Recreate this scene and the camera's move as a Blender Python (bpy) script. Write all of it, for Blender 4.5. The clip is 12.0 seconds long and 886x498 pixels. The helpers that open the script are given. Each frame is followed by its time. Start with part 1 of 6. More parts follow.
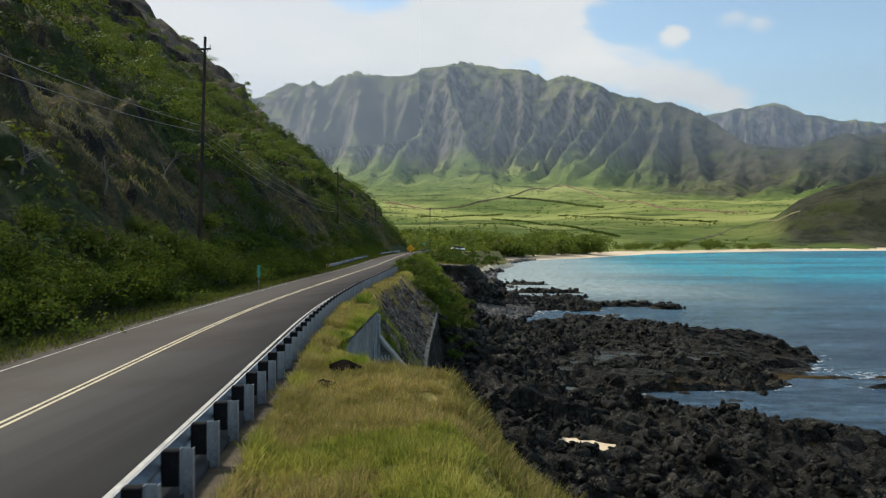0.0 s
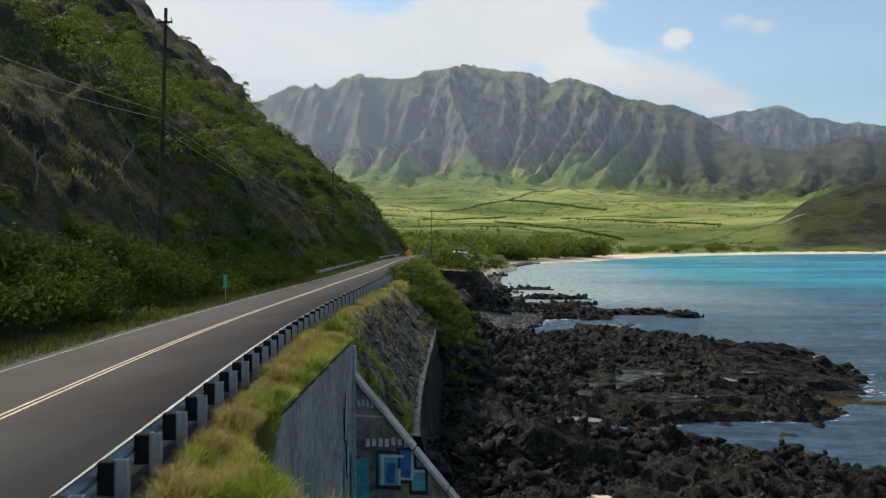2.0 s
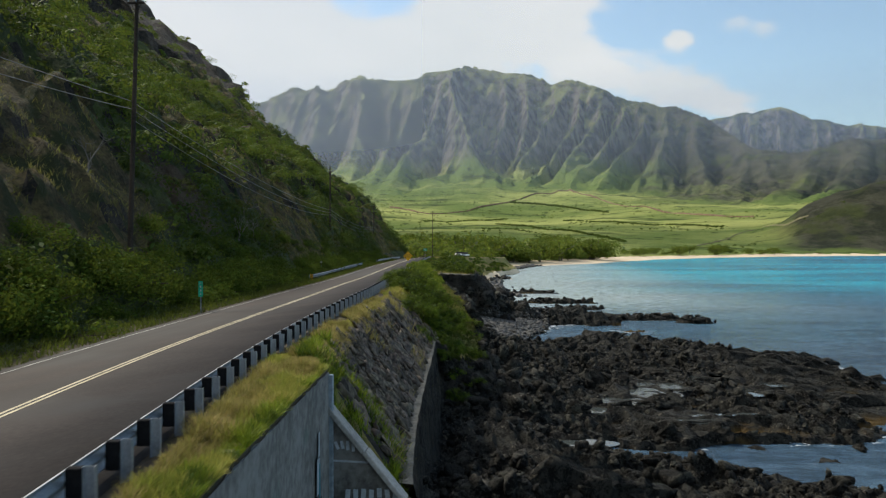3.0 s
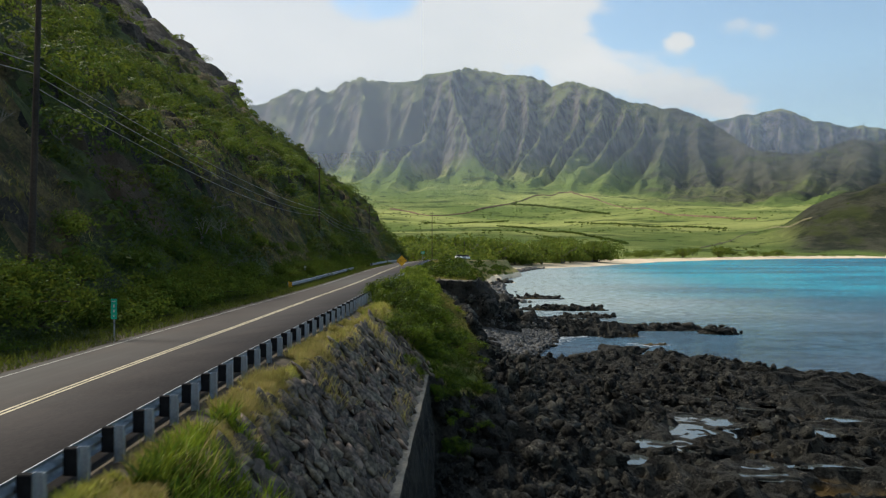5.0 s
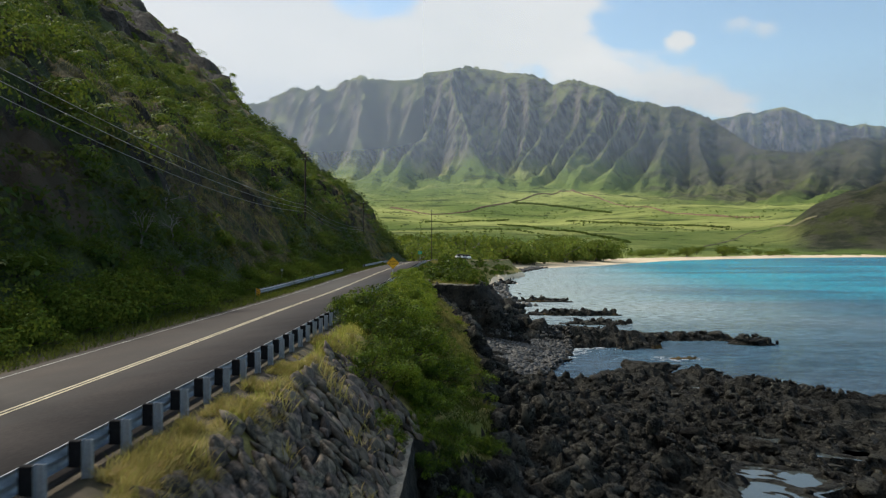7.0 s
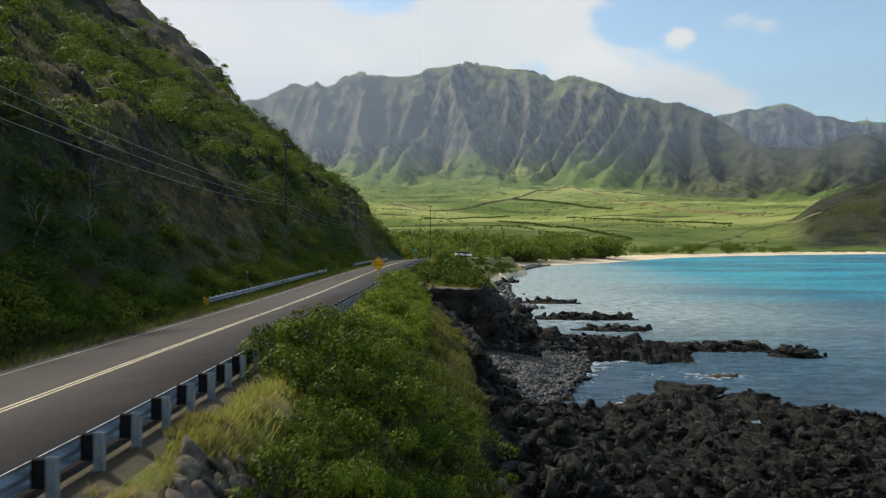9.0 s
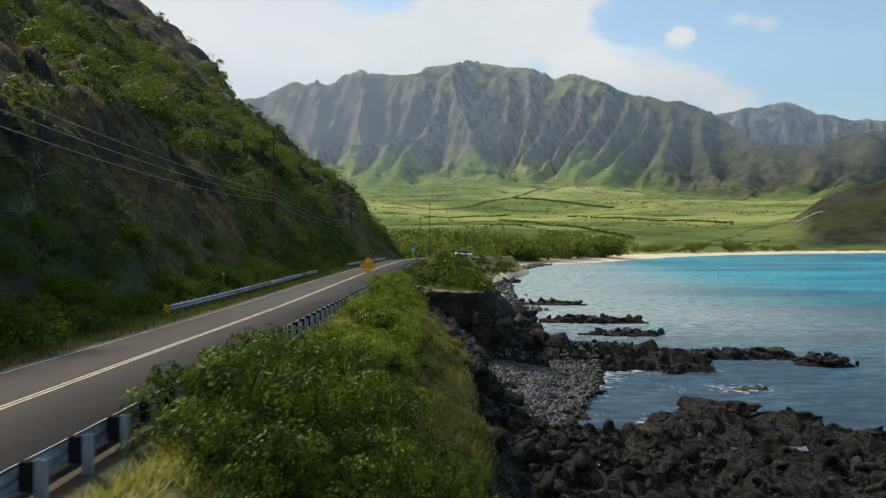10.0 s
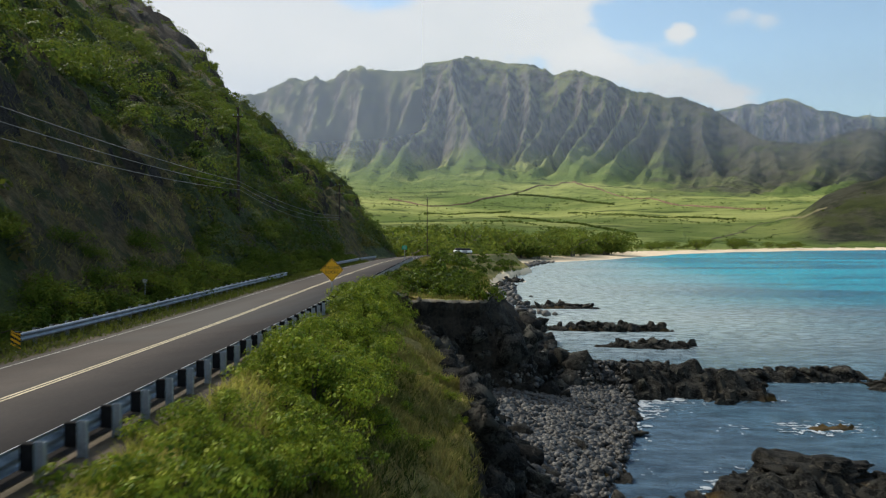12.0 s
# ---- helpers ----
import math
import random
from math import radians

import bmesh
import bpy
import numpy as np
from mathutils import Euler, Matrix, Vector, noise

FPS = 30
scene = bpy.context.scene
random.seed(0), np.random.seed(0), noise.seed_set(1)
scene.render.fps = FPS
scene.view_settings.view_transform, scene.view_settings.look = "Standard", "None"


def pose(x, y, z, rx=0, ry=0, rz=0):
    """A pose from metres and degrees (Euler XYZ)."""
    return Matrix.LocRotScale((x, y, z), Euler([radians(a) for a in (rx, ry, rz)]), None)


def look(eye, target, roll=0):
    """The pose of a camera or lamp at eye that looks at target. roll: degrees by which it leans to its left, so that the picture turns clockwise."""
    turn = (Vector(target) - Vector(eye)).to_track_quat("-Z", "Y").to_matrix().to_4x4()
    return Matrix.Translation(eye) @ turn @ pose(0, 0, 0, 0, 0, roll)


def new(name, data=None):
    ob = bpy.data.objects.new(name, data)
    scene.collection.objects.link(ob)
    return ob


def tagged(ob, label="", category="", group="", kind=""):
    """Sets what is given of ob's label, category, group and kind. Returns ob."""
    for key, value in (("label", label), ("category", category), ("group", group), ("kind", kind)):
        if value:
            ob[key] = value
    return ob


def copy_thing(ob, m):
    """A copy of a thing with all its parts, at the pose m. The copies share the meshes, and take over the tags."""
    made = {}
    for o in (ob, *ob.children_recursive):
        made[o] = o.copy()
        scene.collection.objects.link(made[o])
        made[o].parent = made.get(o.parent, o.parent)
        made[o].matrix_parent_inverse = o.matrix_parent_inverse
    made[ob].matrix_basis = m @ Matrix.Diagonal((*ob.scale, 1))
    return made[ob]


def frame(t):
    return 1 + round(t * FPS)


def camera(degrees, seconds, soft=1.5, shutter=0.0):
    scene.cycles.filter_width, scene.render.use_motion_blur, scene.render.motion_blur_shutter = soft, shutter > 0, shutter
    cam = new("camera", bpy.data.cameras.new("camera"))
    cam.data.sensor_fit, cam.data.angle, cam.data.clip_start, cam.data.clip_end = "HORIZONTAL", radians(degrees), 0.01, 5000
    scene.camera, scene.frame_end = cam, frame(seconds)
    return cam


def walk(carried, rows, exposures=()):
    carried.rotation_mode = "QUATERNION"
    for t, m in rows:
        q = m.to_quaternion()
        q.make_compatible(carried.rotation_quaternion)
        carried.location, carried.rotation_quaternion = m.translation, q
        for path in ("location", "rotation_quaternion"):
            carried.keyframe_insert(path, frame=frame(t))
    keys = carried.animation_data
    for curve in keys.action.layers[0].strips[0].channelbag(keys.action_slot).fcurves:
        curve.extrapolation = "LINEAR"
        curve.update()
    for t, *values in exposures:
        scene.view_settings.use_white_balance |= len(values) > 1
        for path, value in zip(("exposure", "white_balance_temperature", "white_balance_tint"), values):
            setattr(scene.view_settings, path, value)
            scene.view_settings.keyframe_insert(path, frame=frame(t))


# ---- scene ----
cam = camera(58.0, 12.0, soft=1.25, shutter=0.4)
PATH = [
    (0, (2.424, 3.499, 10.65), (2.264, 5.493, 10.632), -0.0),
    (0.5, (2.316, 5.427, 10.677), (2.155, 7.42, 10.661), -0.0),
    (1, (2.198, 7.437, 10.709), (2.036, 9.431, 10.694), -0.0),
    (1.5, (2.072, 9.539, 10.744), (1.907, 11.532, 10.731), -0.0),
    (2, (1.937, 11.736, 10.782), (1.771, 13.729, 10.771), -0.0),
    (2.5, (1.795, 14.03, 10.821), (1.627, 16.023, 10.812), -0.0),
    (3, (1.647, 16.419, 10.861), (1.477, 18.412, 10.855), -0.0),
    (5, (0.996, 26.835, 11.015), (0.825, 28.827, 11.014), -0.0),
    (5.5, (0.823, 29.62, 11.049), (0.651, 31.613, 11.048), 0.0),
    (6, (0.646, 32.464, 11.08), (0.474, 34.456, 11.079), 0.0),
    (6.5, (0.467, 35.359, 11.109), (0.295, 37.351, 11.106), 0.0),
    (7, (0.285, 38.299, 11.134), (0.112, 40.292, 11.13), 0.0),
    (9, (-0.461, 50.47, 11.203), (-0.634, 52.462, 11.191), 0.0),
    (9.5, (-0.65, 53.625, 11.212), (-0.824, 55.617, 11.199), 0.0),
    (10, (-0.84, 56.841, 11.218), (-1.014, 58.834, 11.203), 0.0),
    (10.5, (-1.031, 60.134, 11.222), (-1.204, 62.126, 11.205), 0.0),
    (11, (-1.222, 63.522, 11.223), (-1.395, 65.515, 11.204), 0.0),
    (11.5, (-1.413, 67.032, 11.223), (-1.586, 69.024, 11.201), 0.0),
    (12, (-1.604, 70.693, 11.221), (-1.777, 72.685, 11.198), 0.0),
]
walk(cam, [(t, look(eye, target, roll)) for t, eye, target, roll in PATH])


# ---- world, sun, exposure ----
SUN_AZ, SUN_EL = -58.0, 45.0


def direction(az, el):
    a, e = radians(az), radians(el)
    return Vector((math.sin(a) * math.cos(e), math.cos(a) * math.cos(e), math.sin(e)))


class Tree:
    """Short hand for node trees."""

    def __init__(self, tree):
        self.t = tree
        tree.nodes.clear()

    def n(self, kind, ins=None, **props):
        node = self.t.nodes.new(kind)
        for k, v in props.items():
            setattr(node, k, v)
        for k, v in (ins or {}).items():
            self.put(node.inputs[k], v)
        return node

    def put(self, socket, v):
        if isinstance(v, bpy.types.NodeSocket):
            self.t.links.new(v, socket)
        else:
            socket.default_value = v

    def math(self, op, a, b=0.0, c=0.0, clamp=False):
        node = self.t.nodes.new("ShaderNodeMath")
        node.operation, node.use_clamp = op, clamp
        for k, v in enumerate((a, b, c)):
            self.put(node.inputs[k], v)
        return node.outputs[0]

    def vec(self, op, a, b=(0, 0, 0)):
        node = self.t.nodes.new("ShaderNodeVectorMath")
        node.operation = op
        self.put(node.inputs[0], a), self.put(node.inputs[1], b)
        return node.outputs["Value"] if op in ("DOT_PRODUCT", "LENGTH", "DISTANCE") else node.outputs[0]

    def ramp(self, v, lo, hi):
        node = self.t.nodes.new("ShaderNodeMapRange")
        node.interpolation_type = "SMOOTHSTEP"
        for k, x in zip((0, 1, 2, 3, 4), (v, lo, hi, 0.0, 1.0)):
            self.put(node.inputs[k], x)
        return node.outputs[0]

    def mix(self, f, a, b):
        node = self.t.nodes.new("ShaderNodeMix")
        node.data_type = "RGBA"
        self.put(node.inputs[0], f)
        for k, v in ((6, a), (7, b)):
            self.put(node.inputs[k], (*v, 1) if isinstance(v, tuple) and len(v) == 3 else v)
        return node.outputs[2]

    def noise(self, vector, scale, detail=4.0, rough=0.55, distort=0.0):
        return self.n("ShaderNodeTexNoise", {"Vector": vector, "Scale": scale, "Detail": detail, "Roughness": rough, "Distortion": distort}).outputs[0]


world = bpy.data.worlds.new("world")
world.use_nodes = True
scene.world = world
W = Tree(world.node_tree)
sky = W.n("ShaderNodeTexSky", sky_type="NISHITA", sun_disc=False, sun_elevation=radians(SUN_EL), sun_rotation=radians(SUN_AZ), air_density=1.0, dust_density=0.9, ozone_density=0.6)
ray = W.n("ShaderNodeTexCoord").outputs["Generated"]
parts_of_ray = W.n("ShaderNodeSeparateXYZ", {0: ray}).outputs
lift = W.math("ADD", W.math("MAXIMUM", parts_of_ray[2], 0.0), 0.22)
deck = W.n("ShaderNodeCombineXYZ", {0: W.math("DIVIDE", parts_of_ray[0], lift), 1: W.math("DIVIDE", parts_of_ray[1], lift), 2: 0.0}).outputs[0]
puff = W.noise(deck, 2.6, 7.0, 0.58)
wisp = W.noise(ray, 9.0, 6.0, 0.6)
fleece = W.noise(W.vec("MULTIPLY", ray, (1.0, 1.0, 2.2)), 16.0, 7.0, 0.62)
# A bank of cloud towards the sun, clear sky with a few puffs over the sea.
bank = W.math("MULTIPLY", W.math("MAXIMUM", W.math("SUBTRACT", 0.075, parts_of_ray[0]), -0.03), 6.0)
cover = W.math("ADD", W.math("MULTIPLY", W.math("ADD", puff, W.math("MULTIPLY", wisp, 0.6)), 1.0), bank)
for az, el, size, dense in ((6.0, 12.4, 0.045, 1.0), (9.5, 11.3, 0.046, 1.0), (12.8, 10.5, 0.038, 0.9), (1.0, 15.5, 0.05, 1.0), (3.0, 14.8, 0.045, 1.0), (11.5, 14.0, 0.018, 1.28), (15.2, 14.7, 0.020, 0.62), (17.2, 14.2, 0.016, 0.6), (5.2, 16.8, 0.034, 1.0), (13.9, 9.9, 0.036, 0.8), (15.8, 9.2, 0.034, 0.7), (11.0, 10.4, 0.036, 0.8)):
    away = W.vec("DISTANCE", W.vec("MULTIPLY", ray, (1, 1, 1.5)), tuple(direction(az, el) * Vector((1, 1, 1.5))))
    cover = W.math("ADD", cover, W.math("MULTIPLY", W.ramp(away, size * 1.7, size * 0.1), W.math("MULTIPLY", dense, W.math("ADD", 0.12, W.math("MULTIPLY", fleece, 0.85)))))
cover = W.math("ADD", cover, W.math("MULTIPLY", W.math("SUBTRACT", W.noise(W.vec("MULTIPLY", ray, (1.0, 1.0, 1.6)), 26.0, 8.0, 0.68), 0.5), 0.66))
gap = W.vec("DISTANCE", W.vec("MULTIPLY", ray, (1, 1, 2.2)), tuple(direction(-10.6, 17.0) * Vector((1, 1, 2.2))))
cover = W.math("SUBTRACT", cover, W.math("MULTIPLY", W.ramp(gap, 0.11, 0.02), 1.42))
cloudy = W.math("MULTIPLY", W.ramp(cover, 0.84, 1.30), 0.95)
sky_light = W.n("ShaderNodeBackground", {0: W.vec("MULTIPLY", sky.outputs[0], (1.0, 1.06, 1.0)), 1: 0.172})
cloud_tone = W.mix(W.ramp(W.noise(deck, 1.3, 4.0), 0.35, 0.65), (0.88, 0.905, 0.89), (1.0, 1.0, 0.965))
cloud_light = W.n("ShaderNodeBackground", {0: cloud_tone, 1: 0.93})
W.n("ShaderNodeOutputWorld", {0: W.n("ShaderNodeMixShader", {0: cloudy, 1: sky_light.outputs[0], 2: cloud_light.outputs[0]}).outputs[0]})

sun = new("sun", bpy.data.lights.new("sun", "SUN"))
sun.data.energy, sun.data.angle, sun.data.color = 4.3, radians(5.0), (1.0, 0.93, 0.80)
sun.matrix_world = look(direction(SUN_AZ, SUN_EL) * 100, (0, 0, 0))


# ---- materials ----
def material(name, dark, light, scale=0.5, fine=6.0, rough=0.85, bump=0.3, depth=0.05, vary="", spread=0.35, metal=0.0, glow_through=0.0, spot=None, spot_scale=0.2, spot_at=(0.5, 0.65), gloss=0.3, warp=0.0, weed=False, streak=None, crisp=0.14):
    m = bpy.data.materials.new(name)
    m.use_nodes = True
    t = Tree(m.node_tree)
    at = t.n("ShaderNodeTexCoord").outputs["Object"]
    big = t.noise(at, scale, 5.0, 0.6, warp)
    small = t.noise(at, scale * fine, 6.0, 0.65)
    f = t.ramp(t.math("ADD", t.math("MULTIPLY", big, 0.55), t.math("MULTIPLY", small, 0.45)), 0.5 - crisp, 0.5 + crisp)
    colour = t.mix(f, dark, light)
    if spot:
        colour = t.mix(t.ramp(t.noise(at, spot_scale, 5.0, 0.6), *spot_at), colour, spot)
    if streak:
        along = t.vec("MULTIPLY", at, (1.0, 0.018, 1.0))
        colour = t.mix(t.math("MULTIPLY", t.ramp(t.noise(along, 1.1, 3.0, 0.6), 0.42, 0.62), 0.55), colour, streak)
    if weed:
        high = t.n("ShaderNodeSeparateXYZ", {0: at}).outputs[2]
        tide = t.math("MULTIPLY", t.ramp(high, 0.55, 0.15), t.ramp(t.noise(at, 0.16, 4.0, 0.6), 0.50, 0.60))
        colour = t.mix(tide, colour, t.mix(small, (0.045, 0.030, 0.010), (0.135, 0.085, 0.024)))
    if vary:
        chance = t.n("ShaderNodeNewGeometry").outputs["Random Per Island"] if vary == "island" else t.n("ShaderNodeObjectInfo").outputs["Random"]
        hsv = t.n("ShaderNodeHueSaturation", {"Color": colour})
        t.put(hsv.inputs["Value"], t.math("ADD", t.math("MULTIPLY", chance, 2 * spread), 1 - spread))
        t.put(hsv.inputs["Hue"], t.math("ADD", t.math("MULTIPLY", t.math("FRACT", t.math("MULTIPLY", chance, 7.3)), 0.05), 0.475))
        colour = hsv.outputs[0]
    p = t.n("ShaderNodeBsdfPrincipled", {"Base Color": colour, "Roughness": rough, "Metallic": metal, "Specular IOR Level": gloss})
    if bump:
        rise = t.math("ADD", t.math("MULTIPLY", small, 0.6), t.math("MULTIPLY", t.noise(at, scale * fine * 5, 4.0, 0.7), 0.4))
        t.put(p.inputs["Normal"], t.n("ShaderNodeBump", {"Height": rise, "Strength": bump, "Distance": depth}).outputs[0])
    out = p.outputs[0]
    if glow_through:
        thin = t.n("ShaderNodeBsdfTranslucent", {"Color": t.mix(0.5, colour, (0.35, 0.42, 0.06))})
        out = t.n("ShaderNodeMixShader", {0: glow_through, 1: out, 2: thin.outputs[0]}).outputs[0]
    t.n("ShaderNodeOutputMaterial", {0: out})
    return m


ASPHALT = material("asphalt", (0.0275, 0.0212, 0.0184), (0.052, 0.0408, 0.0355), 0.25, 40, 0.88, 0.25, 0.01, spot=(0.05, 0.047, 0.045), spot_scale=0.06, streak=(0.034, 0.030, 0.028))
WHITE_PAINT = material("white_paint", (0.26, 0.26, 0.245), (0.52, 0.52, 0.49), 2, 9, 0.7, 0.1, 0.005)
YELLOW_PAINT = material("yellow_paint", (0.39, 0.345, 0.225), (0.60, 0.535, 0.375), 2, 9, 0.7, 0.1, 0.005)
SOIL = material("dry_soil", (0.036, 0.028, 0.019), (0.096, 0.076, 0.051), 0.6, 7, 0.95, 0.6, 0.06, spot=(0.045, 0.04, 0.022), spot_scale=0.7)
TURF = material("grass_turf", (0.13, 0.115, 0.032), (0.32, 0.25, 0.085), 1.1, 9, 0.95, 0.9, 0.10, spot=(0.13, 0.15, 0.035), spot_scale=0.4)
PALE_SOIL = material("pale_soil", (0.11, 0.092, 0.066), (0.25, 0.215, 0.165), 1.2, 7, 0.95, 0.6, 0.05)
LAVA = material("black_lava", (0.0024, 0.0023, 0.0021), (0.043, 0.043, 0.037), 1.7, 5, 0.85, 1.0, 0.3, spot=(0.125, 0.112, 0.090), spot_scale=3.6, spot_at=(0.60, 0.68), gloss=0.18, weed=True, crisp=0.07)
LAVA_RUBBLE = material("lava_rubble", (0.0030, 0.0030, 0.0026), (0.046, 0.045, 0.038), 1.7, 5, 0.85, 1.0, 0.2, vary="island", spread=0.75, gloss=0.15, crisp=0.07, spot=(0.13, 0.118, 0.098), spot_scale=4.2, spot_at=(0.62, 0.70))
LAVA_BLOCK = material("lava_block", (0.0030, 0.0029, 0.0027), (0.038, 0.037, 0.031), 2.2, 5, 0.85, 1.0, 0.2, spot=(0.095, 0.082, 0.062), spot_scale=3.0, spot_at=(0.60, 0.70), gloss=0.18, crisp=0.07)
CLIFF = material("cliff_rock", (0.008, 0.0075, 0.006), (0.052, 0.044, 0.033), 0.8, 6, 0.9, 1.0, 0.6, crisp=0.11)
EARTH = material("hill_earth", (0.034, 0.028, 0.012), (0.150, 0.118, 0.050), 0.6, 7, 0.95, 1.0, 0.6, spot=(0.035, 0.045, 0.014), spot_scale=0.5, spot_at=(0.45, 0.6), crisp=0.11)
SLOPE = material("hill_slope", (0.015, 0.029, 0.007), (0.070, 0.096, 0.024), 0.22, 9, 0.95, 1.0, 0.8, spot=(0.070, 0.050, 0.030), spot_scale=0.07, spot_at=(0.56, 0.66))
SAND = material("beach_sand", (0.52, 0.42, 0.29), (0.70, 0.58, 0.42), 0.1, 8, 0.95, 0.2, 0.1)
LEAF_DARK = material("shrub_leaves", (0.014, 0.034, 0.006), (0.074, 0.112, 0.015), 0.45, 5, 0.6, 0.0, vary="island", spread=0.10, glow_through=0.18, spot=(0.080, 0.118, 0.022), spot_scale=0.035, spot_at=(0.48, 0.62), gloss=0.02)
LEAF_HILL = material("hill_leaves", (0.013, 0.030, 0.008), (0.056, 0.084, 0.021), 0.05, 6, 0.65, 0.0, vary="island", spread=0.14, glow_through=0.2, spot=(0.088, 0.078, 0.030), spot_scale=0.06, spot_at=(0.52, 0.66), gloss=0.04)
LEAF_CROWN = material("crown_leaves", (0.022, 0.052, 0.009), (0.088, 0.132, 0.022), 0.1, 6, 0.6, 0.0, vary="island", spread=0.16, glow_through=0.25, gloss=0.08)
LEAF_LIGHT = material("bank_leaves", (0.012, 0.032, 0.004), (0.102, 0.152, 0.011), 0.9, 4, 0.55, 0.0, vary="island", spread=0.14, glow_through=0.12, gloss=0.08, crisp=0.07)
LEAF_TREE = material("tree_leaves", (0.038, 0.070, 0.012), (0.125, 0.160, 0.030), 0.08, 6, 0.6, 0.0, vary="island", spread=0.4, glow_through=0.35, gloss=0.06)
LEAF_BANK = material("bright_leaves", (0.036, 0.074, 0.007), (0.225, 0.280, 0.023), 0.9, 4, 0.55, 0.0, vary="island", spread=0.22, glow_through=0.18, crisp=0.08, spot=(0.26, 0.20, 0.05), spot_scale=0.35, spot_at=(0.58, 0.70), gloss=0.08)
GRASS = material("grass_blades", (0.155, 0.176, 0.030), (0.42, 0.36, 0.100), 0.55, 5, 0.7, 0.0, vary="island", glow_through=0.35, gloss=0.08)
# Very dark green blades: shade is put into their base colour.
SHADED_BLADES = material("shaded_blades", (0.012, 0.023, 0.005), (0.042, 0.056, 0.012), 0.4, 5, 0.7, 0.0, vary="island", glow_through=0.25, gloss=0.08)
STRAW = material("dry_straw", (0.17, 0.125, 0.050), (0.43, 0.325, 0.140), 0.6, 5, 0.8, 0.0, vary="island", glow_through=0.3, gloss=0.08)
HILL_STRAW = material("hill_straw", (0.095, 0.090, 0.028), (0.25, 0.205, 0.075), 0.3, 5, 0.8, 0.0, vary="island", glow_through=0.2, gloss=0.06)
STEEL = material("galvanised_steel", (0.18, 0.20, 0.235), (0.34, 0.37, 0.41), 1.5, 12, 0.5, 0.15, 0.01, metal=0.55)
RUBBER = material("black_block", (0.006, 0.006, 0.007), (0.014, 0.014, 0.016), 3, 6, 0.9, 0.1, 0.01, gloss=0.1)
WOOD = material("pole_wood", (0.022, 0.017, 0.013), (0.060, 0.045, 0.034), 1.0, 12, 0.9, 0.4, 0.02)
BARK = material("grey_bark", (0.085, 0.075, 0.065), (0.22, 0.20, 0.18), 1.5, 8, 0.9, 0.3, 0.02)
CABLE = material("cable", (0.12, 0.12, 0.12), (0.2, 0.2, 0.2), 2, 5, 0.6, 0.0)
STONE = material("wall_stone", (0.024, 0.020, 0.016), (0.170, 0.135, 0.102), 0.9, 6, 0.85, 0.8, 0.06, vary="object", spread=0.5, crisp=0.10)
STONE_REST = material("wall_stone_far", (0.024, 0.020, 0.016), (0.170, 0.135, 0.102), 0.9, 6, 0.85, 0.8, 0.06, vary="island", spread=0.5)
MORTAR = material("wall_mortar", (0.016, 0.014, 0.013), (0.048, 0.043, 0.038), 1.5, 8, 0.95, 0.6, 0.04)
COBBLE = material("beach_cobbles", (0.012, 0.012, 0.0115), (0.074, 0.073, 0.069), 1.2, 6, 0.55, 0.3, 0.03, vary="island", spread=0.9)
SIGN_YELLOW = material("sign_yellow", (0.72, 0.36, 0.01), (0.80, 0.42, 0.02), 1, 5, 0.5, 0.0)
SIGN_GREEN = material("sign_green", (0.0, 0.28, 0.17), (0.01, 0.36, 0.22), 1, 5, 0.5, 0.0)
BLACK_PAINT = material("black_paint", (0.012, 0.012, 0.012), (0.02, 0.02, 0.02), 2, 5, 0.6, 0.0)


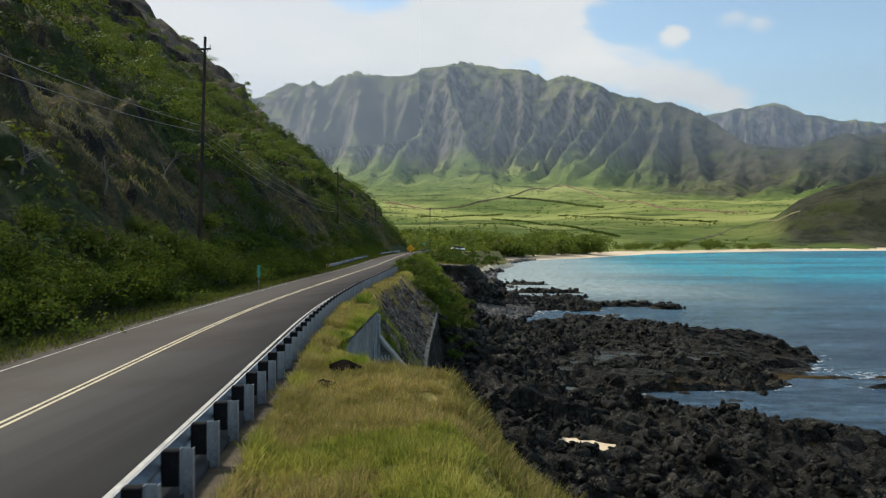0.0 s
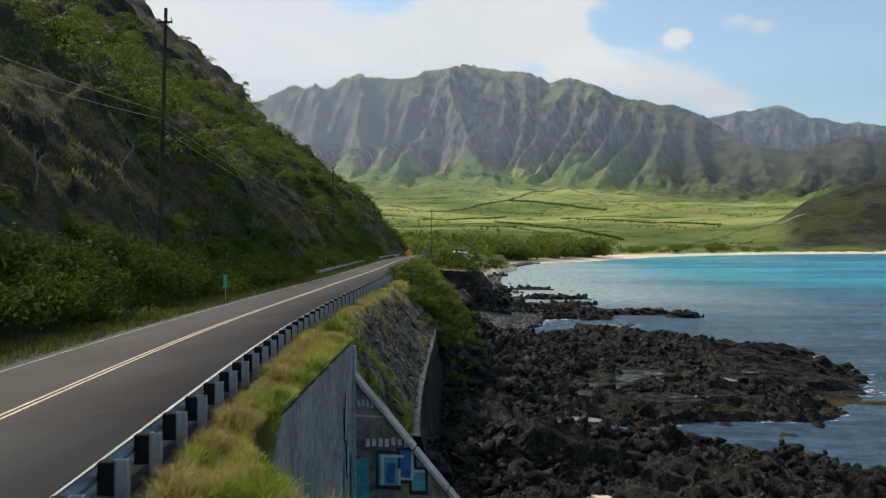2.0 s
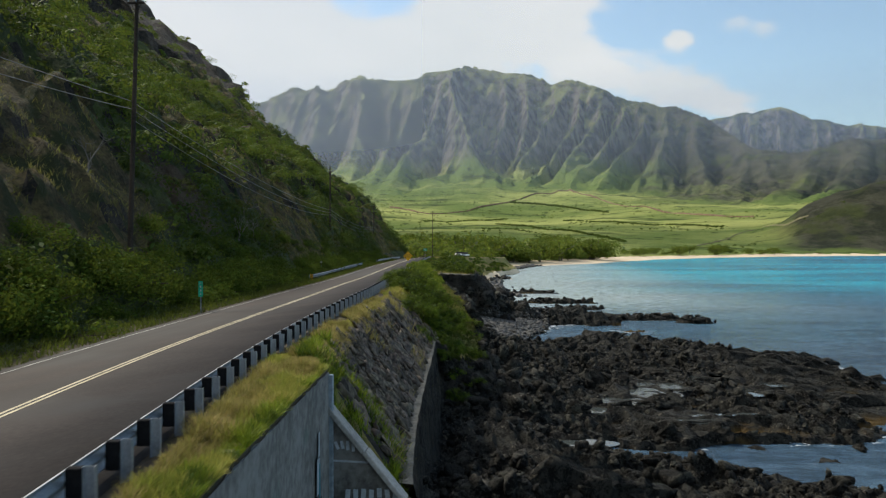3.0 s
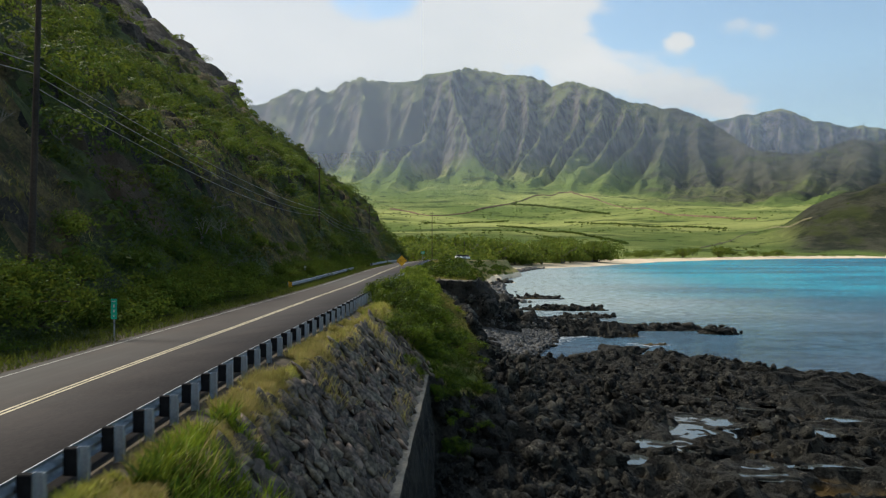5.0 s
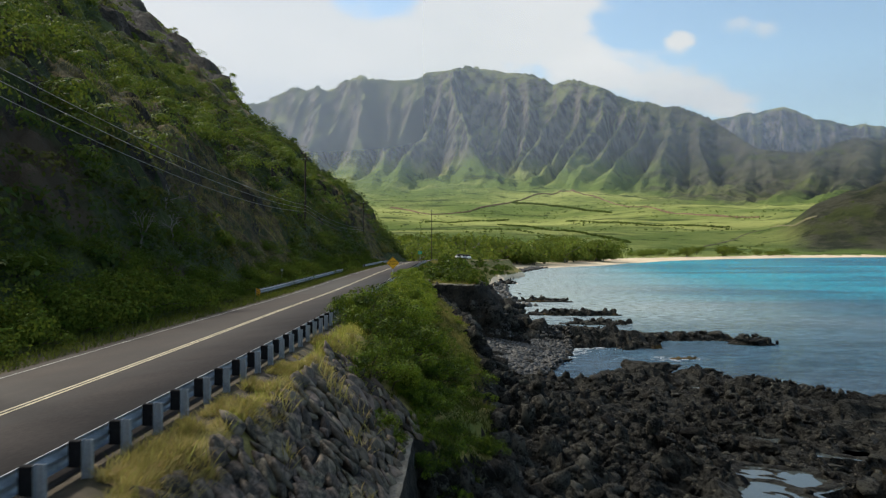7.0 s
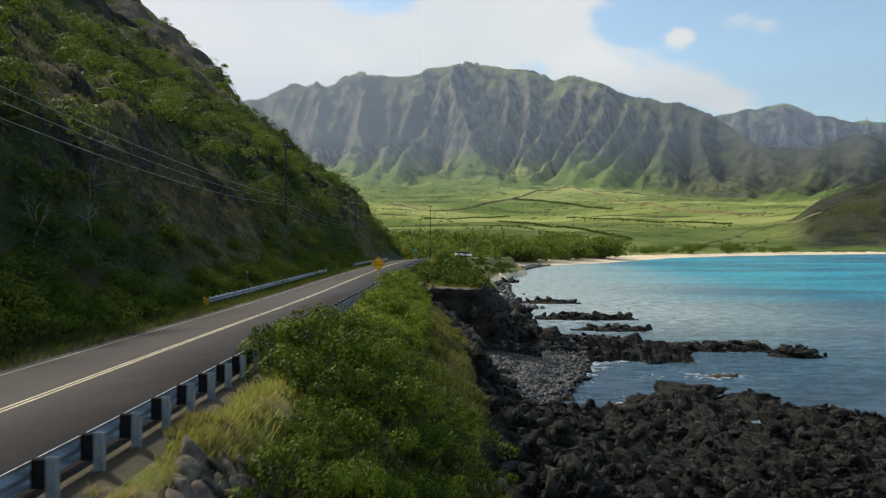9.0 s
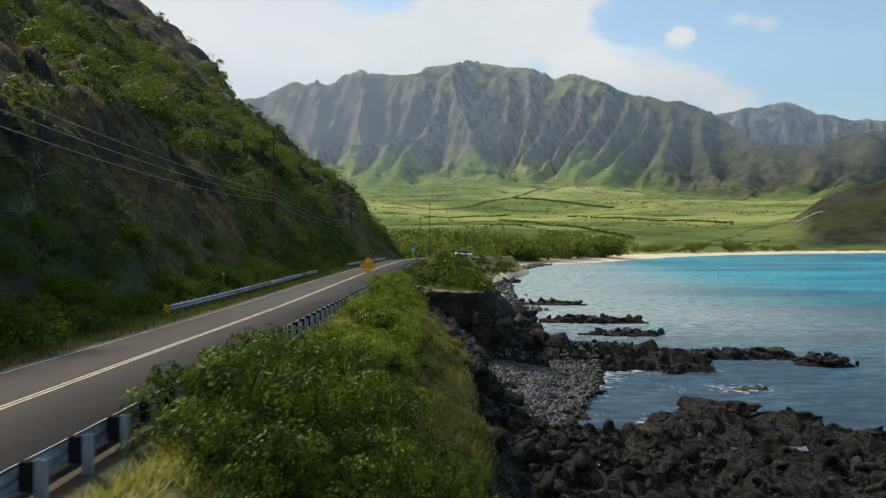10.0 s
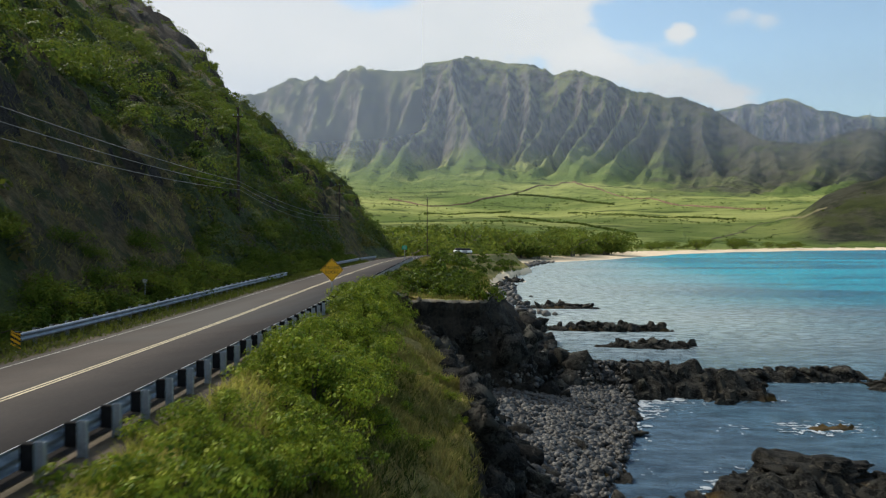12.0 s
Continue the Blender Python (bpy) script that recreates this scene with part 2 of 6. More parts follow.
def make_range_material():
    """Grassland low down, scrub and bare rock on the steep flanks."""
    m = bpy.data.materials.new("valley_and_flanks")
    m.use_nodes = True
    t = Tree(m.node_tree)
    at = t.n("ShaderNodeTexCoord").outputs["Object"]
    g = t.n("ShaderNodeNewGeometry")
    up = t.n("ShaderNodeSeparateXYZ", {0: g.outputs["Normal"]}).outputs[2]
    height = t.n("ShaderNodeSeparateXYZ", {0: at}).outputs[2]
    patch = t.noise(t.vec("MULTIPLY", at, (0.7, 1.3, 1.0)), 0.0028, 6.0, 0.6)
    fine = t.noise(at, 0.03, 8.0, 0.7)
    meadow = t.mix(t.ramp(patch, 0.40, 0.64), (0.185, 0.265, 0.066), (0.52, 0.56, 0.18))
    meadow = t.mix(t.ramp(t.noise(t.vec("MULTIPLY", at, (0.5, 2.0, 1.0)), 0.010, 6.0, 0.62), 0.54, 0.66), meadow, (0.085, 0.125, 0.034))
    meadow = t.mix(t.ramp(fine, 0.55, 0.66), meadow, (0.06, 0.095, 0.025))
    scrub = t.mix(t.ramp(t.noise(at, 0.012, 8.0, 0.7), 0.43, 0.57), (0.046, 0.066, 0.030), (0.27, 0.285, 0.125))
    rock = t.mix(t.ramp(t.noise(t.vec("MULTIPLY", at, (1, 1, 0.6)), 0.022, 8.0, 0.72), 0.43, 0.58), (0.038, 0.038, 0.042), (0.25, 0.222, 0.195))
    edge = t.math("ADD", t.math("ADD", up, t.math("MULTIPLY", t.math("SUBTRACT", fine, 0.5), 0.5)), 0.06)
    flank = t.mix(t.ramp(edge, 0.62, 0.90), rock, scrub)
    rise = t.ramp(t.math("ADD", height, t.math("MULTIPLY", t.math("SUBTRACT", patch, 0.5), 150.0)), 225.0, 350.0)
    colour = t.mix(rise, meadow, flank)
    # Dry scrub on the valley's right side, its colour also darkened for cloud shadow.
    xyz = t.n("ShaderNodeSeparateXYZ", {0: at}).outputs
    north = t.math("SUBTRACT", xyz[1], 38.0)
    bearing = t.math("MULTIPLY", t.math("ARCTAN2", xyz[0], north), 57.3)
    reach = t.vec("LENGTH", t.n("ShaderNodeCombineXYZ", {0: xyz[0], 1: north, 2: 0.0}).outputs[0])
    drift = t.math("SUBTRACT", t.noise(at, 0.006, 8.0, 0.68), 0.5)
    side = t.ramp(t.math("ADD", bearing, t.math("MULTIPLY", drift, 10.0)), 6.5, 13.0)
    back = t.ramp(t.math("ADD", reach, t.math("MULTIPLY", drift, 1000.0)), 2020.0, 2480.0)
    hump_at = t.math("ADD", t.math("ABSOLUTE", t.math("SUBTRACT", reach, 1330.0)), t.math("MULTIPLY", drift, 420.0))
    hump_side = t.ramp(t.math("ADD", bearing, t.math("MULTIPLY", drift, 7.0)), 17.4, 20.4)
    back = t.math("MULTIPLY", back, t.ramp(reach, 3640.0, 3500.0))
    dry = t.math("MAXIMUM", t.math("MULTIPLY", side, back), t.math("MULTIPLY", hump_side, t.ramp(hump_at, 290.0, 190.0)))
    shaded_brush = t.mix(t.ramp(t.noise(at, 0.016, 8.0, 0.72), 0.40, 0.60), (0.028, 0.031, 0.029), (0.104, 0.098, 0.078))
    shaded_brush = t.mix(t.ramp(t.noise(at, 0.009, 6.0, 0.6), 0.56, 0.66), shaded_brush, (0.075, 0.09, 0.035))
    colour = t.mix(t.math("MULTIPLY", dry, 0.92), colour, shaded_brush)
    bump = t.n("ShaderNodeBump", {"Height": t.noise(at, 0.05, 9.0, 0.74), "Strength": 1.0, "Distance": 26.0})
    p = t.n("ShaderNodeBsdfPrincipled", {"Base Color": colour, "Roughness": 0.95, "Specular IOR Level": 0.1, "Normal": bump.outputs[0]})
    t.n("ShaderNodeOutputMaterial", {0: p.outputs[0]})
    return m


def make_sea_material():
    m = bpy.data.materials.new("sea_water")
    m.use_nodes = True
    t = Tree(m.node_tree)
    at = t.n("ShaderNodeTexCoord").outputs["Object"]
    xyz = t.n("ShaderNodeSeparateXYZ", {0: at}).outputs
    swirl = t.noise(t.vec("MULTIPLY", at, (0.6, 1.0, 1.0)), 0.012, 5.0, 0.6)
    drift = t.math("MULTIPLY", t.math("SUBTRACT", swirl, 0.5), 260.0)
    out_to_sea = t.ramp(t.math("ADD", t.math("ADD", xyz[1], t.math("MULTIPLY", xyz[0], 0.75)), drift), 120.0, 380.0)
    reef = t.noise(t.vec("MULTIPLY", at, (0.25, 1.0, 1.0)), 0.022, 5.0, 0.6)
    shallow = t.mix(t.ramp(reef, 0.40, 0.58), (0.008, 0.16, 0.28), (0.012, 0.44, 0.60))
    deep = t.ramp(t.math("ADD", t.math("ADD", xyz[1], xyz[0]), t.math("MULTIPLY", drift, 2.0)), 950.0, 1500.0)
    shallow = t.mix(deep, shallow, (0.004, 0.15, 0.34))
    near = t.mix(t.ramp(t.noise(t.vec("MULTIPLY", at, (0.4, 1.0, 1.0)), 0.08, 6.0, 0.66), 0.38, 0.62), (0.042, 0.080, 0.132), (0.094, 0.166, 0.244))
    colour = t.mix(out_to_sea, near, shallow)
    # Pale sandy shallows, with reflected cloud glare painted into the same colour.
    sand_glare = t.math("MULTIPLY", t.ramp(t.math("ADD", t.math("SUBTRACT", xyz[0], t.math("MULTIPLY", xyz[1], 0.05)), t.math("MULTIPLY", drift, 0.25)), 62.0, -6.0), t.ramp(xyz[1], 120.0, 190.0))
    colour = t.mix(t.math("MULTIPLY", sand_glare, 0.95), colour, (0.52, 0.62, 0.64))
    ripple = t.math("ADD", t.noise(t.vec("MULTIPLY", at, (0.40, 1.0, 1.0)), 0.9, 7.0, 0.74), t.math("MULTIPLY", t.noise(t.vec("MULTIPLY", at, (0.6, 1.0, 1.0)), 0.22, 6.0, 0.68), 1.6))
    # Ripple shading painted into the colour: troughs darkened, crests left pale.
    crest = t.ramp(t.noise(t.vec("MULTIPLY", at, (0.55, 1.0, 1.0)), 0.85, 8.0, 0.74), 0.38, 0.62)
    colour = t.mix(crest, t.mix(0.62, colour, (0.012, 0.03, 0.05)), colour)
    bump = t.n("ShaderNodeBump", {"Height": ripple, "Strength": 0.9, "Distance": 0.5})
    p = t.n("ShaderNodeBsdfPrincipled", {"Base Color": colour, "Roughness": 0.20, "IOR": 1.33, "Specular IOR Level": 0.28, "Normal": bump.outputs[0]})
    t.n("ShaderNodeOutputMaterial", {0: p.outputs[0]})
    return m


RANGE_MAT, SEA_MAT = make_range_material(), make_sea_material()
FOAM = material("foam", (0.20, 0.25, 0.29), (0.42, 0.46, 0.50), 1.5, 5, 0.9, 0.3, 0.05)


# ---- mesh helpers ----
def link_mesh(name, me, mats, parent=None, smooth=False):
    for m in mats if isinstance(mats, (list, tuple)) else [mats]:
        me.materials.append(m)
    if smooth:
        me.polygons.foreach_set("use_smooth", np.ones(len(me.polygons), bool))
    ob = new(name, me)
    ob.parent = parent
    return ob


def array_mesh(name, verts, faces):
    """A mesh from arrays: verts (n, 3), faces (m, 3 or 4)."""
    me = bpy.data.meshes.new(name)
    verts, faces = np.asarray(verts, np.float32), np.asarray(faces, np.int32)
    m, k = faces.shape
    me.vertices.add(len(verts)), me.loops.add(m * k), me.polygons.add(m)
    me.vertices.foreach_set("co", verts.ravel())
    me.loops.foreach_set("vertex_index", faces.ravel())
    me.polygons.foreach_set("loop_start", np.arange(0, m * k, k, dtype=np.int32))
    me.update(calc_edges=True)
    return me


def grid_faces(a, b):
    i = np.arange((a - 1) * b).reshape(a - 1, b)[:, :-1].ravel()
    return np.stack([i, i + 1, i + b + 1, i + b], 1)


def part(name, bm, mat, parent=None, label="", smooth=False):
    me = bpy.data.meshes.new(name)
    bm.to_mesh(me)
    bm.free()
    ob = link_mesh(name, me, mat, parent, smooth)
    return tagged(ob, label) if label else ob


def empty(name, m=None):
    ob = new(name)
    if m is not None:
        ob.matrix_basis = m
    return ob


def box(bm, x, y, z, sx, sy, sz, bevel=0.0, turn=None):
    """A box centred at x, y, z, its edges bevelled."""
    made = bmesh.ops.create_cube(bm, size=1.0)["verts"]
    bmesh.ops.scale(bm, vec=(sx, sy, sz), verts=made)
    if bevel:
        edges = list({e for v in made for e in v.link_edges})
        made = list({v for f in bmesh.ops.bevel(bm, geom=edges, offset=bevel, segments=1, affect="EDGES")["faces"] for v in f.verts} | {v for v in made if v.is_valid})
    if turn is not None:
        bmesh.ops.transform(bm, matrix=turn, verts=made)
    bmesh.ops.translate(bm, vec=(x, y, z), verts=made)


def tube(bm, a, b, ra, rb, sides=8):
    """A tapered round bar from a to b."""
    a, b = Vector(a), Vector(b)
    q = (b - a).to_track_quat("Z", "Y").to_matrix().to_4x4()
    made = bmesh.ops.create_cone(bm, cap_ends=True, segments=sides, radius1=ra, radius2=rb, depth=(b - a).length)["verts"]
    bmesh.ops.transform(bm, matrix=Matrix.Translation((a + b) / 2) @ q, verts=made)


# ---- noise and curves for the land ----
def _hash(ix, iy, seed):
    n = (ix * 374761393 + iy * 668265263 + seed * 2147483 + 12345) & 0x7FFFFFFF
    n = ((n ^ (n >> 13)) * 1274126177) & 0x7FFFFFFF
    return ((n ^ (n >> 16)) & 0xFFFF) / 65535.0


def vnoise(x, y, seed=0):
    x, y = np.broadcast_arrays(np.asarray(x, float), np.asarray(y, float))
    ix, iy = np.floor(x).astype(np.int64), np.floor(y).astype(np.int64)
    fx, fy = x - ix, y - iy
    fx, fy = fx * fx * fx * (fx * (fx * 6 - 15) + 10), fy * fy * fy * (fy * (fy * 6 - 15) + 10)
    a, b, c, d = _hash(ix, iy, seed), _hash(ix + 1, iy, seed), _hash(ix, iy + 1, seed), _hash(ix + 1, iy + 1, seed)
    return (a * (1 - fx) + b * fx) * (1 - fy) + (c * (1 - fx) + d * fx) * fy


def fbm(x, y, octaves=4, seed=0):
    total, weight = 0.0, 0.0
    for k in range(octaves):
        total, weight = total + vnoise(x * 2**k + 17.3 * k, y * 2**k - 9.1 * k, seed + k) / 2**k, weight + 1 / 2**k
    return total / weight


def ridged(x, y, octaves=4, seed=0):
    total, weight = 0.0, 0.0
    for k in range(octaves):
        v = 1 - np.abs(2 * vnoise(x * 2**k + 5.7 * k, y * 2**k + 3.3 * k, seed + k) - 1)
        total, weight = total + v * v / 2**k, weight + 1 / 2**k
    return total / weight


def cells(x, y, seed=0):
    """A random level for each cell of an uneven mosaic."""
    x, y = np.asarray(x, float), np.asarray(y, float)
    ix, iy = np.floor(x).astype(np.int64), np.floor(y).astype(np.int64)
    near, level = np.full(x.shape, 9.0), np.zeros(x.shape)
    for i in (-1, 0, 1):
        for j in (-1, 0, 1):
            px, py = ix + i + _hash(ix + i, iy + j, seed), iy + j + _hash(ix + i, iy + j, seed + 1)
            dist = np.hypot(x - px, y - py)
            closer = dist < near
            near, level = np.where(closer, dist, near), np.where(closer, _hash(ix + i, iy + j, seed + 2), level)
    return level, near


def step(v, a, b):
    k = np.clip((v - a) / (b - a), 0, 1)
    return k * k * (3 - 2 * k)


class Curve:
    """A natural cubic spline through a few knots."""

    def __init__(self, knots, values):
        k, v = np.array(knots, float), np.array(values, float)
        n, h = len(k), np.diff(k)
        a, b = np.eye(n), np.zeros(n)
        for i in range(1, n - 1):
            a[i, i - 1 : i + 2] = h[i - 1], 2 * (h[i - 1] + h[i]), h[i]
            b[i] = 6 * ((v[i + 1] - v[i]) / h[i] - (v[i] - v[i - 1]) / h[i - 1])
        self.k, self.v, self.h, self.m = k, v, h, np.linalg.solve(a, b)

    def __call__(self, y):
        y = np.clip(np.asarray(y, float), self.k[0], self.k[-1])
        i = np.clip(np.searchsorted(self.k, y) - 1, 0, len(self.k) - 2)
        d, h, v, m = y - self.k[i], self.h[i], self.v, self.m
        return v[i] + d * ((v[i + 1] - v[i]) / h - h * (2 * m[i] + m[i + 1]) / 6) + d * d * m[i] / 2 + d**3 * (m[i + 1] - m[i]) / (6 * h)


def inside(poly, x, y):
    """The signed distance to a polygon's edge, positive within it."""
    best, odd = np.full(np.shape(x), 1e9), np.zeros(np.shape(x), bool)
    for (ax, ay), (bx, by) in zip(poly, poly[1:] + poly[:1]):
        ex, ey = bx - ax, by - ay
        k = np.clip(((x - ax) * ex + (y - ay) * ey) / (ex * ex + ey * ey), 0, 1)
        best = np.minimum(best, np.hypot(x - ax - k * ex, y - ay - k * ey))
        if ay != by:
            odd ^= ((ay > y) != (by > y)) & (x < ex * (y - ay) / ey + ax)
    return np.where(odd, best, -best)


# The road's centre line: its place across, its height, and its cross fall.
KNOTS = (-40, 0, 20, 40, 60, 80, 100, 120, 150, 190, 230, 260, 300, 350)
road_x = Curve(KNOTS, (3.6, -3.01, -6.29, -9.16, -10.38, -12.04, -13.62, -14.97, -16.97, -19.17, -19.6, -18.5, -14.5, -6.0))
road_z = Curve(KNOTS, (8.1, 7.87, 7.72, 7.65, 7.81, 7.78, 7.74, 7.92, 8.16, 8.28, 8.1, 7.6, 6.8, 6.2))
LANE_R, LANE_L, FALL = 3.20, 3.48, 0.086


def rail_u(y):
    """Where the seaward guardrail runs: it draws away from the edge line."""
    return np.interp(y, (0, 10, 27, 40, 65), (3.95, 3.97, 4.09, 4.26, 4.32))


def across(y, u, up=0.0):
    """The point u metres to the right of the centre line, up metres over the road's plane."""
    y = np.asarray(y, float)
    d = (road_x(y + 0.5) - road_x(y - 0.5))
    n = np.hypot(1, d)
    return np.stack(np.broadcast_arrays(road_x(y) + u / n, y - d * u / n, road_z(y) + FALL * np.clip(u, -4.6, 4.6) + up), -1)


# ---- the ground by the road, the bank, and the lava shelf ----
NEAR_SHELF = [(-2, -60), (46, -60), (42, 15), (31, 41), (23, 47.5), (17, 51), (13.5, 53.5), (9.5, 57.5), (-2, 58.5)]
MAIN_SHELF = [(-4, 57), (3, 58.5), (11.5, 60.3), (20, 61.8), (24, 65.5), (28.4, 73.5), (31, 79), (30.4, 88), (31, 95), (26, 100.5), (20, 104.5), (16.5, 109), (12, 110.2), (9, 109), (6.5, 106.5), (3.2, 104.0), (-4, 104)]
COBBLE_COVE = [(-4, 100), (2.6, 105.5), (4.6, 113), (6.6, 123), (7, 130), (-2, 140), (-12, 140), (-12, 104)]
POINT = [(-4, 126), (9.5, 128), (13, 127), (17.5, 130.5), (17, 134), (12, 136.8), (6, 139), (2, 148), (-4, 150)]
COAST = [(-30, 138), (-2, 140), (2, 150), (2.5, 165), (-2, 186), (-6, 212), (-5, 256), (-7, 300), (-4, 345), (-40, 345)]
ISLETS = [(19.0, 136.8, 5.0, 1.3, 0.8), (23.4, 137.2, 3.0, 1.4, 0.9), (28.0, 133.2, 2.4, 1.3, 1.0), (12.7, 155.6, 4.6, 1.3, 0.7), (10.5, 171.0, 8.0, 1.4, 0.8), (6.0, 203.0, 5.5, 1.5, 0.7), (-1.5, 284.0, 3.6, 1.6, 0.7), (12.6, 126.5, 1.2, 0.5, 0.45), (27, 68, 2.6, 0.6, 0.35), (33, 64, 4.0, 0.8, 0.4), (15.9, 128.3, 0.8, 0.5, 0.30), (17.3, 119.6, 1.2, 0.6, 0.22)]
# Along the road: the lip of the verge, the foot of the slope (both to the right of the centre line) and the foot's height.
LIP_Y = (-60, 15, 18.6, 19.6, 20.1, 21.9, 22.6, 25.5, 30, 36.2, 37.2, 62, 66, 100, 112, 118, 121.5, 124, 136, 150, 165, 185, 210, 250, 300, 350)
LIP_U = (7.2, 7.1, 7.5, 6.9, 6.0, 5.35, 4.95, 4.9, 5.18, 5.55, 5.15, 5.15, 5.3, 5.4, 5.2, 5.2, 5.4, 11.8, 12.4, 12.6, 11.6, 8.6, 6.0, 5.4, 5.2, 5.2)
FOOT_U = (13.2, 12.6, 11.4, 8.6, 6.5, 5.6, 5.05, 5.0, 5.28, 5.65, 7.6, 7.5, 10.2, 10.6, 8.8, 5.8, 6.0, 12.8, 14.9, 16.2, 16.3, 15.2, 13.2, 13.6, 12.0, 11.0)
FOOT_Z = (3.2, 3.0, 3.0, 3.0, 3.0, 3.0, 3.0, 3.0, 3.0, 2.8, 4.5, 5.3, 3.7, 4.0, 5.0, 6.9, 7.0, 5.4, 3.4, 2.6, 2.2, 1.5, 0.9, 0.7, 0.7, 0.7)


def shore_distance(x, y):
    wob = 2.6 * (fbm(x * 0.28, y * 0.28, 4, 40) - 0.5) + 0.9 * (fbm(x * 1.1, y * 1.1, 3, 41) - 0.5)
    d = np.maximum.reduce([inside(p, x, y) for p in (NEAR_SHELF, MAIN_SHELF, COBBLE_COVE, POINT, COAST)]) + wob
    # Tidal creeks that cut into the shelf.
    for cx, cy, ra, rb in ((24, 57.5, 11, 3.2), (34, 70, 6, 4)):
        d = np.minimum(d, (np.hypot((x - cx) / ra, (y - cy) / rb) - 1) * rb + 0.4 * wob)
    for cx, cy, ra, rb, _ in ISLETS:
        d = np.maximum(d, (1 - np.hypot((x - cx) / ra, (y - cy) / rb)) * rb + 0.5 * wob)
    return d


POOLS = [(13.3, 82.4, 1.2, 1.0, 0.80), (12.4, 75.4, 1.9, 1.7, 0.78), (10.9, 72.3, 1.6, 1.9, 0.784), (8.9, 69.4, 2.0, 1.2, 0.776), (16.5, 79.8, 1.8, 0.7, 0.76), (12.4, 65.2, 1.4, 1.3, 0.72), (17.3, 90.6, 1.1, 0.8, 0.74), (22.2, 83.5, 1.5, 0.6, 0.70), (20.9, 76.9, 1.1, 0.7, 0.70), (17.6, 69.9, 1.6, 0.7, 0.68), (18.1, 74.0, 1.1, 0.5, 0.72), (6.6, 66.4, 1.2, 1.0, 0.80), (7.0, 50.5, 1.5, 0.8, 0.82), (4.6, 58.2, 1.8, 0.8, 0.70), (25.5, 93.0, 1.8, 0.6, 0.66), (14.4, 84.1, 0.7, 0.4, 0.74), (17.5, 80.2, 1.0, 0.6, 0.76), (21.4, 82.4, 1.4, 0.4, 0.78), (18.3, 73.0, 0.7, 0.6, 0.74), (17.0, 89.6, 1.0, 0.4, 0.76), (21.9, 87.8, 1.4, 0.6, 0.78), (11.6, 76.3, 0.7, 0.4, 0.74), (12.5, 65.5, 1.0, 0.6, 0.76), (16.1, 65.8, 1.4, 0.4, 0.78), (13.9, 98.9, 0.7, 0.6, 0.74), (6.1, 42.3, 1.7, 1.3, 0.85)]


def shelf_z(x, y):
    d = shore_distance(x, y)
    rough = ridged(x * 0.16, y * 0.22, 5, 60)
    jag = ridged(x * 0.62, y * 0.62, 4, 70)
    big = fbm(x * 0.07, y * 0.07, 3, 80)
    z = 0.25 + 0.55 * step(d, 0.3, 4) + 1.15 * (rough - 0.42) * step(d, 0, 2.5) + 0.65 * (jag - 0.4) + 0.38 * (ridged(x * 1.7, y * 1.7, 3, 71) - 0.42) + 0.9 * (big - 0.5)
    warp_x, warp_y = x + 1.2 * fbm(x * 0.5, y * 0.5, 2, 61), y + 1.2 * fbm(x * 0.5, y * 0.5, 2, 62)
    slab, slab_d = cells(warp_x / 1.7, warp_y / 1.1, 63)
    chip, chip_d = cells(warp_x / 0.75, warp_y / 0.6, 66)
    z = z + (0.75 * (slab - 0.45) - 0.25 * slab_d + 0.38 * (chip - 0.5) - 0.12 * chip_d) * step(d, 0.0, 1.5)
    # A rim of high blocks at the seaward end, and ledges near the bank.
    z = z + 0.5 * np.exp(-((y - 107.0 + 0.12 * (x - 12)) / 2.2) ** 2) * step(x, 5, 8) * step(20 - x, 0, 5) * (0.2 + rough)
    z = z + 1.6 * np.exp(-((y - 131) / 3.2) ** 2 - ((x - 4) / 9) ** 2)
    z = z + 1.2 * step(9 - x, 0, 9) * step(100 - y, 0, 8)
    cobbles = step(inside(COBBLE_COVE, x, y), -0.5, 1.5) * step(y, 103, 106) * step(131 - y, 0, 4)
    z = z * (1 - cobbles) + cobbles * (0.05 + 0.17 * np.clip(d, 0, 8) + 0.25 * (jag - 0.5))
    for cx, cy, ra, rb, h in ISLETS:
        k = np.clip(1.25 - np.hypot((x - cx) / ra, (y - cy) / rb), 0, 1)
        z = np.maximum(z, np.where(k > 0, h * np.sqrt(k) * (0.35 + 0.9 * jag), -9))
    for cx, cy, ra, rb, h in POOLS:
        ring = np.hypot((x - cx) / ra, (y - cy) / rb) + 0.9 * (fbm(x * 0.7, y * 0.7, 3, 90) - 0.5)
        z = np.where(ring < 2.2, np.minimum(z, h + 0.10 + 0.45 * np.maximum(ring - 1, 0) + 0.25 * jag * step(ring, 0.9, 1.2)), z)
        rim = step(ring, 0.95, 1.1) * (1 - step(ring, 1.4, 1.8))
        z = np.where(rim > 0, np.maximum(z, (h + 0.02 + 0.10 * jag) * rim + z * (1 - rim)), z)
        k = 1 - step(ring, 0.88, 1.02)
        z = z * (1 - k) + (h - 0.12 + 0.40 * (jag - 0.42)) * k
    z = np.maximum(z, np.where(d > 0.4, 0.1, -9))
    return np.where(d > 0, z, np.maximum(z * 0 + d * 0.7 - 0.05, -3.5)), d


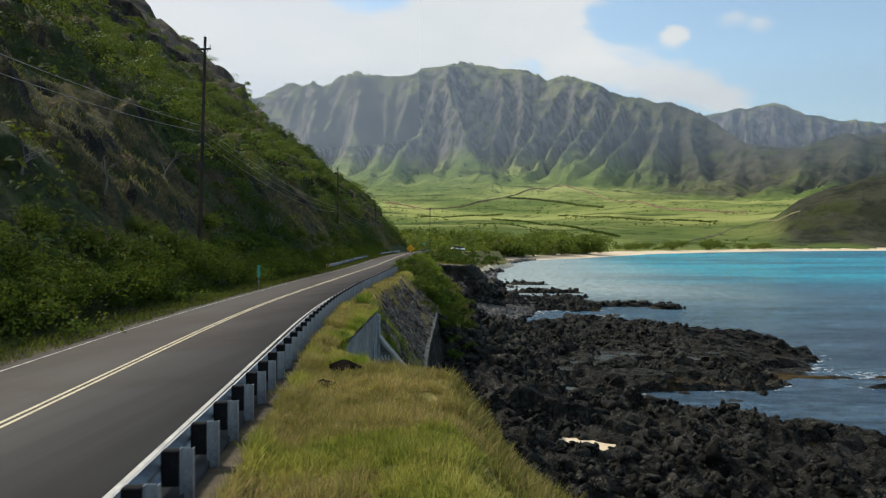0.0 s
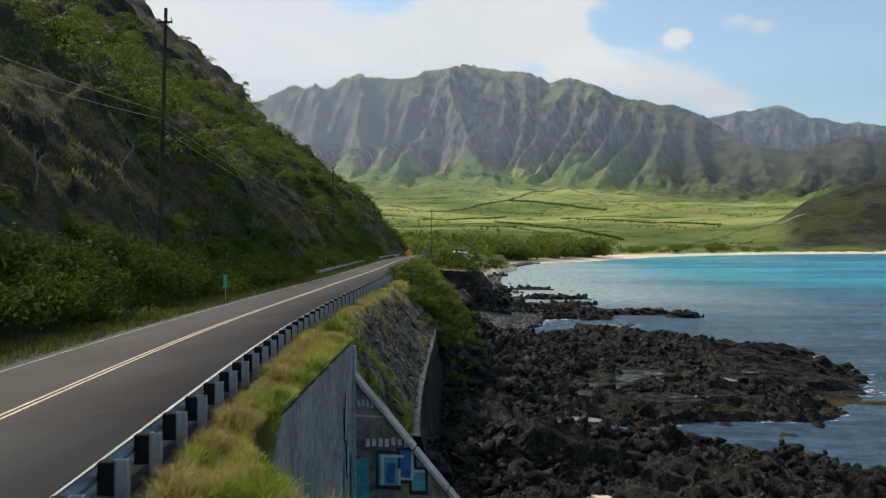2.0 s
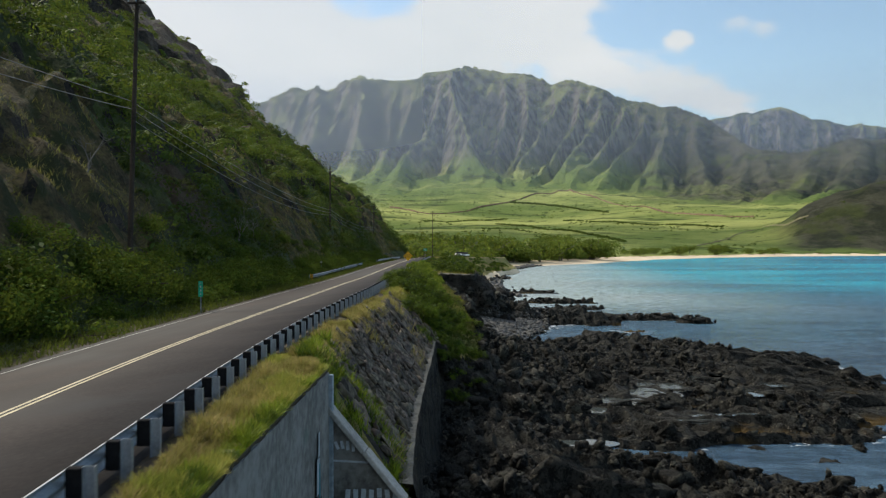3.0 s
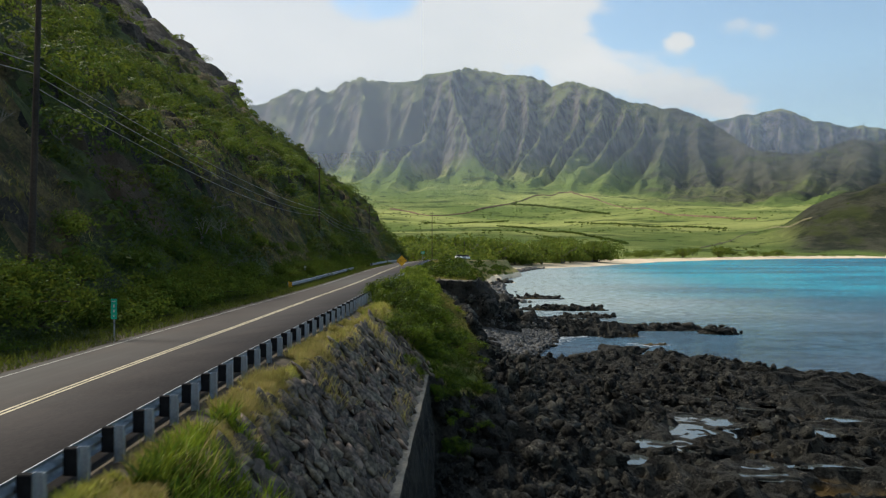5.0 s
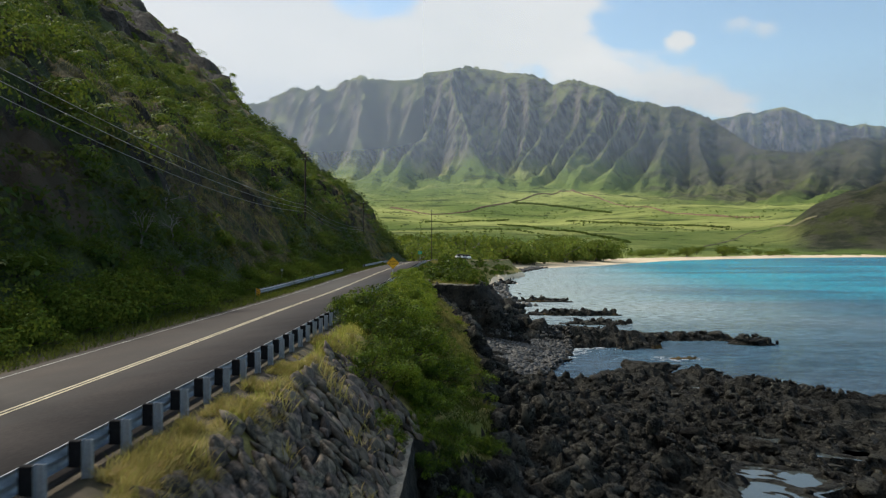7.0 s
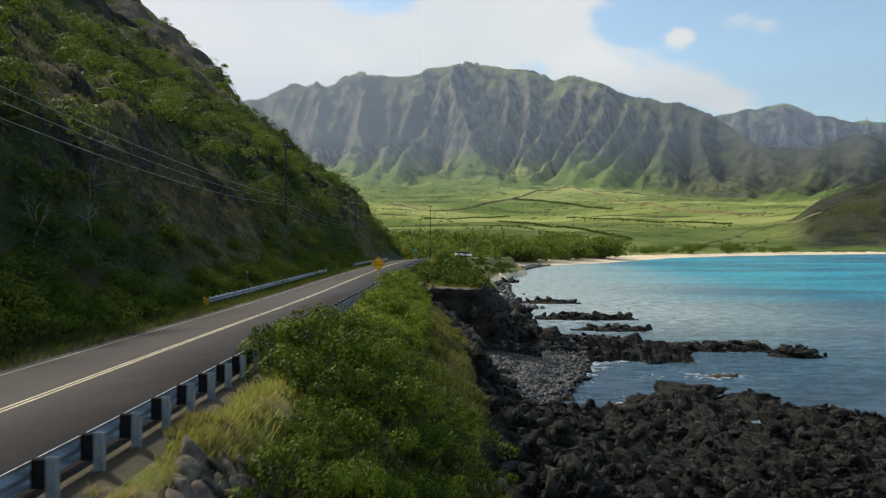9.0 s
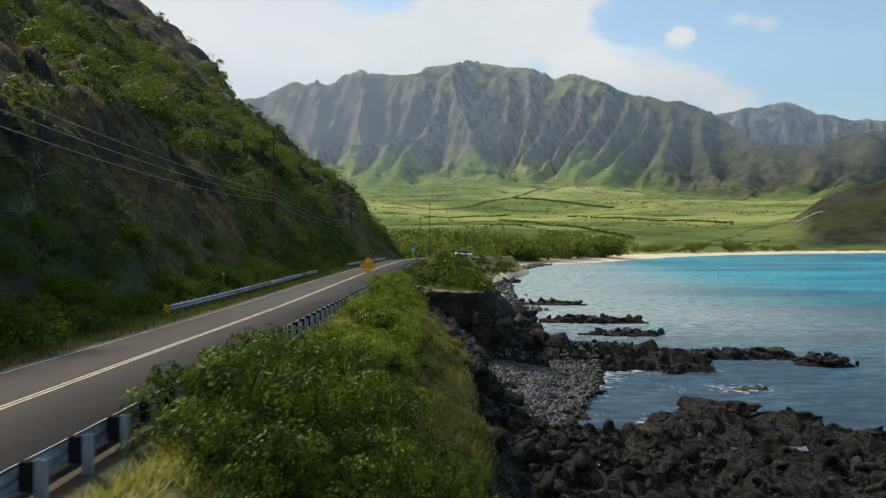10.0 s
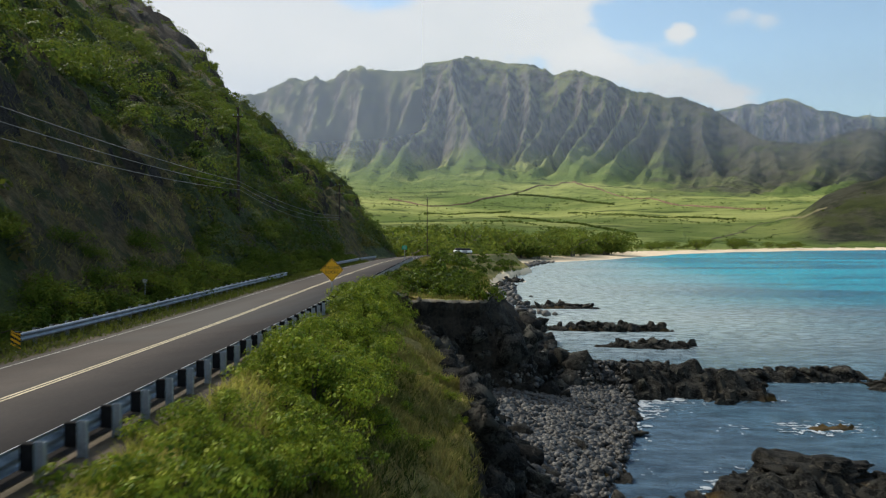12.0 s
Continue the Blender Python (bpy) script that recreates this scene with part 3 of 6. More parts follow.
def ground_z(x, y):
    u, zr = x - road_x(y), road_z(y)
    side = zr + FALL * np.clip(u, -4.6, 4.6) - 0.03
    wild = step(y, 63, 68) + step(19.4 - y, 0, 2)
    wob = (fbm(x * 0.35, y * 0.35, 4, 20) - 0.5) * np.clip(wild, 0, 1)
    lip, foot, foot_z = (np.interp(y, LIP_Y, v) for v in (LIP_U, FOOT_U, FOOT_Z))
    lip, foot, foot_z = lip + 1.2 * wob, foot + 2.4 * wob, foot_z + 0.9 * wob
    lumps = 0.45 * (fbm(x * 0.5, y * 0.5, 4, 22) - 0.5) * step(u, 4.7, 5.6)
    top = side + lumps - 0.16 * step(u, 3.95, 4.3)
    # The mound swells a little and drops off all round.
    mound = step(19.5 - y, 0, 3) * step(u, 4.6, 6) * step(10.5 - u, 0, 3)
    top = top + (0.25 + 0.5 * (fbm(x * 0.25, y * 0.25, 3, 23) - 0.5)) * mound - 0.3 * (1 - step(y, 2, 22)) * mound
    top = top - 0.95 * step(u, 4.9, 7) * step(y, 118, 123)
    k = np.clip((u - lip) / np.maximum(foot - lip, 0.15), 0, 1)
    bank = top * (1 - k) + foot_z * k + (0.35 * wob + 1.5 * (ridged(x * 0.55, y * 0.55, 4, 28) - 0.45) * step(y, 117, 121) * step(185 - y, 0, 20)) * np.sin(np.pi * k)
    shelf, d = shelf_z(x, y)
    wide = 0.7 + 1.6 * np.clip(wild, 0, 1) * fbm(x * 0.4, y * 0.4, 3, 25)
    wide = wide + 2.0 * step(y, 60.5, 63) * step(72 - y, 0, 4)
    wide = wide + 1.8 * step(y, 100, 112) * step(168 - y, 0, 10)
    c = np.clip((u - foot) / wide, 0, 1)
    crag = np.where((c > 0) & (c < 1), (0.5 + 1.3 * step(y, 95, 110)) * (ridged(x * 0.7, y * 0.7, 4, 27) - 0.5), 0)
    z = bank * (1 - c) + shelf * c + crag
    under = step(4.75 - np.abs(u), 0, 0.25)
    return z * (1 - under) + (side - 0.05) * under, k, c, d


def build_ground():
    """From the left verge over the bank to below the sea, in strips along the road."""
    u = np.concatenate([np.linspace(-7.5, 4.2, 16), np.arange(4.4, 14, 0.20), np.arange(14, 34, 0.27), np.geomspace(34, 75, 26)])
    y = np.concatenate([np.arange(-45, 8, 1.4), np.arange(8, 30, 0.36), np.arange(30, 106, 0.26), np.arange(106, 119, 0.36), np.arange(119, 127, 0.13), np.arange(127, 150, 0.36), np.arange(150, 210, 0.6), np.geomspace(210, 352, 90)])
    yy, uu = np.meshgrid(y, u, indexing="ij")
    xx = road_x(yy) + uu
    zz, k, c, d = ground_z(xx, yy)
    # Cliffs lean and bulge a little.
    steep = np.sin(np.pi * c)
    xx = xx + (0.7 + 1.6 * step(yy, 95, 115)) * steep * (fbm(yy * 0.6, zz * 0.8, 4, 31) - 0.5)
    me = array_mesh("ground", np.stack([xx, yy, zz], -1).reshape(-1, 3), grid_faces(len(y), len(u))[:, ::-1])
    centre = lambda a: (a[:-1, :-1] + a[1:, 1:]).ravel() / 2
    cc, ck, cz, cy, cu = centre(c), centre(k), centre(zz), centre(yy), centre(uu)
    kind = np.zeros(len(cc), np.int32)
    kind[cu > 4.9 + 0.8 * (fbm(centre(xx) * 0.6, cy * 0.6, 3, 34) - 0.5)] = 1
    kind[cc > 0.02] = 2
    kind[(ck > 0.10) & (cc <= 0.02) & (cy > 119) & (cy < 190)] = 3
    kind[(cy > 218) & (cz < 1.3 + 0.9 * fbm(centre(xx) * 0.2, cy * 0.1, 3, 35)) & (cz > -0.6)] = 4
    kind[(cc > 0.02) & (cc < 0.98) & (cz > 1.2)] = 3
    kind[(ck > 0.03) & (ck < 0.16) & (cc <= 0.02) & (cy > 122) & (cy < 160)] = 0
    ob = link_mesh("ground", me, [SOIL, TURF, LAVA, CLIFF, SAND], smooth=False)
    me.polygons.foreach_set("material_index", kind)
    me.polygons.foreach_set("use_smooth", np.isin(kind, (0, 1, 3, 4)))
    return tagged(ob, "grassy road bank dropping to a black lava shelf", "ground", kind="structure")


# ---- the slope over the road ----
END_D = (0, 11, 27, 40, 60, 85, 110, 150, 200, 417, 900)
END_Y = (251, 257, 286, 303, 310, 361, 430, 527, 585, 932, 1700)


def foot_x(y):
    """Where the hill's foot runs, to the left of the road."""
    return np.where(y < 190, road_x(np.minimum(y, 190)), road_x(190.0)) - LANE_L - 2.2


def hill_z(d, y):
    x = foot_x(y) - d
    spur = fbm(y * 0.018 + d * 0.004, d * 0.006, 3, 101) - 0.5
    gully = ridged(y * 0.05 + 0.3 * fbm(d * 0.03, y * 0.03, 2, 103), d * 0.012, 3, 102) - 0.5
    craggy = ridged(y * 0.11, d * 0.09, 4, 104) - 0.45
    z = road_z(np.clip(y, -40, 190)) - 0.3 + 0.10 * np.minimum(d, 2) + 1.12 * np.clip(d - 1.5, 0, 10.5) + 0.68 * np.maximum(d - 12, 0)
    grow = step(d, 2, 30)
    z = z + grow * (np.minimum(6 + 0.12 * d, 34) * spur + np.minimum(3.4 + 0.035 * d, 11) * gully) + step(d, 2, 10) * np.minimum(1.9 + 0.035 * d, 6) * craggy
    # Rounded shrubs stand close together over the slope.
    wx, wy = d * 0.42 + 1.3 * fbm(d * 0.2, y * 0.2, 2, 109), y * 0.36 + 1.3 * fbm(d * 0.2, y * 0.2, 2, 110)
    which, off = cells(wx, wy, 108)
    z = z + step(d, 3, 8) * np.where(which > 0.25, 1.9 * which * np.sqrt(np.clip(1 - (off / 0.72) ** 2, 0, 1)), 0) * step(150 - d, 0, 90)
    z = z + step(d, 2, 8) * 0.8 * (ridged(y * 0.33, d * 0.3, 3, 107) - 0.45)
    # Larger swells and hollows between the stands of trees.
    _, far = cells(d * 0.10 + 0.8 * fbm(d * 0.05, y * 0.05, 2, 112), y * 0.085 + 0.8 * fbm(d * 0.05, y * 0.05, 2, 113), 111)
    z = z + step(d, 5, 16) * np.minimum(2.2 + 0.02 * d, 5) * (0.8 - 1.6 * far**1.5)
    # Bands of bare rock stand out as steps.
    ledge = step(vnoise(y * 0.012, d * 0.02, 105), 0.5, 0.75)
    saw = np.mod(z / 16.0, 1)
    z = z + ledge * grow * 9.0 * (step(saw, 0.3, 0.55) - saw)
    z = z - 1.7 * np.exp(-(((y - 275) / 55) ** 2) - ((d - 36) / 26) ** 2) - 5.5 * np.exp(-(((y - 430) / 90) ** 2) - ((d - 100) / 40) ** 2)
    end = np.interp(d, END_D, END_Y) + 14 * (fbm(d * 0.03, 0.5 + 0 * d, 3, 106) - 0.5)
    z = z - 0.95 * np.maximum(y - end, 0) - 3 * step(y - end, -30, 10)
    return x, np.maximum(z, 1.0)


def hill_cover(d, y):
    """How thickly the scrub grows."""
    band = 0.13 * np.exp(-(((d - 9.5) / 4.5) ** 2)) * step(vnoise(y * 0.045, 0 * y + 0.5, 306), 0.25, 0.6) * step(y, 18, 30)
    # The bare brown face round the bend.
    band = band + 0.17 * np.exp(-(((y - 165 - 0.5 * d) / 42) ** 2) - ((d - 20) / 17) ** 2) * step(fbm(y * 0.07, d * 0.09, 3, 307), 0.3, 0.55)
    return fbm(y * 0.035, d * 0.05, 3, 301) + 0.35 * (fbm(y * 0.2, d * 0.2, 2, 302) - 0.5) - band


def build_headland_lip():
    """The crumbling pale soil edge round the headland's turf."""
    k = np.linspace(0, 1, 90)
    y = np.interp(k, (0, 0.72, 1), (121.6, 123.9, 132))
    u = np.interp(y, LIP_Y, LIP_U) + 0.25 * (vnoise(k * 22, 0 * k, 331) - 0.5)
    x = road_x(y) + u
    nx, ny = np.gradient(y), -np.gradient(x)
    n = np.hypot(nx, ny)
    nx, ny = nx / n, ny / n
    level = ground_z(x - 1.3 * nx, y - 1.3 * ny)[0]
    rag = vnoise(k * 40, 0 * k, 332) + 0.6 * vnoise(k * 95, 0 * k, 333) - 0.8
    rows = [np.stack([x + (out + 0.22 * rag * (out > -0.5)) * nx, y + (out + 0.22 * rag * (out > -0.5)) * ny, level + up + 0.12 * rag * (up < 0)], 1) for out, up in ((-1.5, -0.10), (-0.6, 0.05), (0.05, 0.03), (0.28, -0.12), (0.32, -0.50), (0.18, -1.1), (-0.6, -1.6))]
    ob = link_mesh("ground_headland_lip", array_mesh("lip", np.stack(rows, 1).reshape(-1, 3), grid_faces(len(k), 7)), [TURF, PALE_SOIL, CLIFF])
    ob.data.polygons.foreach_set("material_index", np.tile([0, 0, 1, 2, 2, 2], len(k) - 1))
    return tagged(ob, "crumbling pale soil edge above the dark headland cliff", "ground", kind="structure")


def high_rock(d, y):
    return step(d - 0.06 * y, 48, 85) * step(y, 120, 190)


def build_hill():
    d = np.concatenate([np.arange(0, 46, 0.5), np.geomspace(46, 900, 80)])
    y = np.concatenate([np.arange(-45, 20, 3.0), np.arange(20, 180, 0.6), np.arange(180, 270, 0.95), np.geomspace(270, 2100, 120)])
    yy, dd = np.meshgrid(y, d, indexing="ij")
    xx, zz = hill_z(dd, yy)
    me = array_mesh("hill", np.stack([xx, yy, zz], -1).reshape(-1, 3), grid_faces(len(y), len(d)))
    ob = link_mesh("ground_hillside", me, [SLOPE, CLIFF, EARTH])
    n = np.zeros(len(me.polygons) * 3)
    me.polygons.foreach_get("normal", n)
    bare = (np.abs(n.reshape(-1, 3)[:, 2]) < 0.40).astype(np.int32)
    mid = lambda v: (v[:-1, :-1] + v[1:, 1:]).ravel() / 2
    thin = hill_cover(mid(dd), mid(yy)) < 0.43
    bare = np.where(high_rock(mid(dd), mid(yy)) > 0.45 + 0.5 * (fbm(mid(yy) * 0.05, mid(dd) * 0.05, 3, 309) - 0.5), 1, bare)
    me.polygons.foreach_set("material_index", np.where(thin & (bare == 0), 2, bare).astype(np.int32))
    return tagged(ob, "steep scrub-covered hillside with dark rock ledges above the road", "hillside", kind="structure")


# ---- the valley and the mountains ----
FAR_LAND = [(-400, 290), (-9, 290), (-5, 340), (2, 400), (14, 470), (45, 522), (85, 610), (128, 710), (200, 815), (300, 920), (400, 985), (650, 1030), (1600, 1040), (6000, 1000), (6000, 6000), (-6000, 6000), (-6000, 290)]
CREST_AZ = (-85, -40, -24, -18.8, -17.6, -16.8, -15.5, -14.5, -13.9, -13.2, -12.4, -11.9, -10.8, -9.8, -8, -6.8, -6.1, -5.3, -4.3, -3.1, -1.5, -0.5, 1.1, 2.1, 2.9, 3.7, 4.4, 5.6, 6.8, 7.7, 8.7, 9.6, 10.6, 11.3, 12.2, 13.5, 14.6, 15.7, 16.4, 17.8, 19.4, 20.1, 21.1, 22.1, 23.9, 32, 50, 85)
CREST_EL = (7, 9, 9.3, 9.94, 10.11, 10.59, 11.25, 11.02, 11.34, 11.05, 11.46, 11.82, 12.11, 11.9, 11.92, 11.97, 12.4, 12.48, 12.63, 12.85, 12.61, 12.32, 12.29, 11.96, 11.41, 11.73, 11.78, 11.4, 10.97, 10.37, 10.14, 10.02, 9.68, 9.72, 9.33, 8.78, 7.99, 7.19, 6.68, 6.43, 6.2, 6.32, 6.73, 7.03, 6.8, 7.2, 6.5, 5.0)
# Buttresses of the range: bearings at the top, the middle and the foot, how far down each reaches (0 the foot of the slope, 1 the crest), half width in degrees, and strength.
SPURS = [(-4.33, -3.05, -1.0, 0.28, 1.5, 1.08), (-7.2, -9.3, -10.9, 0.30, 1.2, 0.75), (-4.8, -7.7, -9.3, 0.28, 1.2, 0.85), (-0.5, -1.4, -1.9, 0.48, 0.7, 0.55), (1.1, -0.1, -0.7, 0.48, 0.8, 0.6), (3.1, 0.5, -0.6, 0.38, 0.95, 0.75), (4.7, 2.1, 0.9, 0.38, 0.7, 0.6), (6.2, 3.8, 2.3, 0.32, 1.05, 0.9), (7.9, 5.4, 3.9, 0.32, 1.0, 0.9), (9.25, 7.1, 5.8, 0.32, 0.95, 0.85), (10.75, 10.1, 9.1, 0.35, 1.2, 0.85), (-10.8, -11.9, -13.0, 0.40, 1.3, 0.6), (-13.9, -15.4, -16.5, 0.45, 1.3, 0.55), (-8.8, -10.4, -11.6, 0.55, 0.7, 0.4), (12.8, 13.5, 14.0, 0.35, 1.1, 0.6), (16.0, 15.0, 14.3, 0.3, 1.1, 0.55), (20.1, 17.9, 16.8, 0.3, 1.3, 0.6), (22.6, 20.6, 19.5, 0.3, 1.1, 0.5), (-17.2, -18.4, -19.5, 0.45, 1.2, 0.5)]


def valley_z(az, r):
    """Heights by bearing (degrees, from +y to the right) and range from the middle of the walk."""
    a = np.radians(az)
    x, y = r * np.sin(a), 38 + r * np.cos(a)
    sd = inside(FAR_LAND, x, y) + 10 * (fbm(x * 0.02, y * 0.02, 3, 200) - 0.5)
    floor = np.interp(r, (250, 700, 900, 1200, 1500, 1800, 2100, 2400), (2, 4, 9, 24, 48, 82, 130, 195))
    floor = floor + step(r, 800, 1300) * (34 * (fbm(x * 0.0024, y * 0.0032, 3, 201) - 0.5) + 5 * (fbm(x * 0.012, y * 0.012, 3, 202) - 0.5))
    crest_r = np.interp(az, (-85, -20, 8, 14, 17, 24, 85), (3500, 3500, 3350, 3150, 2750, 2650, 2600)) + 160 * (fbm(az * 0.25, 0 * az + 3.1, 3, 203) - 0.5)
    crest = 11 + crest_r * np.tan(np.radians(np.interp(az, CREST_AZ, CREST_EL))) + 9 * (fbm(az * 2.6, 0 * az + 7.7, 4, 204) - 0.5)
    start = np.interp(az, (-85, -12, -4, 0, 8, 13, 16, 24, 85), (1800, 1800, 1700, 1800, 1800, 1800, 1750, 1650, 1650))
    t = np.clip((r - start) / (crest_r - start), 0, 1)
    # Buttresses that stand out from a steep head wall, with lesser ribs between them, leaning as they come down.
    arc = np.radians(az) * 3000 + np.interp(az, (-20, -8, -3, 2, 12), (420, 420, 380, 380, 360)) * (1 - t)
    arc = arc + 90 * (fbm(arc / 420, r / 420, 3, 211) - 0.5)
    ribs = 0.50 * ridged(arc / 130, r / 800, 2, 212) + 0.50 * ridged(arc / 52, r / 260, 3, 217) - 0.5
    bend = az + 0.55 * (fbm(az * 0.9, r / 210, 3, 213) - 0.5)
    spur = 0 * az
    for top, mid, low, reach, wide, strength in SPURS:
        line = np.interp(t, (0.33, 0.48, 0.78, 1.0), (low, mid, top, top + 0.2))
        tent = 1 - np.abs(bend - line) / (wide * (1.55 - 0.75 * t))
        spur = np.maximum(spur, strength * np.clip(tent, 0, 1) * step(t, reach - 0.05, reach + 0.22))
    wall = np.interp(t, (0, 0.2, 0.35, 0.52, 0.66, 0.74, 0.82, 1.0), (0, 0.08, 0.155, 0.245, 0.32, 0.42, 0.58, 1.0))
    nose = np.interp(t, (0, 0.25, 0.38, 0.5, 0.65, 0.8, 1.0), (0, 0.12, 0.215, 0.34, 0.52, 0.76, 1.0))
    t2 = np.clip(wall + (nose - wall) * 1.15 * spur + 0.155 * ribs * step(t, 0.28, 0.55) * (1 - step(t, 0.9, 1.0)) * np.interp(az, (10, 15), (1, 0.6)), 0, 1)
    base = np.interp(start, (1500, 1800, 2100), (48, 82, 130))
    z = np.where(t > 0, base + (crest - base) * t2, floor)
    z = np.where((t > 0) & (t < 0.24), z * step(t, 0, 0.24) + floor * (1 - step(t, 0, 0.24)), z)
    z = z + 20 * step(t, 0.12, 0.4) * (ridged(x * 0.011, y * 0.011, 5, 208) - 0.5) * (1 - step(t, 0.93, 1.0))
    z = np.minimum(z, 11 + 0.985 * (crest - 11) * r / crest_r)
    z = np.where(r > crest_r, crest - 0.35 * (r - crest_r), z)
    # A dark foothill close behind the beach.
    hump = np.interp(az, (16.6, 18.3, 20, 22, 24, 30, 60), (0, 10, 40, 62, 78, 110, 130)) * np.exp(-(((r - 1330) / 230) ** 2)) * (0.85 + 0.3 * fbm(x * 0.02, y * 0.02, 3, 209))
    z = z + hump
    low = np.clip(sd * 0.055, -4, 2.6)
    return x, y, np.where(sd < 320, low + np.maximum(z - 2.6, 0) * step(sd, 20, 320), z), sd


def build_valley():
    az = np.concatenate([np.arange(-82, -21, 1.5), np.arange(-21, 27, 0.11), np.arange(27, 84, 1.5)])
    r = np.concatenate([np.geomspace(255, 2000, 130), np.geomspace(2012, 4000, 150)])
    rr, aa = np.meshgrid(r, az, indexing="ij")
    x, y, z, sd = valley_z(aa, rr)
    me = array_mesh("valley", np.stack([x, y, z], -1).reshape(-1, 3), grid_faces(len(r), len(az))[:, ::-1])
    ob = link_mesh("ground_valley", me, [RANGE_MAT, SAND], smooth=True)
    mid = lambda v: (v[:-1, :-1] + v[1:, 1:]).ravel() / 2
    beach = (mid(sd) < 34 + 14 * (fbm(mid(x) * 0.03, mid(y) * 0.03, 2, 210) - 0.5)) & (mid(z) < 3.2)
    me.polygons.foreach_set("material_index", beach.astype(np.int32))
    return tagged(ob, "green valley floor with a pale sand beach below fluted mountains", "mountain", kind="structure")


def build_far_range():
    az, r = np.arange(9, 60, 0.16), np.linspace(3700, 4750, 70)
    rr, aa = np.meshgrid(r, az, indexing="ij")
    a = np.radians(aa)
    crest = 11 + 4400 * np.tan(np.radians(np.interp(aa, (9, 14.1, 16.0, 18.1, 19.1, 20.1, 21.8, 23.9, 60), (7.6, 8.65, 8.95, 9.08, 8.83, 8.29, 7.86, 7.57, 6)))) + 22 * (fbm(aa * 1.4, 0 * aa, 3, 220) - 0.5)
    t = np.clip((rr - 3700) / 700, 0, 1)
    spur = 0.55 * ridged(aa * 0.8 + 0.5 * t, 0 * aa + 2.0, 3, 221) + 0.45 * ridged(aa * 2.1 + 0.9 * t, 1.5 * t, 3, 222)
    t2 = np.clip(t + 0.75 * (spur - 0.45) * 4 * t * (1 - t), 0, 1)
    z = np.where(rr < 4400, 60 + (crest - 60) * t2**1.2, crest - 0.4 * (rr - 4400))
    me = array_mesh("far", np.stack([rr * np.sin(a), 38 + rr * np.cos(a), z], -1).reshape(-1, 3), grid_faces(len(r), len(az))[:, ::-1])
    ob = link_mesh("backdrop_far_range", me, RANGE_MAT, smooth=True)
    return tagged(ob, "distant fluted mountain ridge in haze", "mountain", kind="structure")


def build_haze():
    """Haze before the range, put in as added pale blue sheets: thin veils that pass most of the light."""
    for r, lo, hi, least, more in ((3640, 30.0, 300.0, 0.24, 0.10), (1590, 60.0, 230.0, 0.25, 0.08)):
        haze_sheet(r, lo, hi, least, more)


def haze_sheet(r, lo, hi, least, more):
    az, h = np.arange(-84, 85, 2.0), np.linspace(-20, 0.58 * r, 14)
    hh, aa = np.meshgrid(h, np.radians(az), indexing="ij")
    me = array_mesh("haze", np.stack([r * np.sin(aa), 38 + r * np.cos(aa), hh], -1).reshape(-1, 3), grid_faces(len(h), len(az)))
    m = bpy.data.materials.new("haze_veil")
    m.use_nodes = True
    t = Tree(m.node_tree)
    at = t.n("ShaderNodeTexCoord").outputs["Object"]
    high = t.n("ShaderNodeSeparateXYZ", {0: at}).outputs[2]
    # The sheet is more opaque towards the sun, for the brighter haze there.
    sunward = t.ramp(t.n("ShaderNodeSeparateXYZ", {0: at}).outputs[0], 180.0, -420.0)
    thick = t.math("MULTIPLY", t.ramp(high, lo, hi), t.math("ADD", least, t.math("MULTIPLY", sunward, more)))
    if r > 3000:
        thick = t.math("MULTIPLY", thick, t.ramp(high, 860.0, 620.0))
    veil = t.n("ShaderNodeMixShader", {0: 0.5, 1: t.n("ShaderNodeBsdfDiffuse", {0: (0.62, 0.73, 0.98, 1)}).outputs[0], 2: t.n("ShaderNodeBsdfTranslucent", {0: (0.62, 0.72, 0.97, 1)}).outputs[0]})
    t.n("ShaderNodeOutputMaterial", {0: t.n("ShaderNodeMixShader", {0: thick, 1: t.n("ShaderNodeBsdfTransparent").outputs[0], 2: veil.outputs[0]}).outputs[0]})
    return tagged(link_mesh("backdrop_haze_sheet", me, m, smooth=True), "translucent pale sheet standing in for haze before the mountains", "haze", kind="structure")


def build_sea():
    g = np.concatenate([-np.geomspace(1, 6000, 30)[::-1], np.geomspace(1, 6000, 30)])
    gx, gy = np.meshgrid(g, g + 100, indexing="ij")
    me = array_mesh("water", np.stack([gx, gy, 0 * gx], -1).reshape(-1, 3), grid_faces(len(g), len(g))[:, ::-1])
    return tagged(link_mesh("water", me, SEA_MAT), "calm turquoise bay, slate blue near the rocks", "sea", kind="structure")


build_ground(), build_headland_lip(), build_hill(), build_valley(), build_far_range(), build_haze(), build_sea()


# ---- the road ----
def ribbon(name, mat, u0, u1, y0, y1, up, thick=0.0, n=None):
    y = np.linspace(y0, y1, n or int((y1 - y0) / 1.0) + 2)
    a, b = across(y, u0, up), across(y, u1, up)
    rows = [a, b] if not thick else [across(y, u0, up - thick), a, b, across(y, u1, up - thick)]
    me = array_mesh(name, np.stack(rows, 1).reshape(-1, 3), grid_faces(len(y), len(rows))[:, ::-1])
    return link_mesh(name, me, mat)


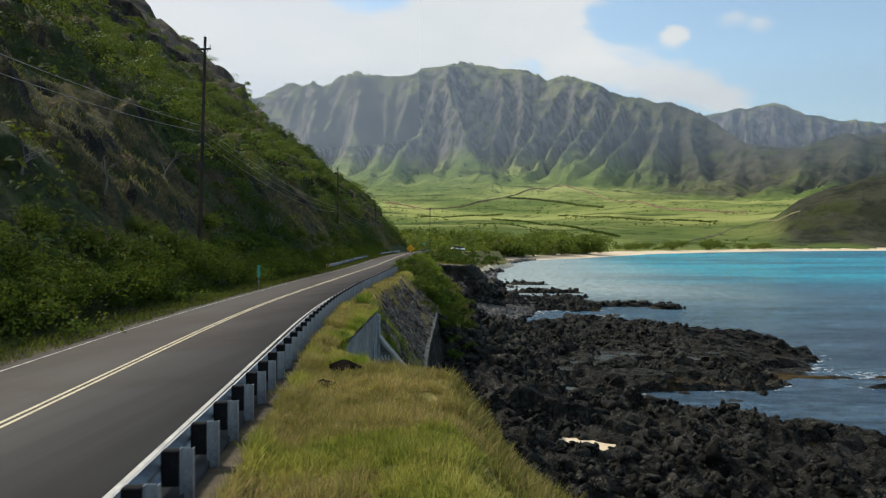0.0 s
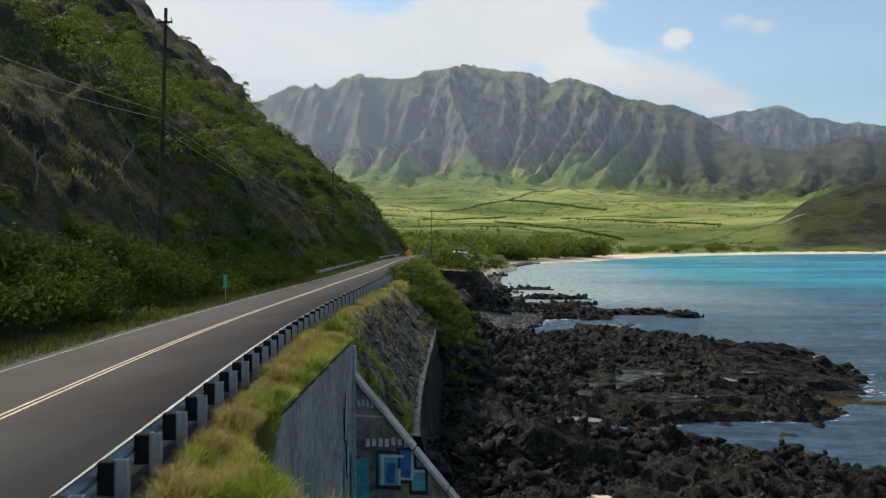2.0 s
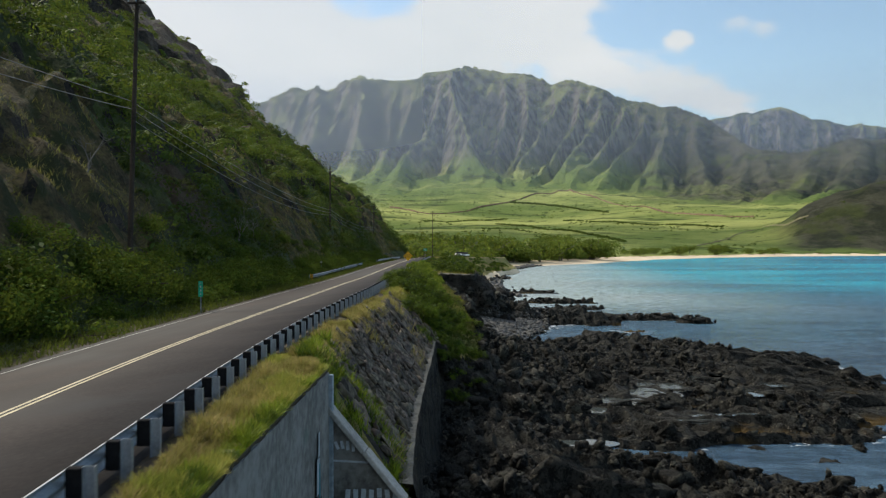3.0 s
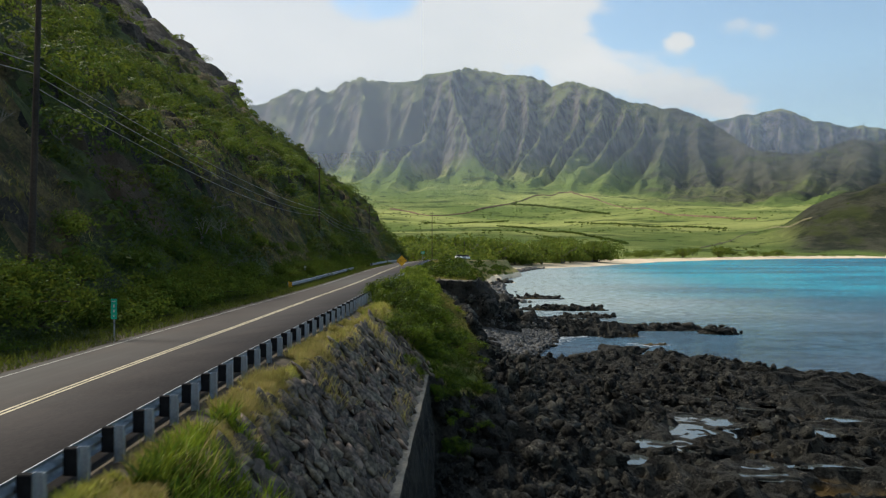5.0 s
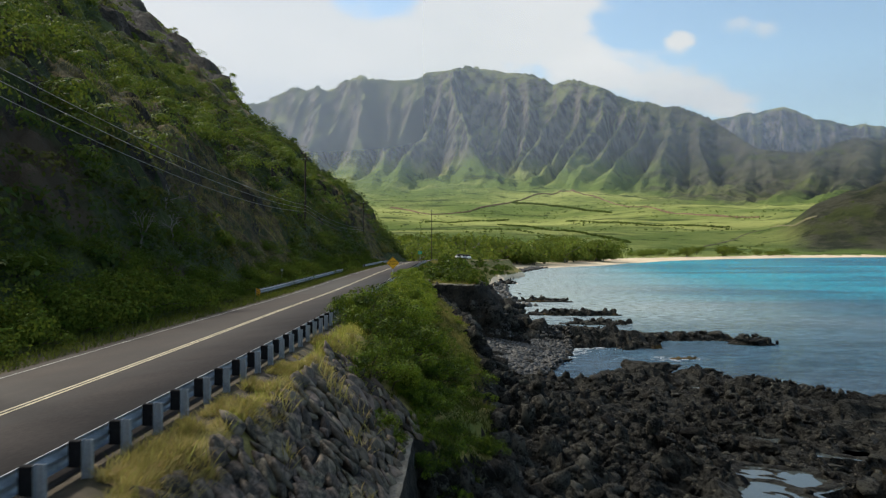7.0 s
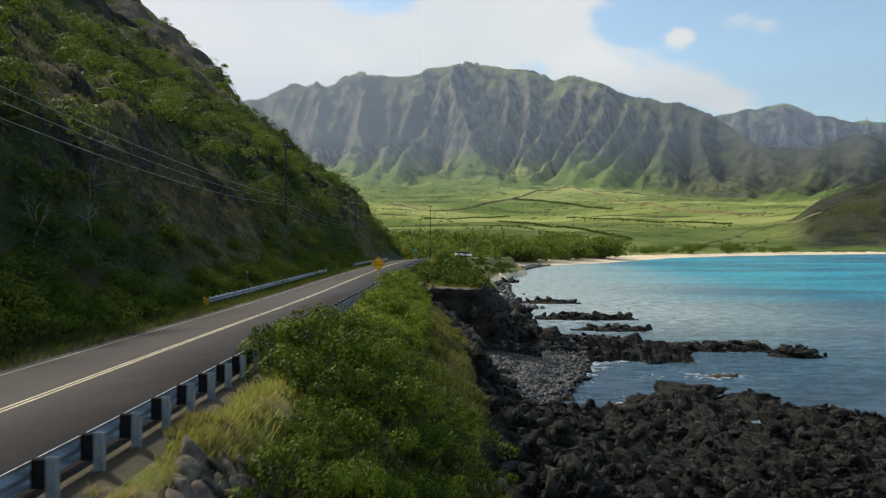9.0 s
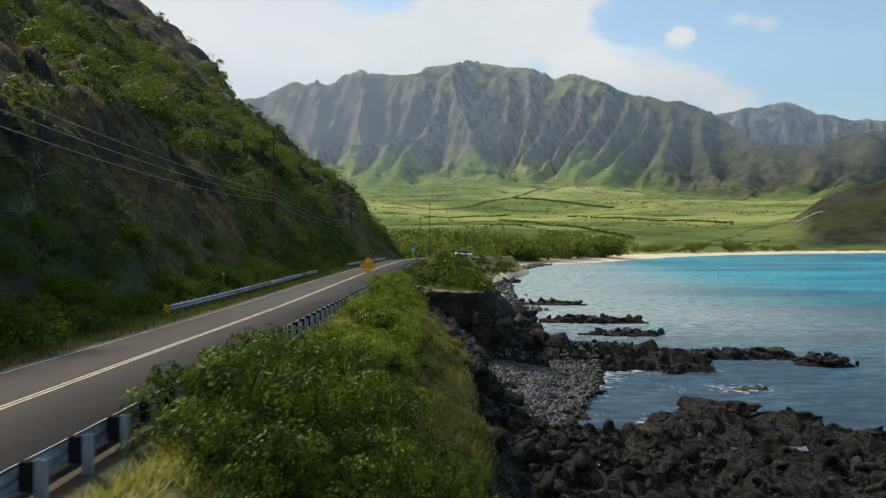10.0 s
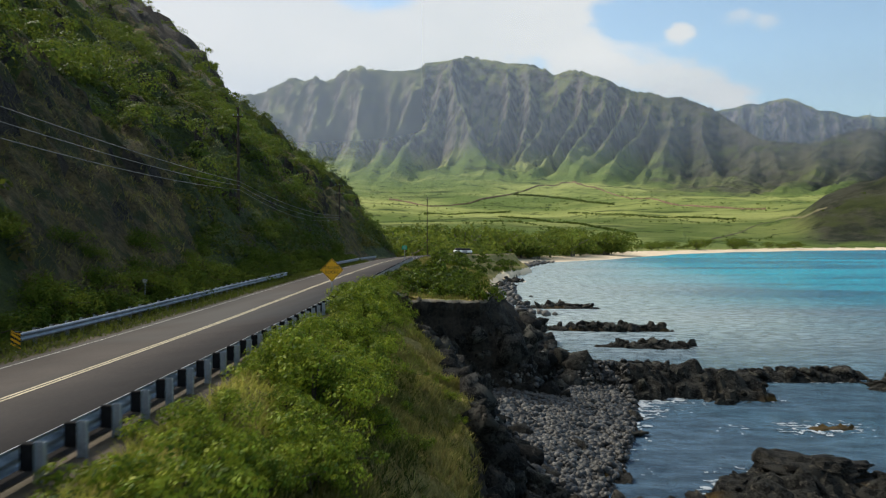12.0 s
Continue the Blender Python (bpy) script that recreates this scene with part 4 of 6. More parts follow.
tagged(ribbon("road", ASPHALT, -4.0, 4.0, -44, 345, 0.0, 0.12), "two-lane grey asphalt coast road", "road", kind="structure")
for name, mat, u0, u1 in (("edge_line", WHITE_PAINT, LANE_R - 0.04, LANE_R + 0.04), ("edge_line", WHITE_PAINT, -LANE_L - 0.036, -LANE_L + 0.036), ("centre_line", YELLOW_PAINT, -0.14, -0.05), ("centre_line", YELLOW_PAINT, 0.05, 0.14)):
    line = ribbon(name, mat, u0, u1, -44, 345, 0.006)
    tagged(line, "solid white edge line" if mat is WHITE_PAINT else "yellow centre line", "road marking", kind="structure")


# ---- leaves and grass ----
def leaf_arrays(centres, radii, per, size, rng, up=0.25, shell=0.55, loose=0.6):
    """Diamond leaves over ellipsoids: per leaves each."""
    n = len(centres) * per
    c, r = np.repeat(centres, per, 0), np.repeat(radii, per, 0)
    d = rng.normal(size=(n, 3))
    d[:, 2] = d[:, 2] * 0.8 + up
    d /= np.linalg.norm(d, axis=1, keepdims=True)
    p = c + d * r * (shell + (1 - shell) * rng.random((n, 1)) ** 0.5)
    face = d + rng.normal(size=(n, 3)) * loose
    face /= np.linalg.norm(face, axis=1, keepdims=True)
    a = np.cross(face, rng.normal(size=(n, 3)))
    a /= np.linalg.norm(a, axis=1, keepdims=True)
    b = np.cross(face, a)
    s = (np.repeat(size, per) if np.ndim(size) else size) * (0.6 + 0.8 * rng.random(n))
    s = s[:, None]
    quad = np.stack([p - a * s, p + b * s * 0.5 + face * s * 0.12, p + a * s, p - b * s * 0.5 + face * s * 0.12], 1)
    return quad.reshape(-1, 3)


def quads(name, verts, mat, parent=None):
    me = array_mesh(name, verts, np.arange(len(verts)).reshape(-1, 4))
    return link_mesh(name, me, mat, parent)


def blades(name, base, length, mat, seed, width=0.02, lean=0.45, parent=None):
    """Grass: bent blades of two joined triangles' width at each base point."""
    rng = np.random.default_rng(seed)
    n = len(base)
    length = length * (0.5 + rng.random(n)) if np.ndim(length) == 0 else length * (0.6 + 0.8 * rng.random(n))
    a = rng.random(n) * 2 * np.pi
    side = np.stack([np.cos(a), np.sin(a), 0 * a], 1) * width * (0.6 + 0.8 * rng.random((n, 1)))
    tip = rng.normal(size=(n, 3)) * lean
    tip[:, 2] = 1
    tip = tip / np.linalg.norm(tip, axis=1, keepdims=True) * length[:, None]
    mid = tip * 0.55 + np.array([0, 0, 0.12]) * length[:, None]
    v = np.stack([base - side, base + side, base + mid + side * 0.7, base + tip, base + mid - side * 0.7], 1).reshape(-1, 3)
    k = np.arange(n)[:, None] * 5
    f = np.concatenate([k + [0, 1, 2], k + [0, 2, 4], k + [4, 2, 3]], 0)
    return link_mesh(name, array_mesh(name, v, f), mat, parent)


def surface(x, y):
    return np.stack([x, y, ground_z(x, y)[0]], -1)


RNG = np.random.default_rng(7)


def shrub_template(seed, radius, count, leaf, mat, clumps=9, name="bush", knot=1.0):
    """A shrub: bent stems and a crown of leaf clumps, about a unit of its radius tall."""
    rng = np.random.default_rng(seed)
    root = empty(name)
    c = rng.normal(size=(clumps, 3)) * [0.48, 0.48, 0.22] * radius / knot**0.5
    c[:, 2] = radius * (0.35 + 0.55 * rng.random(clumps)) * (1.15 - 0.5 * np.hypot(c[:, 0], c[:, 1]) / radius)
    r = radius * knot * (0.28 + 0.25 * rng.random((clumps, 1))) * [1, 1, 0.8]
    quads("foliage", leaf_arrays(c, r, count // clumps, leaf, rng, 0.25, 0.6, 0.32), mat, root)
    bm = bmesh.new()
    for p in c[:6]:
        bend = Vector(p) * 0.5 + Vector((0, 0, 0.1 * radius))
        tube(bm, (0, 0, -0.25), bend, 0.03 * radius, 0.02 * radius, 5)
        tube(bm, bend, p, 0.02 * radius, 0.008 * radius, 5)
    part("stem", bm, WOOD, root)
    return root


def scatter(templates, places, sizes, seed, label, category, group):
    rng = np.random.default_rng(seed)
    for n, (p, s) in enumerate(zip(places, sizes)):
        m = Matrix.Translation(p) @ pose(0, 0, 0, 0, 0, rng.random() * 360) @ Matrix.Diagonal((s, s, s * (0.85 + 0.3 * rng.random()), 1))
        if n < len(templates):
            ob = templates[n]
            ob.matrix_basis = m
        else:
            ob = copy_thing(templates[n % len(templates)], pose(0, 0, 0))
            ob.matrix_basis = m
        tagged(ob, label, category, group)


def plant_hedge():
    """Shrubs along the inland verge, in front of the slope."""
    y = np.concatenate([np.linspace(12, 96, 60), np.linspace(98, 186, 38), np.linspace(14, 170, 52)])
    y = y + RNG.normal(size=len(y)) * 0.8
    d = np.concatenate([1.3 + RNG.random(98) * 1.4, 3.0 + RNG.random(52) * 2.2])
    x, z = hill_z(d, y)
    size = np.concatenate([0.86 + 0.42 * RNG.random(98), 0.66 + 0.4 * RNG.random(52)])
    size = size * np.where(y > 90, 0.8, 1.0) * np.where(np.abs(y - 96.5) < 3.5, 0.8, 1.0)
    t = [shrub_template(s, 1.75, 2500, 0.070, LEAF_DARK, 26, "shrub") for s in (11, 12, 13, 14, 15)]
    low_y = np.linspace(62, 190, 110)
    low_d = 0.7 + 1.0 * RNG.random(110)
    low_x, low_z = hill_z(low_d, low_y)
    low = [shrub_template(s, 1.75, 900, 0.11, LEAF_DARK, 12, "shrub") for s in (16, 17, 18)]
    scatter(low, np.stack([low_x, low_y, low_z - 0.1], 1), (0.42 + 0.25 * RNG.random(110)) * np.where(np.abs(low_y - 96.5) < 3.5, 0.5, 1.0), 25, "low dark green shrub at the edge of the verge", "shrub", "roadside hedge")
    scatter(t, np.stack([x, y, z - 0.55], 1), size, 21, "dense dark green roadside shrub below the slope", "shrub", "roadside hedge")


def plant_bank():
    """Bushes on the seaward slope past the stone facing."""
    y = np.concatenate([np.array([63.5, 64.8, 66.2, 67.6, 69, 70.5, 72, 65.4, 68.2, 71]), 72 + 33 * RNG.random(46), 60 + 10 * RNG.random(7)])
    u = np.concatenate([np.array([6.3, 6.9, 6.6, 7.2, 6.5, 7.0, 6.4, 8.2, 8.4, 8.3]), 5.9 + 4.4 * RNG.random(46), 6.4 + 1.3 * RNG.random(7)])
    size = np.concatenate([np.full(10, 1.0), 0.55 + 0.5 * RNG.random(46), 0.45 + 0.3 * RNG.random(7)])
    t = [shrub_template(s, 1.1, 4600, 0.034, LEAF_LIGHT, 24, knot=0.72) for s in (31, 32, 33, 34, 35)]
    big_y, big_u = np.array([68.5, 70.2, 71.8, 73.4, 75.0, 76.6, 78.2, 70.8, 74.2, 77.4, 72.6, 80.0]), np.array([5.9, 5.6, 6.0, 5.6, 5.8, 5.6, 6.0, 7.2, 7.4, 7.3, 8.6, 6.2])
    y, u, size = np.concatenate([big_y, y]), np.concatenate([big_u, u]), np.concatenate([np.array([1.2, 1.45, 1.5, 1.55, 1.5, 1.4, 1.2, 1.4, 1.4, 1.2, 1.2, 1.0]), size])
    end_y = 61.5 + 6.5 * RNG.random(20)
    y, u, size = np.concatenate([y, end_y]), np.concatenate([u, 7.2 + 3.0 * RNG.random(20)]), np.concatenate([size, 0.5 + 0.35 * RNG.random(20)])
    x = road_x(y) + u
    far = y > 79.5
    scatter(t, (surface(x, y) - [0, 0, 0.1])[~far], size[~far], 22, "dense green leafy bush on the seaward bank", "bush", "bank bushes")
    rail_y = np.concatenate([89 + 32 * RNG.random(66), 80 + 11 * RNG.random(26), 104 + 19 * RNG.random(18)])
    rail_u = np.concatenate([4.95 + 1.9 * RNG.random(66) ** 1.3, 5.3 + 2.3 * RNG.random(26), 4.95 + 0.6 * RNG.random(18)])
    y, u, size = np.concatenate([y[far], rail_y]), np.concatenate([u[far], rail_u]), np.concatenate([size[far], 0.45 + 0.80 * RNG.random(66) ** 1.6, 0.6 + 0.5 * RNG.random(26), 0.5 + 0.25 * RNG.random(18)])
    size = size * np.where((u > 7.3) & (y > 79), 0.6, 1.0)
    t = [shrub_template(s, 1.1, 2500, 0.041, LEAF_BANK, 16, knot=0.75) for s in (36, 37, 38, 39)]
    scatter(t, surface(road_x(y) + u, y) - [0, 0, 0.12], size, 26, "bright green low bush beside the guardrail", "bush", "bank bushes")
    # The headland's own bushes.
    y = 124.5 + 24 * RNG.random(60)
    u = 5.9 + 6.0 * RNG.random(60)
    size = 0.45 + 0.55 * RNG.random(60)
    y[:10], u[:10], size[:10] = 127.5 + 11 * RNG.random(10), 6.4 + 2.4 * RNG.random(10), 1.0 + 0.6 * RNG.random(10)
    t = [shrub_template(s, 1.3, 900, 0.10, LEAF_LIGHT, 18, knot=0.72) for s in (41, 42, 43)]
    far_y = np.concatenate([176 + 150 * RNG.random(70), 124 + 38 * RNG.random(20)])
    y, u = np.concatenate([y, far_y]), np.concatenate([u, 5.6 + 5.0 * RNG.random(70), 5.0 + 0.5 * RNG.random(20)])
    size = np.concatenate([size, 0.7 + 0.8 * RNG.random(70), 0.42 + 0.2 * RNG.random(20)])
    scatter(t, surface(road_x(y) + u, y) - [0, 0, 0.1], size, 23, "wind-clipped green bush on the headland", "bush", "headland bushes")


def plant_hill():
    """Scrub and hanging grass over the whole slope."""
    rng = np.random.default_rng(5)
    verts = []
    for n, (d0, d1), (y0, y1), (r0, r1), per, leaf in ((5200, (3, 48), (8, 272), (0.7, 1.8), 44, 0.165), (4000, (30, 150), (20, 460), (1.1, 2.7), 60, 0.24), (4600, (100, 640), (200, 1250), (1.0, 2.4), 14, 0.70)):
        d, y = d0 + (d1 - d0) * rng.random(n) ** 1.2, y0 + (y1 - y0) * rng.random(n)
        keep = hill_cover(d, y) > 0.43
        keep &= y < np.interp(d, END_D, END_Y) + 6
        # The high far shoulder is mostly dark rock.
        keep &= (rng.random(n) > 0.85 * high_rock(d, y)) | (leaf < 0.2)
        d, y = d[keep], y[keep]
        x, z = hill_z(d, y)
        r = (r0 + (r1 - r0) * rng.random(len(d)) ** 1.6)[:, None] * [1, 1, 0.75]
        verts.append(leaf_arrays(np.stack([x, y, z + 0.15 * r[:, 2]], 1), r, per, leaf * (0.7 + 0.6 * rng.random(len(d))), rng, 0.7, 0.85, 0.22))
    crowns = []
    for n, (d0, d1), (y0, y1), (r0, r1), per, leaf in ((1500, (7, 70), (15, 275), (1.4, 3.0), 140, 0.15), (900, (50, 200), (90, 560), (1.8, 3.8), 100, 0.25)):
        d, y = d0 + (d1 - d0) * rng.random(n), y0 + (y1 - y0) * rng.random(n)
        keep = (fbm(y * 0.03, d * 0.045, 3, 304) > 0.47) & (hill_cover(d, y) > 0.42) & (y < np.interp(d, END_D, END_Y) - 4)
        d, y = d[keep], y[keep]
        x, z = hill_z(d, y)
        r = (r0 + (r1 - r0) * rng.random(len(d)) ** 1.5)[:, None] * [1, 1, 0.7]
        for _ in range(3):
            shift = rng.normal(size=(len(d), 3)) * r * 0.5
            crowns.append(leaf_arrays(np.stack([x, y, z + 0.5 * r[:, 2]], 1) + shift * [1, 1, 0.45], r * 0.7, per, leaf, rng, 0.75, 0.85, 0.2))
    tagged(quads("hill_thicket", np.concatenate(crowns), LEAF_CROWN), "rounded green tree crowns scattered over the slope", "trees", kind="stuff")
    ob = quads("hill_scrub", np.concatenate(verts), LEAF_HILL)
    tagged(ob, "dark green scrub covering the steep hillside", "scrub", kind="stuff")
    n = 200000
    d, y = 2.5 + 42 * rng.random(n) ** 1.3, 15 + 205 * rng.random(n)
    keep = (fbm(y * 0.05, d * 0.08, 3, 303) > 0.56) | (hill_cover(d, y) < 0.44)
    keep &= fbm(y * 0.9, d * 0.9, 2, 308) > 0.42
    x, z = hill_z(d[keep], y[keep])
    tagged(blades("hill_grass", np.stack([x, y[keep], z - 0.05], 1), 0.40, HILL_STRAW, 51, 0.019, 1.0), "tawny dry grass hanging on the slope", "grass", kind="stuff")


def plant_grass():
    """Verges, the grassy mound, the bank and the headland."""
    rng = np.random.default_rng(9)

    def strip(n, y0, y1, u0, u1):
        y = y0 + (y1 - y0) * rng.random(n)
        return road_x(y) + u0 + (u1 - u0) * rng.random(n), y

    x, y = strip(200000, 7, 21.4, 4.42, 12.4)
    p = surface(x, y)
    keep = (fbm(x * 0.9, y * 0.9, 3, 311) > 0.24) & (p[:, 2] > 3.4)
    tuft = fbm(x * 1.6, y * 1.6, 2, 314) ** 1.5
    dry = fbm(x * 0.45, y * 0.45, 4, 315) > 0.41
    tagged(blades("mound_straw", p[keep & dry], (0.10 + 0.26 * tuft)[keep & dry], STRAW, 67, 0.0065, 0.9), "tawny dry grass on the roadside mound", "grass", kind="stuff")
    tagged(blades("mound_grass", p[keep & ~dry], (0.09 + 0.24 * tuft)[keep & ~dry], GRASS, 61, 0.007, 0.9), "yellow-green grass on the roadside mound", "grass", kind="stuff")
    x, y = strip(26000, 6, 19.5, 7.3, 12.0)
    keep = fbm(x * 0.7, y * 0.5, 3, 322) + 0.06 * (x - road_x(y) - 8.2) > 0.44
    tagged(blades("mound_weeds", surface(x, y)[keep], 0.30, HILL_STRAW, 70, 0.010, 0.7), "dull brown weeds on the seaward side of the mound", "weeds", kind="stuff")
    x, y = strip(95000, 20, 37.2, 4.40, 5.8)
    inner = x - road_x(y) < np.interp(y, (20, 22, 23.4, 25.5, 30, 36.2, 37.2), (7, 5.7, 5.12, 5.14, 5.44, 5.82, 5.6))
    tuft = fbm(x * 0.8, y * 0.8, 3, 316) > 0.18
    x, y = x[inner & tuft], y[inner & tuft]
    x2, y2 = strip(3500, 37, 64, 4.9, 5.3)
    x, y = np.concatenate([x, x2]), np.concatenate([y, y2])
    base = surface(x, y)
    lap = (y > 22.8) & (y < 36.2)
    base[lap, 2] = np.maximum(base[lap, 2], (road_z(y) + FALL * 4.6 - 0.22 - 0.45 * np.maximum(25.3 - y, 0))[lap])
    tall = 0.09 + 0.26 * vnoise(x * 1.3, y * 1.3, 317) ** 1.5
    edge = x - road_x(y) - np.interp(y, (22, 25.5, 30, 36.2), (5.0, 4.9, 5.2, 5.55)) + 0.5 * (vnoise(x * 2, y * 1.1, 327) - 0.5)
    tawny = (edge < -0.08) & (fbm(x * 0.9, y * 0.7, 3, 326) > 0.44)
    fringe = (edge > 0.08) & (fbm(x * 1.1, y * 0.9, 2, 328) > 0.42)
    for name, mask, mat, seed, label in (("verge_grass", ~tawny & ~fringe, GRASS, 62, "rough yellow-green grass along the guardrail"), ("verge_tawny_grass", tawny, STRAW, 73, "tawny dry grass between the guardrail and the wall"), ("verge_green_grass", fringe, LEAF_BANK, 74, "fresh green grass at the edge of the concrete wall")):
        tagged(blades(name, base[mask], tall[mask], mat, seed, 0.0065, 1.0), label, "grass", kind="stuff")
    x, y = strip(80000, 37.5, 67, 4.55, 5.60)
    keep = fbm(x * 0.9, y * 0.9, 3, 312) > 0.50
    tagged(blades("verge_straw", surface(x, y)[keep], 0.10 + 0.24 * vnoise(x[keep] * 1.2, y[keep] * 1.2, 321), STRAW, 63, 0.006, 1.1), "dry straw-coloured grass tufts above the stone facing", "grass", kind="stuff")
    # Long grass and straw behind the return wall and along the foot of the facing.
    x, y = strip(10000, 36.75, 41.0, 4.9, 7.9)
    p = surface(x, y)
    keep = fbm(x * 1.1, y * 1.1, 3, 318) + 0.10 * (38.5 - y) > 0.40
    tagged(blades("corner_grass", p[keep] + [0, 0, 0.1], 0.34, LEAF_BANK, 68, 0.012, 0.8), "long green grass behind the concrete wall", "grass", kind="stuff")
    x, y = strip(9000, 37.0, 60, 5.3, 7.8)
    p = surface(x, y)
    keep = (fbm(x * 0.8, y * 0.5, 3, 319) + 0.05 * (x - road_x(y) - 6.3) > 0.60)
    tagged(blades("facing_straw", p[keep] + [0, 0, 0.12], 0.42, STRAW, 69, 0.011, 0.8), "dry brown tufts growing from the stone facing", "grass", kind="stuff")
    x, y = strip(90000, 62, 118, 4.8, 11.2)
    p = surface(x, y)
    keep = (p[:, 2] > 3.5) & (fbm(x * 0.6, y * 0.6, 3, 313) > 0.36)
    low = (x - road_x(y) + 0.8 * (fbm(x * 0.5, y * 0.5, 2, 323) - 0.5) > 6.8) & (y > 74) & (fbm(x * 0.5, y * 0.5, 3, 325) > 0.5)
    tagged(blades("bank_weeds", p[keep & low], 0.34, HILL_STRAW, 71, 0.014, 0.7), "dull brown weeds on the lower seaward slope", "weeds", kind="stuff")
    x2, y2 = strip(26000, 74, 108, 6.9, 11.4)
    p2 = surface(x2, y2)
    tagged(blades("slope_weeds", p2[p2[:, 2] > 3.2], 0.30, HILL_STRAW, 75, 0.014, 0.9), "tawny weeds at the foot of the seaward bank", "weeds", kind="stuff")
    keep &= ~low
    # Lower slope herbs take the dark blade colour to put shade there.
    lush = keep & (x - road_x(y) > 6.2 + 0.8 * (vnoise(x * 0.4, y * 0.4, 324) - 0.5)) & (y < 102)
    tagged(blades("bank_herbs", p[lush], 0.24, SHADED_BLADES, 72, 0.016, 0.9), "green herbs on the seaward slope, coloured dark for shade", "weeds", kind="stuff")
    keep &= ~lush
    tagged(blades("bank_grass", p[keep], 0.26, GRASS, 64, 0.014, 0.75), "long green and straw grass on the seaward slope", "grass", kind="stuff")
    x, y = strip(30000, 122, 190, 4.6, 13)
    p = surface(x, y)
    tagged(blades("headland_grass", p[(ground_z(x, y)[1] < 0.12) & (p[:, 2] > 5.2)], 0.34, HILL_STRAW, 65, 0.022, 0.7), "short olive grass on the headland", "grass", kind="stuff")
    # The strip under the hedge carries the hedge's shade in its blade colour.
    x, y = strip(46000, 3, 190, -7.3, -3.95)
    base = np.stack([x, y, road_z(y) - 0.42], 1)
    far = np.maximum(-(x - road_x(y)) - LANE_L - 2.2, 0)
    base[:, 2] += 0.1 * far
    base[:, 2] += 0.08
    tagged(blades("inland_verge_grass", base, 0.26, SHADED_BLADES, 66, 0.014, 0.6), "green grass strip below the hedge, darkened for its shade", "grass", kind="stuff")


plant_hedge(), plant_bank(), plant_hill(), plant_grass()


# ---- guardrails ----
BEAM = [(0.0, 0.155), (0.035, 0.150), (0.082, 0.105), (0.082, 0.062), (0.012, 0.020), (0.012, -0.020), (0.082, -0.062), (0.082, -0.105), (0.035, -0.150), (0.0, -0.155)]


def beam(name, y0, y1, u, top, facing, parent):
    """The W profile along the road; facing +1: its waves point to the right."""
    y = np.linspace(y0, y1, int((y1 - y0) / 1.22) + 2)
    u = u(y) if callable(u) else u
    rows = [across(y, u + facing * a, top - 0.155 + b) for a, b in BEAM] + [across(y, u + facing * (a - 0.004), top - 0.155 + b) for a, b in BEAM[::-1]]
    v = np.stack(rows + rows[:1], 1)
    me = array_mesh(name, v.reshape(-1, 3), grid_faces(len(y), len(rows) + 1))
    return link_mesh(name, me, STEEL, parent)


def post_mesh():
    bm = bmesh.new()
    box(bm, -0.060, 0, -0.55, 0.010, 0.095, 1.1, 0.003)
    box(bm, 0.060, 0, -0.55, 0.010, 0.095, 1.1, 0.003)
    box(bm, 0.0, 0, -0.55, 0.115, 0.010, 1.1)
    me = bpy.data.meshes.new("post")
    bm.to_mesh(me)
    bm.free()
    me.materials.append(STEEL)
    return me


def block_mesh():
    bm = bmesh.new()
    box(bm, 0, 0, 0, 0.18, 0.125, 0.36, 0.012)
    me = bpy.data.meshes.new("block")
    bm.to_mesh(me)
    bm.free()
    me.materials.append(RUBBER)
    return me


def guardrail(y0, y1, u, side, top, label):
    """side +1: the posts stand to the right of the beam."""
    root = empty("guardrail")
    at = u if callable(u) else lambda y: u + 0 * y
    beam("rail", y0, y1, lambda y: at(y) - side * 0.20, top, -side, root)
    post, block = post_mesh(), block_mesh()
    for y in np.arange(y0 + 0.3, y1 - 0.1, 1.22):
        turn = math.atan(float(road_x(y + 0.5) - road_x(y - 0.5)))
        for name, me, off, up in (("post", post, 0.055, top + 0.02), ("spacer_block", block, -0.10, top - 0.16)):
            ob = new(name, me)
            place = Matrix.Translation(across(y, float(at(y)) + side * off, up)) @ Matrix.Rotation(-turn, 4, "Z")
            if name == "post":
                stand, ob.parent, ob.matrix_basis = ob, root, place
            else:
                ob.parent, ob.matrix_basis = stand, stand.matrix_basis.inverted() @ place
    return tagged(root, label, "guardrail", "guardrails")


guardrail(-8, 168, rail_u, 1, 0.43, "galvanised steel guardrail on posts with black spacer blocks")
guardrail(97.6, 141, -5.55, -1, 0.62, "galvanised steel guardrail along the inland verge")
guardrail(163, 205, -5.3, -1, 0.62, "short galvanised guardrail farther along the inland verge")


